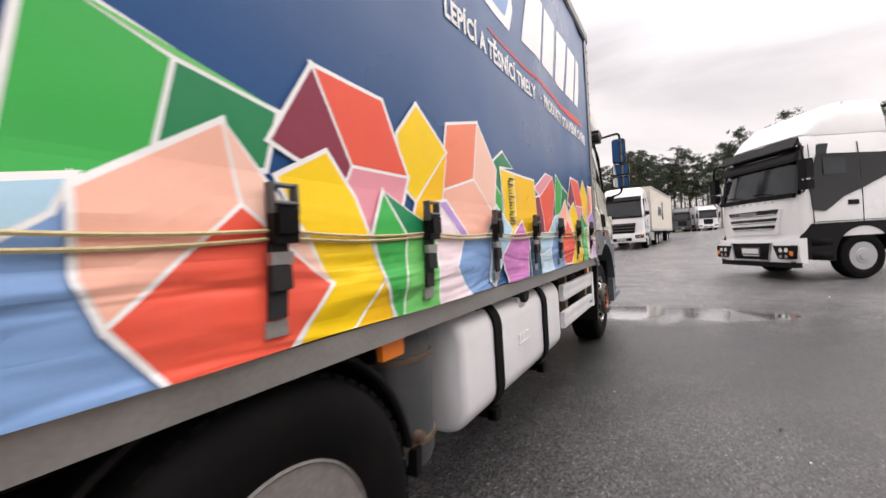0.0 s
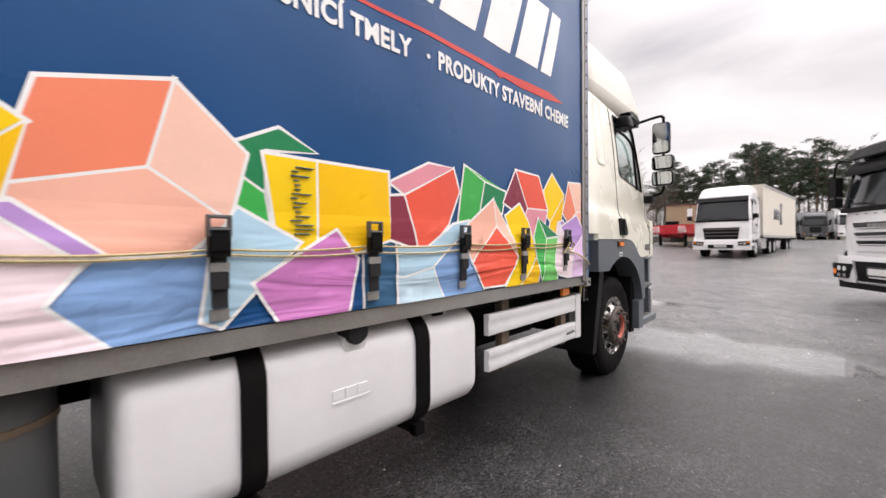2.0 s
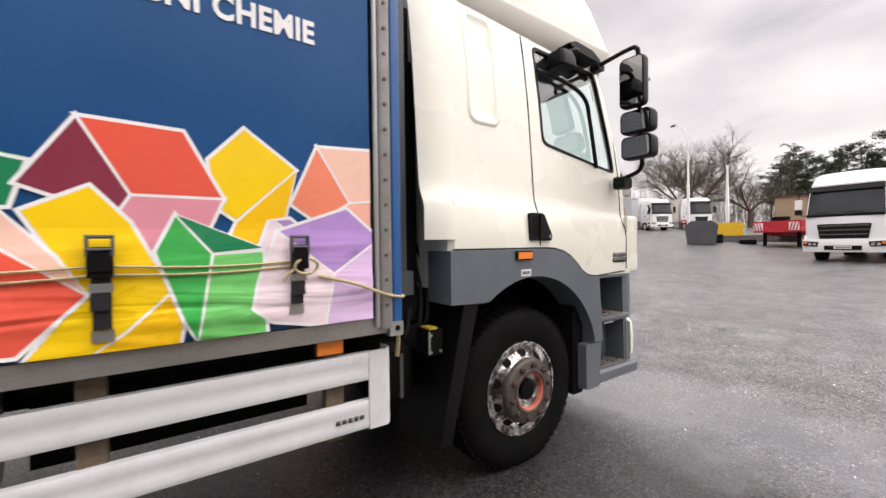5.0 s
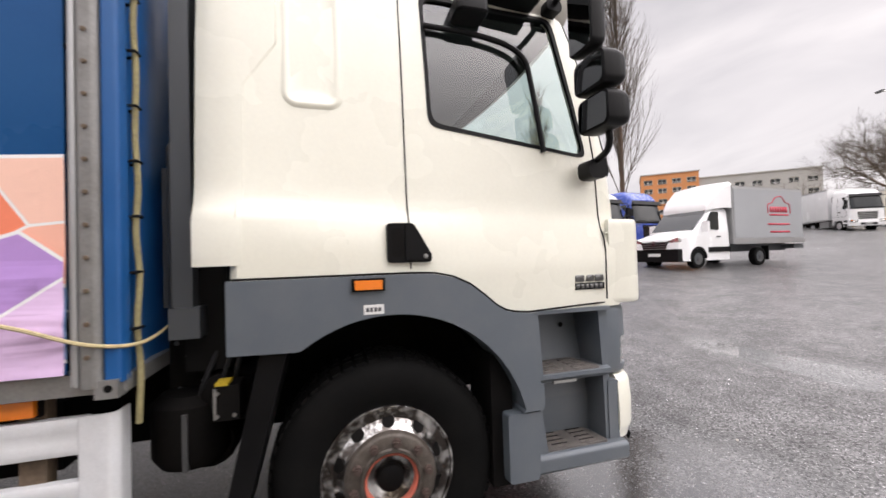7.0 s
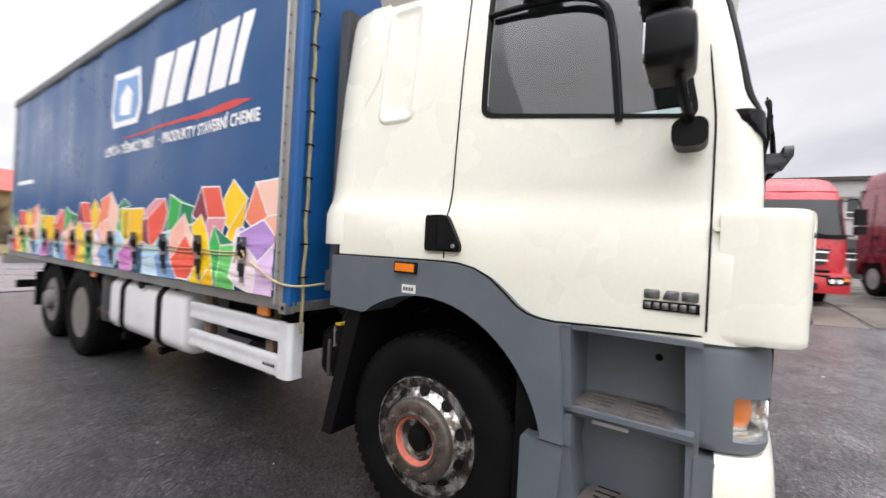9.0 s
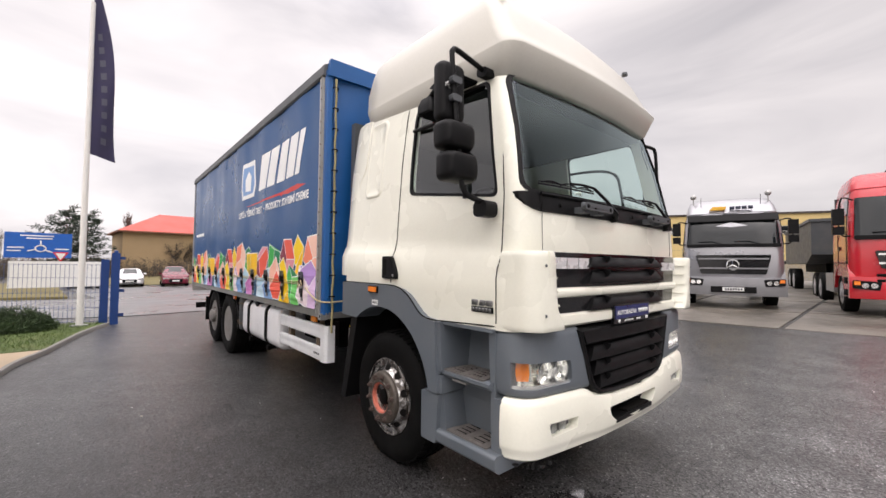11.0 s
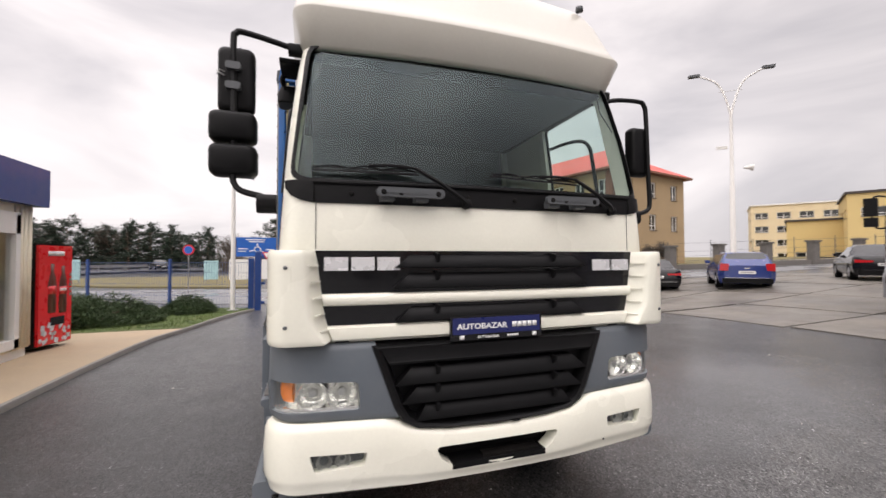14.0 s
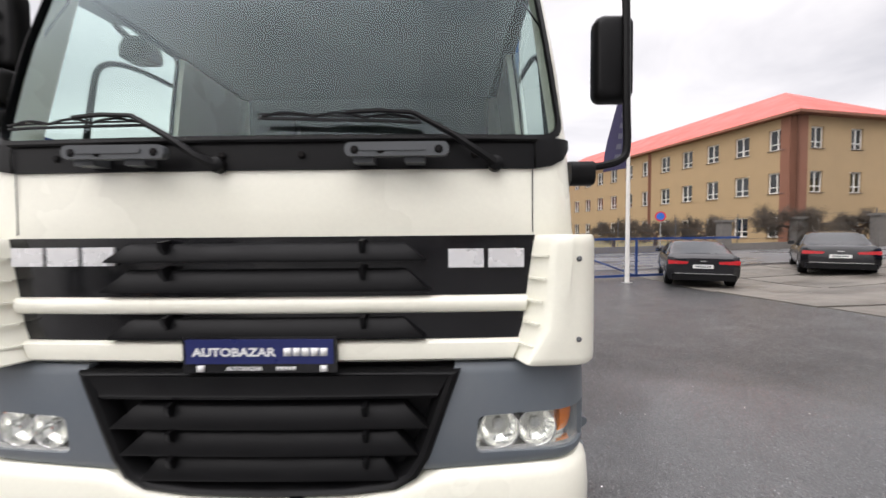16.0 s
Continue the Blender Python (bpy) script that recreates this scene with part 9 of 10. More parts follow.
# office cabin with its window
office = thing("office_cabin", "cream office cabin with a blue fascia and wide window", "cabin", (3.27, 0.82, 0.075))
walls = plain(box(bmesh.new(), 0, 2.5, 0, 6.2, 0.12, 2.44))
walls = combine(walls, plain(box(bmesh.new(), 0.08, 2.42, 0.08, 6.12, 0.2, 2.38)), "DIFFERENCE")
walls = combine(walls, plain(box(bmesh.new(), -0.3, 0.2, 0.36, 3.3, 0.28, 1.98)), "DIFFERENCE")
part("wall", bm_from(walls), CABIN_CREAM, office, smooth=False)
part("interior_lining", box(bmesh.new(), 1.15, 1.2, 0.1, 6.1, 0.2, 2.36), INTERIOR, office)
part("interior_floor", box(bmesh.new(), 0.1, 1.15, 0.1, 6.1, 0.2, 0.215), INTERIOR, office)
fascia = part("fascia", box(bmesh.new(), -0.16, 2.66, -0.16, 6.36, 2.42, 3.05, 0.03), BLUE_STEEL, office, "blue metal fascia")
part("roof", box(bmesh.new(), -0.1, 2.6, -0.1, 6.3, 3.0, 3.07), STEEL, office)
bm = bmesh.new()
for y0, y1, z0, z1 in ((0.30, 3.36, 1.95, 2.28), (0.30, 3.36, 0.16, 0.30), (0.30, 0.40, 0.16, 2.25), (3.26, 3.36, 0.16, 2.25), (1.80, 1.88, 0.3, 1.98)):
    box(bm, -0.035, 0.09, y0, y1, z0, z1, 0.012)
part("window_frame", bm, FRAME_WHITE, office, "white window frame with shutter box")
part("pane", box(bmesh.new(), 0.03, 0.034, 0.38, 3.28, 0.3, 1.97), CLEAR, office).visible_shadow = False
bm = bmesh.new()
for y in np.arange(-0.01, 0.33, 0.105):
    box(bm, -0.012, 0.01, y, y + 0.09, 0.14, 2.42, 0.004)
part("cladding_rib", bm, CABIN_CREAM, office)
part("base_frame", box(bmesh.new(), 0.03, 2.47, 0.03, 6.17, -0.02, 0.14, 0.01), FRAME_WHITE, office)
table = thing("round_table", "small dark round table inside the office", "table", (4.05, 2.15, 0.29))
part("tabletop", lathe(bmesh.new(), [(0.68, 0.0), (0.68, 0.34), (0.71, 0.34), (0.71, 0.0)], "z", (0, 0, 0), 24), PLASTIC, table)
for k in range(3):
    a = radians(120 * k)
    part("table_leg", tube(bmesh.new(), curve_points([(0.3 * math.cos(a), 0.3 * math.sin(a), 0), (0.05 * math.cos(a), 0.05 * math.sin(a), 0.35), (0.25 * math.cos(a), 0.25 * math.sin(a), 0.68)], 5), 0.018, 6), PLASTIC, table)
sofa = thing("armchair", "dark armchair inside the office", "chair", (4.2, 3.1, 0.29))
bm = box(bmesh.new(), -0.4, 0.4, -0.4, 0.4, 0.1, 0.42, 0.06)
part("seat", bm, INTERIOR, sofa)
part("backrest", box(bmesh.new(), 0.2, 0.42, -0.4, 0.4, 0.4, 0.85, 0.06), INTERIOR, sofa)

# vending machine
vend = thing("vending_machine", "red drinks vending machine with bottle pictures beside the office", "vending machine", (3.26, 0.66, 0.062), -10)
vend.scale = (1, 0.78, 1)
VEND_RED = material("vending_red", (0.68, 0.010, 0.016), 0.3, vary=0.06, coat=0.4)
BOTTLE = material("bottle_print", (0.10, 0.025, 0.015), 0.35, vary=0.25, scale=14)
part("cabinet", box(bmesh.new(), 0.03, 0.85, -0.93, 0, 0.06, 1.83, 0.02), PLASTIC, vend)
part("front_door", box(bmesh.new(), -0.02, 0.04, -0.92, -0.01, 0.08, 1.80, 0.02), VEND_RED, vend)
bm = bmesh.new()
for y, z0, h in ((-0.36, 0.62, 0.86), (-0.66, 0.60, 0.84)):
    prism(bm, [(y + dy, z0 + dz * h) for dy, dz in ((-0.10, 0), (0.10, 0), (0.115, 0.2), (0.10, 0.42), (0.115, 0.55), (0.09, 0.7), (0.045, 0.82), (0.045, 1.0), (-0.045, 1.0), (-0.045, 0.82), (-0.09, 0.7), (-0.115, 0.55), (-0.10, 0.42), (-0.115, 0.2))], "x", -0.026, -0.018)
part("bottle_picture", bm, BOTTLE, vend)
bm = bmesh.new()
for y, z in ((-0.36, 0.95), (-0.66, 0.93)):
    box(bm, -0.028, -0.02, y - 0.11, y + 0.11, z, z + 0.14)
part("bottle_label", bm, VEND_RED, vend)
bm = bmesh.new()
for i in range(8):
    box(bm, -0.027, -0.018, -0.28 - 0.058 * i, -0.235 - 0.058 * i, 1.62, 1.70)
for i in range(5):
    box(bm, -0.030, -0.022, -0.60 - 0.038 * i, -0.57 - 0.038 * i, 0.99, 1.04)
part("brand_block", bm, PLATE_WHITE, vend)
bm = bmesh.new()
rnd = random.Random(4)
for i in range(26):
    y, z, q = rnd.uniform(-0.88, -0.06), rnd.uniform(0.10, 0.44), rnd.uniform(0.03, 0.07)
    prism(bm, [(y + q * math.cos(a + q * 40), z + q * math.sin(a + q * 40)) for a in (0, 1.4, 3.1, 4.6)], "x", -0.026 - 0.0002 * i, -0.018)
part("ice_picture", bm, material("ice_print", (0.5, 0.52, 0.55), 0.4, vary=0.3, scale=10, island=0.25), vend)
part("delivery_slot", box(bmesh.new(), -0.034, -0.01, -0.70, -0.32, 0.40, 0.54, 0.01), GLOSS_BLACK, vend)
bm = bmesh.new()
for k in range(5):
    box(bm, -0.026, -0.01, -0.90, -0.85, 1.25 - 0.09 * k, 1.31 - 0.09 * k, 0.005)
part("coin_panel", bm, STEEL, vend)


# ---- fence, gate, flagpoles, signs ----
fence = tagged(new("fence"), "blue wire mesh fence on blue posts along the street", "fence")
fence.location = (0.62, -5.6, lift(0.62, -5.6))
f_dir = Vector((3.0, -1.45)).normalized()
fence.rotation_euler = (0, 0, math.atan2(f_dir.y, f_dir.x))
for k in range(1, 6):
    x = 3.3 * k
    part("post", box(bmesh.new(), x - 0.035, x + 0.035, -0.035, 0.035, -0.1, 1.72, 0.006), BLUE_STEEL, fence)
for k in range(5):
    bm = bmesh.new()
    for q in range(32):
        x = 3.3 * k + 0.1 + 0.1 * q
        box(bm, x - 0.0035, x + 0.0035, -0.004, 0.004, 0.05, 1.62)
    for z in (0.08, 0.45, 0.85, 1.25, 1.6):
        box(bm, 3.3 * k + 0.05, 3.3 * k + 3.28, -0.007, 0.007, z - 0.005, z + 0.005)
    part("mesh_panel", bm, MESH_GREY, fence, "fine welded wire panel")
gp = thing("gate_post", "thick blue steel gate posts at the entrance", "gate post", (0.58, -5.45, lift(0.58, -5.45)))
part("post", box(bmesh.new(), -0.09, 0.09, -0.09, 0.09, 0, 1.92, 0.012), BLUE_STEEL, gp)
part("post", box(bmesh.new(), 0.13, 0.30, -0.14, 0.03, 0, 1.74, 0.012), BLUE_STEEL, gp)
bm = bmesh.new()
lathe(bm, [(0, 0.05), (0.05, 0.05), (0.07, 0.02)], "z", (0, 0, 1.92), 12)
part("post_cap", bm, BLUE_STEEL, gp)
for z in (0.25, 0.9, 1.78):
    part("hinge", box(bmesh.new(), -0.2, -0.08, -0.03, 0.03, z - 0.04, z + 0.04, 0.008), BLUE_STEEL, gp)

gate = thing("sliding_gate", "open blue sliding gate with diagonal brace and mesh", "gate", (-7.4, -5.5, lift(-7.4, -5.5)), 194)
bm = bmesh.new()
box(bm, 0, 7.0, -0.03, 0.03, 1.42, 1.50)
box(bm, 0, 7.0, -0.03, 0.03, 0.08, 0.16)
for x in (0.0, 2.3, 4.6):
    box(bm, x, x + 0.07, -0.03, 0.03, 0.08, 1.5)
part("gate_frame", bm, BLUE_STEEL, gate)
part("brace", rod(bmesh.new(), (4.65, 0, 1.46), (7.0, 0, 0.12), 0.035, 6), BLUE_STEEL, gate)
part("brace", rod(bmesh.new(), (0.05, 0, 0.9), (2.3, 0, 0.12), 0.03, 6), BLUE_STEEL, gate)
bm = bmesh.new()
for q in range(46):
    box(bm, 0.1 * q + 0.05, 0.1 * q + 0.056, -0.003, 0.003, 0.1, 1.46)
for q in range(13):
    box(bm, 0, 4.6, -0.003, 0.003, 0.15 + 0.1 * q, 0.156 + 0.1 * q)
part("gate_mesh", bm, MESH_GREY, gate)

FLAG = material("dark_flag_cloth", (0.035, 0.03, 0.075), 0.8, vary=0.2, scale=3)


def flagpole(at, label, flag_turn, top):
    t = thing("flagpole", label, "flagpole", at)
    part("pole", lathe(bmesh.new(), [(0, 0.075), (0.5, 0.07), (top, 0.045), (top + 0.02, 0.0)], "z", (0, 0, 0), 16), FRAME_WHITE, t)
    part("base_plate", lathe(bmesh.new(), [(0, 0.18), (0.03, 0.18), (0.04, 0.08)], "z", (0, 0, 0), 16), STEEL, t)
    bm = bmesh.new()
    grid = []
    for i in range(9):
        row = []
        for j in range(25):
            v = j / 24
            z = top - 0.08 - 3.8 * v
            droop = i / 8
            wide = (0.14 + 0.72 * v * (1 - 0.25 * v)) * droop
            ph = v * 5 + droop * 2.2
            row.append(bm.verts.new((wide * math.cos(radians(flag_turn)) + 0.09 * droop * math.sin(ph + 1), wide * math.sin(radians(flag_turn)) + 0.10 * droop * math.cos(ph * 1.4), z + 0.38 * droop * (1 - v) - 0.10 * droop * v)))
        grid.append(row)
    for i in range(8):
        for j in range(24):
            bm.faces.new((grid[i][j], grid[i + 1][j], grid[i + 1][j + 1], grid[i][j + 1]))
    f = part("flag", bm, FLAG, t, "limp dark blue flag with pale print")
    bm = bmesh.new()
    for k in range(9):
        j = 5 + 2 * k
        a, b, c, d = grid_points = [Vector(((0.14 + 0.72 * (q / 24) * (1 - 0.25 * q / 24)) * dr * math.cos(radians(flag_turn)) + 0.09 * dr * math.sin(q / 24 * 5 + dr * 2.2 + 1), (0.14 + 0.72 * (q / 24) * (1 - 0.25 * q / 24)) * dr * math.sin(radians(flag_turn)) + 0.10 * dr * math.cos((q / 24 * 5 + dr * 2.2) * 1.4), top - 0.08 - 3.8 * q / 24 + 0.38 * dr * (1 - q / 24) - 0.10 * dr * q / 24)) for q, dr in ((j, 0.4), (j, 0.62), (j + 1, 0.62), (j + 1, 0.4))]
        n = (b - a).cross(d - a).normalized() * 0.012
        for sgn in (1, -1):
            bm.faces.new([bm.verts.new(p + n * sgn) for p in (a, b, c, d)])
    part("flag_print", bm, material("faded_flag_print", (0.09, 0.09, 0.12), 0.8), f)
    return t


flagpole((1.24, -4.85, lift(1.24, -4.85) + 0.06), "white flagpole with a limp dark flag by the entrance", 200, 8.2)
flagpole((-8.75, -4.75, lift(-8.75, -4.75)), "white flagpole with a limp dark flag by the gate", -10, 7.7)


def street_lamp(at, label, h, arms, turn):
    t = thing("street_lamp", label, "street lamp", at, turn)
    part("pole", lathe(bmesh.new(), [(0, 0.14), (h * 0.45, 0.13), (h * 0.46, 0.10), (h * 0.78, 0.075)], "z", (0, 0, 0), 12), FRAME_WHITE, t)
    for s in arms:
        part("arm", tube(bmesh.new(), curve_points([(0, 0, h * 0.76), (0.12 * s, 0, h * 0.84), (0.6 * s, 0, h * 0.95), (1.5 * s, 0, h)], 6), 0.05, 6), FRAME_WHITE, t)
        part("lamp_head", box(bmesh.new(), min(1.45 * s, 2.0 * s), max(1.45 * s, 2.0 * s), -0.12, 0.12, h - 0.03, h + 0.10, 0.04), DARK_GREY, t)
    if len(arms) > 1:
        part("brace", rod(bmesh.new(), (-0.55, 0, h * 0.91), (0.55, 0, h * 0.91), 0.012, 5), FRAME_WHITE, t)
    return t


lamp = street_lamp((-22.9, -6.5, lift(-22.9, -6.5)), "tall white street lamp with two curved arms", 11.3, (1, -1), -38)
part("loudspeaker", lathe(bmesh.new(), [(0, 0.05), (0.2, 0.09), (0.4, 0.2)], "x", (-0.55, 0, 6.0), 14, -1), FRAME_WHITE, lamp)
part("camera_box", box(bmesh.new(), 0.2, 0.7, -0.08, 0.08, 7.1, 7.25, 0.02), FRAME_WHITE, lamp)
street_lamp((-17.2, 46.0, lift(-17.2, 46.0)), "white lamp post in the yard", 11.0, (1,), 160)
street_lamp((-13.2, 44.0, lift(-13.2, 44.0)), "slim white lamp post in the yard", 8.0, (), 0)
street_lamp((7.5, 92.0, lift(7.5, 92.0)), "grey lamp post before the wood", 9.0, (1, -1), 0)


def sign_post(name, label, category, at, turn, build):
    t = thing(name, label, category, at, turn)
    build(t)
    return t


def blue_sign(t):
    for x in (-1.4, 1.4):
        part("post", rod(bmesh.new(), (x, 0, 0), (x, 0, 4.6), 0.06, 8), STEEL, t)
    panel = part("panel", box(bmesh.new(), -2.3, 2.3, -0.08, -0.02, 2.3, 4.7, 0.02), material("sign_blue", (0.01, 0.10, 0.42), 0.4), t)
    bm = bmesh.new()
    tube(bm, [(0.1 + 0.36 * math.cos(a), -0.10, 3.2 + 0.3 * math.sin(a)) for a in np.linspace(0, 2 * math.pi, 17)], 0.06, 5)
    for a in (90, 200, 330):
        rod(bm, (0.1 + 0.36 * math.cos(radians(a)), -0.10, 3.2 + 0.3 * math.sin(radians(a))), (0.1 + 0.95 * math.cos(radians(a)), -0.10, 3.2 + 0.75 * math.sin(radians(a))), 0.06, 5)
    for x0, x1, z in ((-1.3, 1.0, 4.35), (-0.9, 0.9, 4.1), (-2.1, -1.0, 3.2), (-2.1, -1.2, 2.9), (1.1, 2.1, 3.1)):
        box(bm, x0, x1, -0.088, -0.078, z, z + 0.12)
    part("sign_print", bm, PLATE_WHITE, panel)


sign_post("direction_sign", "blue roundabout direction sign with white bars", "road sign", (5.6, -46.0, lift(5.6, -46)), 185, blue_sign)


def yield_sign(t):
    part("post", rod(bmesh.new(), (0, 0, 0), (0, 0, 2.6), 0.035, 8), STEEL, t)
    p = part("panel", prism(bmesh.new(), [(-0.5, 2.75), (0.5, 2.75), (0, 1.9)], "y", -0.05, -0.02), material("sign_red", (0.55, 0.02, 0.03), 0.4), t)
    part("panel_centre", prism(bmesh.new(), [(-0.32, 2.65), (0.32, 2.65), (0, 2.1)], "y", -0.056, -0.045), PLATE_WHITE, p)


sign_post("yield_sign", "red and white give-way sign", "road sign", (3.6, -38.0, lift(3.6, -38)), 185, yield_sign)


def no_parking(t):
    part("post", rod(bmesh.new(), (0, 0, 0), (0, 0, 2.4), 0.03, 8), STEEL, t)
    p = part("panel", lathe(bmesh.new(), [(0.02, 0.30), (0.03, 0.30), (0.035, 0.0)], "y", (0, 0, 2.5), 24, -1), bpy.data.materials["sign_red"], t)
    part("panel_centre", lathe(bmesh.new(), [(0.03, 0.22), (0.042, 0.22), (0.043, 0.0)], "y", (0, 0, 2.5), 24, -1), bpy.data.materials["sign_blue"], p)


sign_post("no_parking_sign", "round no-parking sign on a post", "road sign", (5.6, -17.0, lift(5.6, -17)), 175, no_parking)
sign_post("no_parking_sign", "round no-parking sign beside the trees", "road sign", (-15.5, -15.5, lift(-15.5, -15.5)), 150, no_parking)
for (x, y, w, h, lab) in ((6.6, -27.0, 1.0, 1.5, "small pale blue notice board on the verge"), (3.0, -26.0, 4.2, 1.6, "long white banner on the verge"), (17.0, -30.0, 1.0, 1.6, "pale notice board beside the road")):
    b = thing("notice_board", lab, "sign", (x, y, lift(x, y) + 0.12), 185)
    part("panel", box(bmesh.new(), -w / 2, w / 2, -0.03, 0.03, 0.25, 0.25 + h, 0.01), PLATE_WHITE if w > 2 else material("board_teal", (0.35, 0.55, 0.58), 0.5, vary=0.3, scale=3), b)
    for s in (-1, 1):
        part("post", box(bmesh.new(), s * w * 0.42 - 0.03, s * w * 0.42 + 0.03, 0.03, 0.08, 0, 0.3 + h), STEEL, b)
rail = thing("guard_rail", "grey steel guard rail along the main road", "guard rail", (0, 0, 0))
bm = bmesh.new()
pts = [Vector((66, -33.0, 0)), Vector((40, -46.0, 0)), Vector((26, -62.0, 0)), Vector((16, -95.0, 0)), Vector((8, -140.0, 0))]
line = curve_points(pts, 8)
loft(bm, [[(p.x, p.y, lift(p.x, p.y) + 0.4 + dz) for dz in (0.35, 0.75)] for p in line], closed=False)
part("beam", bm, STEEL, rail)
for p in line[::3]:
    part("post", box(bmesh.new(), p.x - 0.06, p.x + 0.06, p.y - 0.06, p.y + 0.06, lift(p.x, p.y), lift(p.x, p.y) + 0.95), STEEL, rail)

# stone pillars and wire fence before the tan block
old_fence = thing("old_wire_fence", "old wire fence with stone pillars along the street", "fence", (0, 0, 0))
STONE_P = material("grey_stone", (0.13, 0.12, 0.11), 0.9, vary=0.25, scale=4, bump=0.01)
for k in range(7):
    x, y = -22.0 - 4.2 * k, -19.5 + 1.1 * k
    part("pillar", box(bmesh.new(), x - 0.35, x + 0.35, y - 0.3, y + 0.3, lift(x, y) - 0.3, lift(x, y) + 2.0, 0.04), STONE_P, old_fence)
    part("pillar_cap", box(bmesh.new(), x - 0.45, x + 0.45, y - 0.4, y + 0.4, lift(x, y) + 2.0, lift(x, y) + 2.15, 0.03), STONE_P, old_fence)
bm = bmesh.new()
loft(bm, [[(x, -19.5 - (x + 22) * 0.262 + dy, lift(x, -19.5) + z) for dy, z in ((-0.15, -0.3), (-0.15, 0.5), (0.15, 0.5), (0.15, -0.3))] for x in np.linspace(-4, -60, 15)])
part("base_wall", bm, STONE_P, old_fence)
bm = bmesh.new()
for z in (0.8, 1.2, 1.6, 2.3):
    tube(bm, [(x, -19.5 - (x + 22) * 0.262, lift(x, -19.5) + z) for x in np.linspace(-8, -60, 20)], 0.012, 4)
part("wire", bm, DARK_GREY, old_fence)
for k in range(14):
    x = -8 - 3.7 * k
    y = -19.5 - (x + 22) * 0.262
    part("post", rod(bmesh.new(), (x, y, lift(x, y)), (x, y, lift(x, y) + 2.5), 0.03, 6), DARK_GREY, old_fence)

# ---- clutter at the yard's north edge ----
lowbed = thing("low_loader_trailer", "red low-loader trailer with striped warning boards", "trailer", on_yard(-7.6, 35.5), facing(-0.3, -0.95))
part("gooseneck", box(bmesh.new(), -1.35, 1.35, -1.2, 0, 0.95, 1.65, 0.06), RED, lowbed)
part("bed", box(bmesh.new(), -1.35, 1.35, -9.0, -1.2, 0.7, 0.95, 0.04), RED, lowbed)
for s in (1, -1):
    bm = box(bmesh.new(), 0.75 * s, 1.3 * s, 0.0, 0.04, 1.05, 1.55)
    board = part("warning_board", bm, PLATE_WHITE, lowbed)
    bm = bmesh.new()
    for k in range(3):
        prism(bm, [(0.78 * s + 0.17 * k * s, 1.06), (0.86 * s + 0.17 * k * s, 1.06), (0.98 * s + 0.17 * k * s, 1.54), (0.90 * s + 0.17 * k * s, 1.54)], "y", 0.038, 0.045)
    part("stripe", bm, bpy.data.materials["sign_red"], board)
    for yy in (-6.0, -7.2):
        plain_wheel(lowbed, (1.25 * s, yy, 0.42), s, 0.42)
    part("landing_leg", box(bmesh.new(), 0.9 * s, 1.05 * s, -0.6, -0.45, 0.0, 1.0), CHASSIS, lowbed)
part("spare_wheel", lathe(bmesh.new(), [(-0.12, 0.25), (-0.12, 0.48), (0.12, 0.48), (0.12, 0.25)], "z", (0.1, -0.6, 1.80), 20), RUBBER, lowbed)
for x, y, n in ((-9.6, 37.2, 1), (-11.4, 36.6, 2), (-12.6, 37.4, 2)):
    for k in range(n):
        t = thing("scrap_tyre", "worn black lorry tyre lying in the yard", "scrap tyre", (x, y, lift(x, y) + 0.30 * k), group="scrap tyres")
        part("tyre", lathe(bmesh.new(), [(0.0, 0.3), (0.0, 0.48), (0.03, 0.5), (0.27, 0.5), (0.3, 0.48), (0.3, 0.3)], "z", (0, 0, 0), 24), RUBBER, t)
shed = thing("timber_container", "tan open-topped container behind the trailer", "container", on_yard(-8.0, 44.0), 10)
part("container_wall", box(bmesh.new(), -1.75, 1.75, -1.2, 1.2, 0.1, 3.4, 0.05), material("tan_board", (0.32, 0.25, 0.16), 0.8, vary=0.15, scale=2), shed)
part("container_rim", box(bmesh.new(), -1.82, 1.82, -1.27, 1.27, 3.35, 3.5, 0.02), RUST, shed)
digger = thing("yellow_machine", "yellow machine part behind the tyres", "machine", on_yard(-12.2, 41.5), 20)
part("hood", box(bmesh.new(), -0.9, 0.9, -0.6, 0.6, 0.3, 1.35, 0.18, 3), material("machine_yellow", (0.68, 0.42, 0.01), 0.5), digger)
bin_t = thing("skip_container", "grey rubbish skip on a mound", "container", on_yard(-11.4, 34.3), 25)
part("skip_body", prism(bmesh.new(), soften([(-0.8, 0.0), (0.8, 0.0), (0.95, 1.3), (0.6, 1.6), (-0.6, 1.6), (-0.95, 1.3)], 0.08), "y", -0.7, 0.7, 0.04), RESERVOIR, bin_t)
ledge = thing("stone_ledge", "low stone ledge beside the tyres", "wall", on_yard(-10.5, 38.6), -4)
rnd = random.Random(8)
for i in range(14):
    for j in range(2):
        part("stone", box(bmesh.new(), -3.6 + 0.5 * i + 0.12 * j, -3.14 + 0.5 * i + 0.12 * j, -0.2 + rnd.uniform(0, 0.05), 0.2, 0.26 * j, 0.26 * j + 0.25, 0.03), STONE_P, ledge)

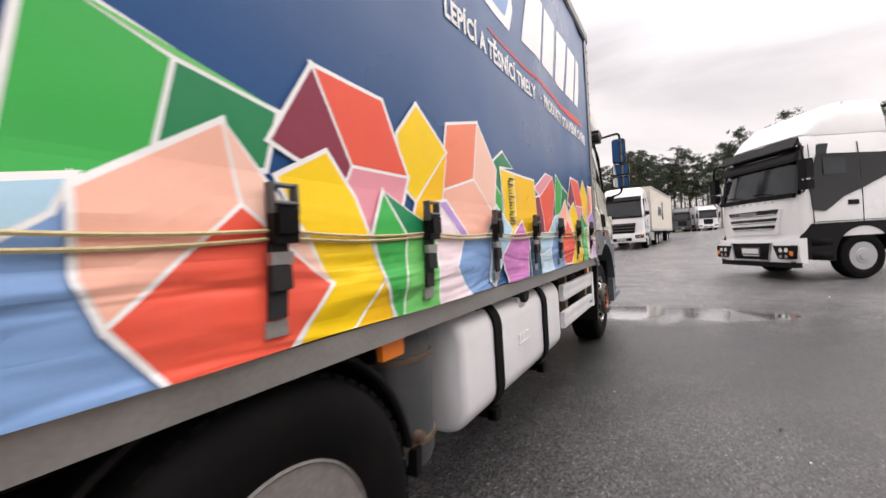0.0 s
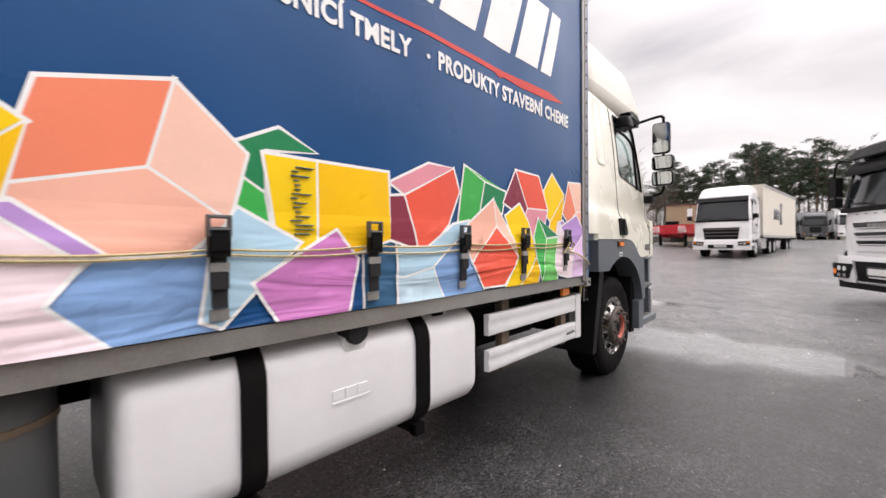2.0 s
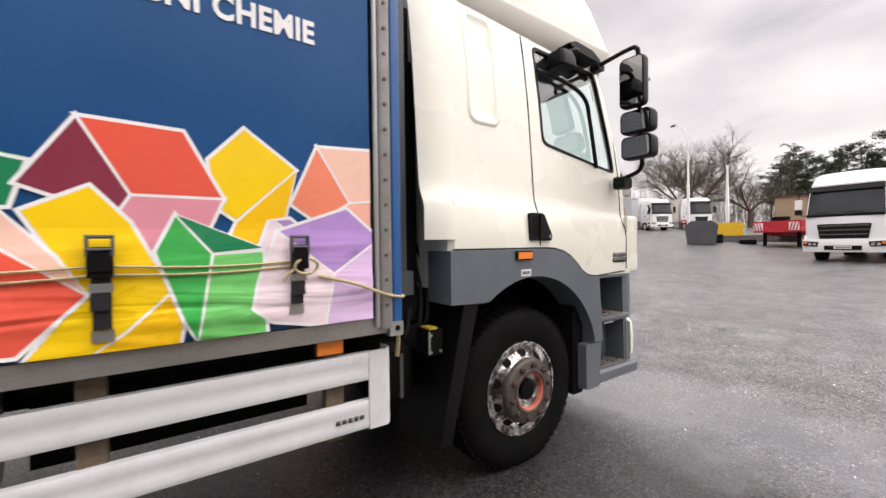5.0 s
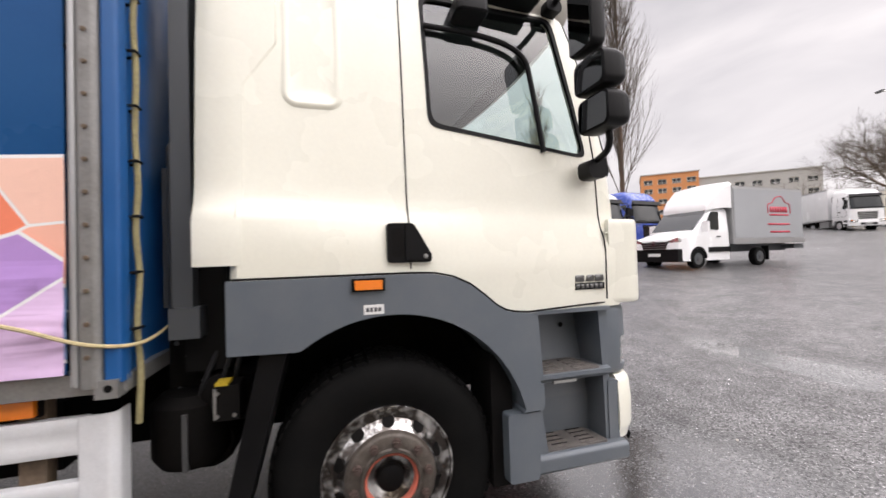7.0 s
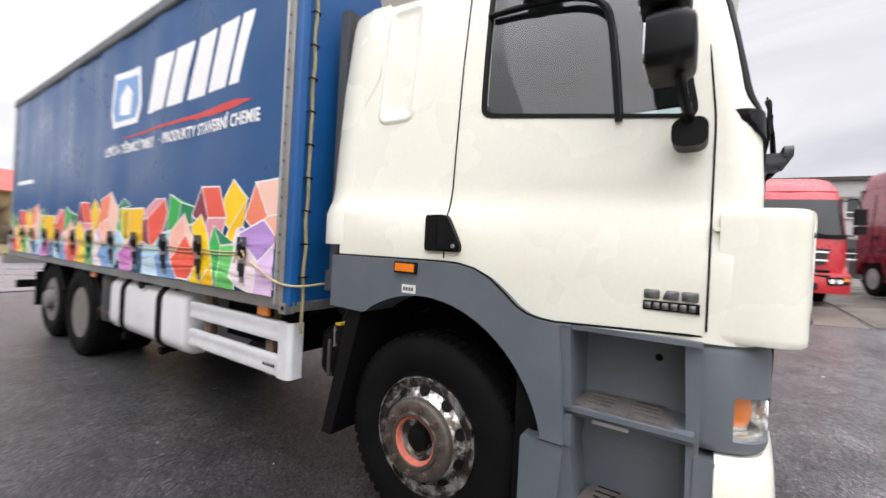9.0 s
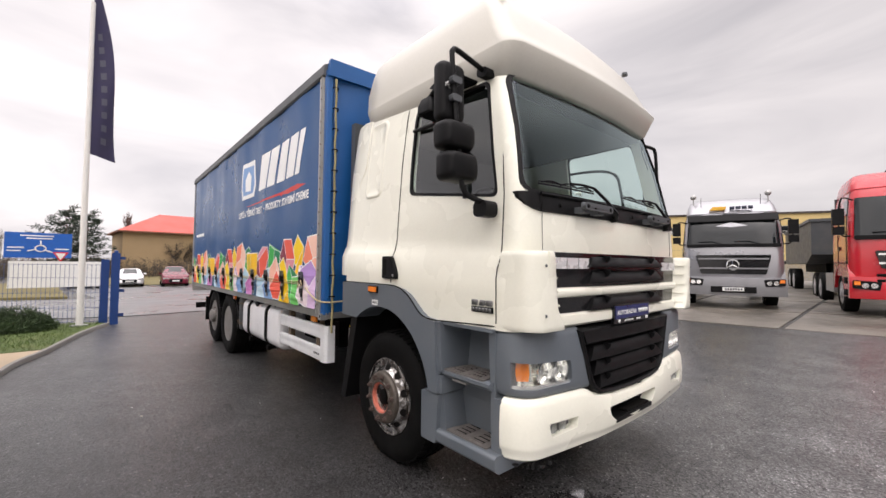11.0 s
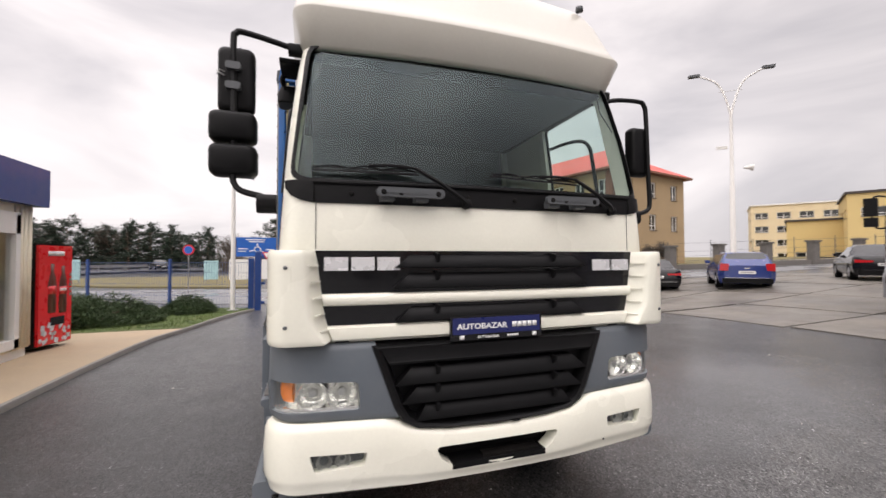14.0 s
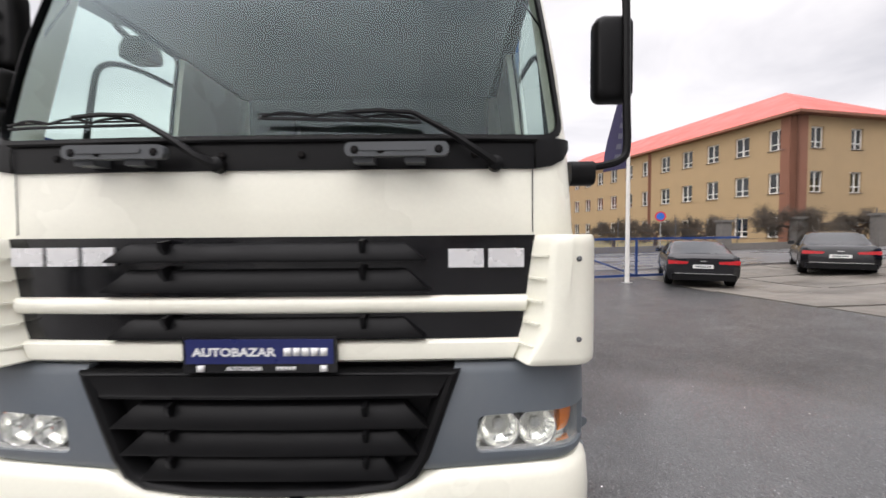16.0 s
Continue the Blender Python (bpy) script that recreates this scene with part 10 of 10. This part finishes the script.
# ---- plants ----
BARK = material("pine_bark", (0.10, 0.065, 0.045), 0.9, vary=0.3, scale=3, bump=0.02)
TWIG = material("bare_twig", (0.085, 0.068, 0.052), 0.9, vary=0.3, scale=3)
NEEDLE = material("pine_needles", (0.028, 0.047, 0.022), 0.8, vary=0.35, scale=0.7, island=0.35)
SPRUCE = material("dark_conifer", (0.018, 0.032, 0.018), 0.85, vary=0.35, scale=0.7, island=0.35)
JUNIPER = material("juniper_green", (0.035, 0.06, 0.02), 0.85, vary=0.4, scale=3, island=0.4)
BLADE = material("grass_blades", (0.085, 0.13, 0.03), 0.8, vary=0.4, scale=2, island=0.4)


def raw_mesh(name, verts, faces, mat, smooth=False):
    me = bpy.data.meshes.new(name)
    me.from_pydata(verts, [], faces)
    me.materials.append(mat)
    if smooth:
        me.shade_smooth()
    me.update()
    return me


class Sprigs:
    """Gathers many small blades and tapering twigs into one mesh."""
    def __init__(self, seed):
        self.v, self.f, self.r = [], [], random.Random(seed)

    def blade(self, p, d, length, width):
        d = Vector(d).normalized()
        side = d.cross(Vector((self.r.uniform(-1, 1), self.r.uniform(-1, 1), self.r.uniform(-1, 1)))).normalized() * width
        k = len(self.v)
        q = p + d * length
        self.v += [tuple(p - side * 0.5), tuple(p + side * 0.5), tuple(q + side * 0.35), tuple(q - side * 0.35)]
        self.f.append((k, k + 1, k + 2, k + 3))

    def clump(self, p, radius, n, length, width, flat=0.6, up=0.3):
        for _ in range(n):
            d = Vector((self.r.gauss(0, 1), self.r.gauss(0, 1), self.r.gauss(0, flat) + up))
            o = Vector((self.r.uniform(-1, 1), self.r.uniform(-1, 1), self.r.uniform(-1, 1) * flat)) * radius * 0.7
            self.blade(p + o, d, length * self.r.uniform(0.6, 1.3), width)

    def limb(self, a, b, r0, r1, n=4):
        a, b = Vector(a), Vector(b)
        d = (b - a).normalized()
        u = d.orthogonal().normalized()
        w = d.cross(u)
        k = len(self.v)
        for p, r in ((a, r0), (b, r1)):
            self.v += [tuple(p + r * (u * math.cos(6.2832 * i / n) + w * math.sin(6.2832 * i / n))) for i in range(n)]
        for i in range(n):
            j = (i + 1) % n
            self.f.append((k + i, k + j, k + n + j, k + n + i))

    def mesh(self, name, mat):
        return raw_mesh(name, self.v, self.f, mat)


def pine(label, at, seed, h=14.0, bare=0.45, spread=2.6, mat=NEEDLE, dense=1.0, cone=False, group="pines"):
    t = thing("pine_tree" if not cone else "conifer_tree", label, "tree", at, 0, group)
    wood, leaf = Sprigs(seed), Sprigs(seed + 1)
    r = wood.r
    pts = [Vector((0, 0, -0.3))]
    for i in range(1, 9):
        pts.append(Vector((pts[-1].x + r.uniform(-0.12, 0.12), pts[-1].y + r.uniform(-0.12, 0.12), h * i / 8)))
    for i in range(8):
        wood.limb(pts[i], pts[i + 1], 0.20 * (1 - i / 9.5) * h / 14, 0.20 * (1 - (i + 1) / 9.5) * h / 14, 7)
    n = int(34 * dense)
    for k in range(n):
        f = bare + (0.99 - bare) * (k + r.random()) / n
        z = h * f
        i = min(7, int(f * 8))
        base = pts[i].lerp(pts[i + 1], f * 8 - i)
        a = r.uniform(0, 6.28)
        q = (1 - (f - bare) / (1 - bare)) if cone else max(0.25, math.sin(math.pi * min(0.95, 0.22 + 0.75 * (f - bare) / (1 - bare))))
        length = spread * q * r.uniform(0.55, 1.25) + 0.2
        tip = base + Vector((math.cos(a) * length, math.sin(a) * length, length * (r.uniform(-0.1, 0.45) if not cone else -0.15)))
        wood.limb(base, tip, 0.05, 0.015, 4)
        for s in range(int(3 + length * 2.2)):
            g = 0.3 + 0.75 * r.random()
            p = base.lerp(tip, g) + Vector((r.gauss(0, 0.28), r.gauss(0, 0.28), r.gauss(0, 0.16)))
            leaf.clump(p, 0.38, 13, 0.34, 0.075)
    o = new("trunk", wood.mesh("trunk", BARK))
    o.parent = t
    o = new("crown", leaf.mesh("crown", mat))
    o.parent = t
    return t


def bare_tree(label, at, seed, h=15.0, upright=0.8, levels=5, thick=0.24, first=0.15, droop=0.0, spread=0.6, split=(3, 5), group=""):
    t = thing("bare_tree", label, "tree", at, 0, group)
    wood, twig = Sprigs(seed), Sprigs(seed + 7)
    r = wood.r
    def grow(p, d, length, rad, level):
        segs = 3
        for i in range(segs):
            nd = (d + Vector((r.gauss(0, 0.10), r.gauss(0, 0.10), r.gauss(0, 0.06) + 0.10 * upright - droop * 0.05 * level))).normalized()
            q = p + nd * length / segs
            (wood if level < 2 else twig).limb(p, q, rad, rad * 0.82, 6 if level == 0 else 4 if level < 3 else 3)
            rad *= 0.82
            p, d = q, nd
            if level < levels and (level > 0 or i > 0):
                for _ in range(r.randint(*split)):
                    a = r.uniform(0, 6.28)
                    side = d.orthogonal().normalized()
                    side = (Matrix.Rotation(a, 3, d) @ side)
                    k = r.uniform(0.35, 1.0) * spread
                    grow(p, (d * (1 - 0.5 * k) + side * k).normalized(), length * r.uniform(0.42, 0.66), rad * 0.55, level + 1)
    base = Vector((0, 0, -0.2))
    trunk_h = h * first
    wood.limb(base, (0, 0, trunk_h), thick, thick * 0.9, 9)
    if upright > 1.2:
        for i in range(46):
            z = trunk_h + (h * 0.86 - trunk_h) * i / 46
            a = r.uniform(0, 6.28)
            lean = 0.30
            grow(Vector((0, 0, z)), Vector((lean * math.cos(a), lean * math.sin(a), 1)).normalized(), h * 0.20 * (1.15 - 0.6 * i / 46), 0.055, 2)
        wood.limb((0, 0, trunk_h), (0.1, 0.1, h), thick * 0.9, 0.02, 7)
    else:
        for i in range(4):
            a = 6.28 * i / 4 + r.uniform(-0.4, 0.4)
            grow(Vector((0, 0, trunk_h)), Vector((spread * math.cos(a), spread * math.sin(a), upright + 0.25)).normalized(), h * 0.36, thick * 0.6, 1)
    o = new("trunk", wood.mesh("trunk", BARK))
    o.parent = t
    o = new("crown", twig.mesh("crown", TWIG))
    o.parent = t
    return t


def polar(x, y, az, dist):
    px, py = x + dist * math.sin(radians(az)), y + dist * math.cos(radians(az))
    return (px, py, lift(px, py))


# pine wood to the north
kinds = [pine("tall dark pine at the edge of the wood", polar(0, 5, -13, 88), 21, 14.0, 0.42, 2.7), pine("slender pine with a gappy crown", polar(0, 5, -10.0, 90), 35, 13.0, 0.5, 2.2, dense=0.8), pine("broad pine with a rounded crown", polar(0, 5, -5.0, 86), 52, 16.5, 0.45, 3.2, dense=1.2)]
rnd = random.Random(17)
for k in range(58):
    az = -15 + 37 * (k + rnd.uniform(-0.3, 0.3)) / 58
    p = polar(0, 5, az, rnd.uniform(86, 112))
    c = copy_thing(kinds[k % 3], Matrix.Translation(p) @ Matrix.Rotation(rnd.uniform(0, 6.28), 4, "Z"))
    c.scale = (1.15, 1.15, rnd.uniform(0.92, 1.24) * (0.72 if az < -9 else 1.0))
# scrub and bare trunks below the pines
scrub = Sprigs(71)
for k in range(1500):
    az, d = scrub.r.uniform(-33, 24), scrub.r.uniform(92, 122)
    p = Vector(polar(0, 5, az, d))
    hgt = scrub.r.uniform(2.5, 8.5)
    q = p + Vector((scrub.r.gauss(0, 0.5), scrub.r.gauss(0, 0.5), hgt))
    scrub.limb(p, q, 0.05, 0.02, 3)
    for _ in range(5):
        m = p.lerp(q, scrub.r.uniform(0.3, 1))
        scrub.limb(m, m + Vector((scrub.r.gauss(0, 0.9), scrub.r.gauss(0, 0.9), scrub.r.uniform(0.2, 1.2))), 0.03, 0.012, 3)
tagged(new("scrub", scrub.mesh("scrub", TWIG)), "brown bare undergrowth below the pines", "undergrowth", kind="stuff")

# bare trees
bare_tree("broad leafless oak behind the lorries", polar(0.9, 5, -22.5, 66), 5, 15.0, 0.55, 5, 0.42, 0.2, 0, 0.85, (2, 3))
bare_tree("leafless tree at the yard's edge", polar(0.9, 5, -17.5, 72), 6, 12.0, 0.5, 5, 0.32, 0.2, 0, 0.85, (2, 3))
bare_tree("leafless tree beside the lamp post", polar(0.9, 5, -24.5, 74), 16, 17.0, 0.5, 5, 0.32, 0.2, 0, 0.85, (2, 3))
bare_tree("tall leafless poplar behind the tractors", polar(0.9, 6, -49.8, 46), 8, 30.0, 1.5, 4, 0.30, 0.12, 0, 0.38, (3, 4))
bare_tree("tall leafless poplar beside the workshop", polar(0.8, 6.3, -60.5, 52), 9, 20.0, 1.5, 4, 0.28, 0.12, 0, 0.35, (2, 3))
for az, d, s, hgt in ((-152.6, 26, 31, 3.6), (-147.3, 25.5, 32, 3.6), (-139.6, 24.5, 33, 4.3), (-157.5, 27, 34, 3.6), (-134.5, 30, 36, 3.4)):
    bare_tree("low pruned leafless tree along the street", polar(-2.7, 8.6, az, d + 12), s, hgt, 0.12, 5, 0.17, 0.32, 0.3, 1.0, (3, 4), group="street trees")
bare_tree("tall narrow leafless tree across the street", polar(0.1, 9, -178.6, 80), 41, 9.5, 1.5, 4, 0.2, 0.12, 0, 0.32, (2, 3))
for az, d, s, hgt in ((170.5, 95, 43, 8.0), (-174, 70, 44, 6.0), (159, 88, 45, 9.5), (153, 90, 46, 10), (149, 82, 47, 9), (-35.5, 120, 48, 11)):
    bare_tree("leafless tree beyond the road", polar(0, 9, az, d), s, hgt, 0.6, 4, 0.2, 0.25, 0, 0.7, (3, 4), group="trees beyond the road")
# conifers beyond the main road
south = [pine("dark conifer beyond the road", polar(0.1, 9, 176.3, 66), 61, 8.2, 0.12, 2.6, SPRUCE, 1.3, False, "conifers beyond the road"), pine("dark conifer beyond the road", polar(0, 9, 164.5, 84), 64, 8.0, 0.1, 2.4, SPRUCE, 1.3, True, "conifers beyond the road")]
for k in range(26):
    az = 143.5 + 26 * (k + rnd.uniform(-0.3, 0.3)) / 26
    c = copy_thing(south[k % 2], Matrix.Translation(polar(0, 9, az, rnd.uniform(80, 98))) @ Matrix.Rotation(rnd.uniform(0, 6.28), 4, "Z"))
    c.scale = (1.1, 1.1, rnd.uniform(0.75, 1.05))
copy_thing(south[0], Matrix.Translation(polar(0.1, 9, 178.0, 70)))
hedge = Sprigs(83)
for k in range(1500):
    az, d = hedge.r.uniform(-190, -168), hedge.r.uniform(62, 80)
    p = Vector(polar(0, 9, az, d))
    q = p + Vector((hedge.r.gauss(0, 0.4), hedge.r.gauss(0, 0.4), hedge.r.uniform(0.8, 2.6)))
    hedge.limb(p, q, 0.04, 0.015, 3)
    for _ in range(3):
        m = p.lerp(q, hedge.r.uniform(0.3, 1))
        hedge.limb(m, m + Vector((hedge.r.gauss(0, 0.6), hedge.r.gauss(0, 0.6), hedge.r.uniform(0.1, 0.7))), 0.022, 0.01, 3)
for k in range(900):
    az, d = hedge.r.uniform(144, 172), hedge.r.uniform(88, 105)
    p = Vector(polar(0, 9, az, d))
    q = p + Vector((hedge.r.gauss(0, 0.4), hedge.r.gauss(0, 0.4), hedge.r.uniform(2, 7)))
    hedge.limb(p, q, 0.05, 0.015, 3)
    for _ in range(3):
        m = p.lerp(q, hedge.r.uniform(0.3, 1))
        hedge.limb(m, m + Vector((hedge.r.gauss(0, 0.6), hedge.r.gauss(0, 0.6), hedge.r.uniform(0.1, 0.9))), 0.022, 0.01, 3)
tagged(new("brown_hedge", hedge.mesh("brown_hedge", TWIG)), "brown leafless hedge across the street", "hedge", kind="stuff")


def juniper(label, at, seed, rx, ry, h, n):
    t = thing("juniper_bush", label, "bush", at, 0, "juniper bushes")
    g = Sprigs(seed)
    for k in range(n):
        a, q = g.r.uniform(0, 6.28), math.sqrt(g.r.random())
        top = h * (1 - 0.75 * q ** 2.2) * (0.85 + 0.25 * math.sin(a * 3 + seed))
        x, y, z = rx * q * math.cos(a), ry * q * math.sin(a), top * g.r.uniform(0.35, 1.0)
        g.clump(Vector((x, y, z)), 0.10, 12, 0.10, 0.012, 0.7, 0.35)
    o = new("foliage", g.mesh("foliage", JUNIPER))
    o.parent = t
    w = Sprigs(seed + 2)
    for k in range(14):
        a = w.r.uniform(0, 6.28)
        w.limb((0, 0, 0), (rx * 0.7 * math.cos(a), ry * 0.7 * math.sin(a), h * 0.5), 0.03, 0.01, 5)
    o = new("stem", w.mesh("stem", BARK))
    o.parent = t


juniper("wide low juniper bush on the lawn", (3.9, -2.6, lift(3.9, -2.6) + 0.04), 91, 1.5, 0.85, 0.72, 1700)
juniper("low juniper bush spreading by the fence", (5.6, -4.0, lift(5.6, -4) + 0.04), 92, 1.6, 1.1, 0.8, 1500)
juniper("rounded juniper bush near the flagpole", (2.35, -4.45, lift(2.35, -4.45) + 0.04), 93, 0.72, 0.62, 0.55, 900)
juniper("juniper bush behind the vending machine", (4.9, -1.9, lift(4.9, -1.9) + 0.04), 94, 1.2, 0.6, 0.8, 900)
turf = Sprigs(99)
for k in range(16000):
    y = turf.r.uniform(-7.5, -1.3)
    x = turf.r.uniform(float(np.interp(y, (-5.3, -3.4, -1.3), (0.78, 1.2, 1.56))), 6.0)
    if y < -5.6 - (x - 0.7) * 0.48:
        continue
    turf.blade(Vector((x, y, lift(x, y) + 0.055)), (turf.r.gauss(0, 0.4), turf.r.gauss(0, 0.4), 1), turf.r.uniform(0.025, 0.07), 0.006)
tagged(new("grass", turf.mesh("grass", BLADE)), "short green grass blades on the lawn", "grass", kind="stuff")
leaves = Sprigs(101)
for k in range(260):
    x, y = leaves.r.uniform(-9, 2.0), leaves.r.uniform(-3, 16)
    if -3.6 < x < -0.7 and -3 < y < 7.3:
        continue
    s = leaves.r.uniform(0.008, 0.022)
    leaves.blade(Vector((x, y, lift(x, y) + 0.006)), (leaves.r.gauss(0, 1), leaves.r.gauss(0, 1), 0.15), s, s * 0.7)
tagged(new("grit", leaves.mesh("grit", material("pale_grit", (0.3, 0.28, 0.25), 0.8, island=0.5))), "pale grit and leaf crumbs on the asphalt", "grit", kind="stuff")

# ---- loose pieces of small details become parts of their own ----
def split_loose(ob):
    """Each connected piece of a joined detail as its own part."""
    bm = bmesh.new()
    bm.from_mesh(ob.data)
    left, islands = set(bm.verts), []
    while left:
        todo = [left.pop()]
        seen = set(todo)
        while todo:
            for e in todo.pop().link_edges:
                for v in e.verts:
                    if v not in seen:
                        seen.add(v)
                        left.discard(v)
                        todo.append(v)
        islands.append(seen)
    if len(islands) > 1:
        islands.sort(key=lambda q: min(v.index for v in q))
        base, mats, smooth = ob.name.split(".")[0], list(ob.data.materials), ob.data.polygons[0].use_smooth
        made = []
        for island in islands:
            order = sorted(island, key=lambda v: v.index)
            at = {v: i for i, v in enumerate(order)}
            faces = [[at[v] for v in f.verts] for f in {f for v in order for f in v.link_faces}]
            me = bpy.data.meshes.new(base)
            me.from_pydata([v.co[:] for v in order], [], faces)
            for m in mats:
                me.materials.append(m)
            if smooth:
                me.polygons.foreach_set("use_smooth", [True] * len(me.polygons))
            made.append(me)
        ob.data = made[0]
        for me in made[1:]:
            o = ob.copy()
            o.data = me
            scene.collection.objects.link(o)
    bm.free()


LOOSE = {"door_seam", "cowl_seam", "louvre", "tread_slot", "roof_marker_lamp", "paint_chip", "plate_print", "bolt", "screw", "clamp", "floor_bearer", "sticker_print", "badge_digit", "hook", "step_well", "side_badge", "print_bar", "brand_block", "step_opening", "stripe", "bumper_slot",
         "corrugated_hose", "flag_print", "cladding_rib", "bottle_picture", "bottle_label", "maker_print", "sign_print"}
for ob in list(scene.objects):
    if ob.type == "MESH" and ob.parent and ob.name.split(".")[0] in LOOSE:
        split_loose(ob)
for ob in scene.objects:
    if ob.type == "MESH" and ob.name.split(".")[0] in ("tread", "ice_picture"):
        tagged(ob, kind="stuff")
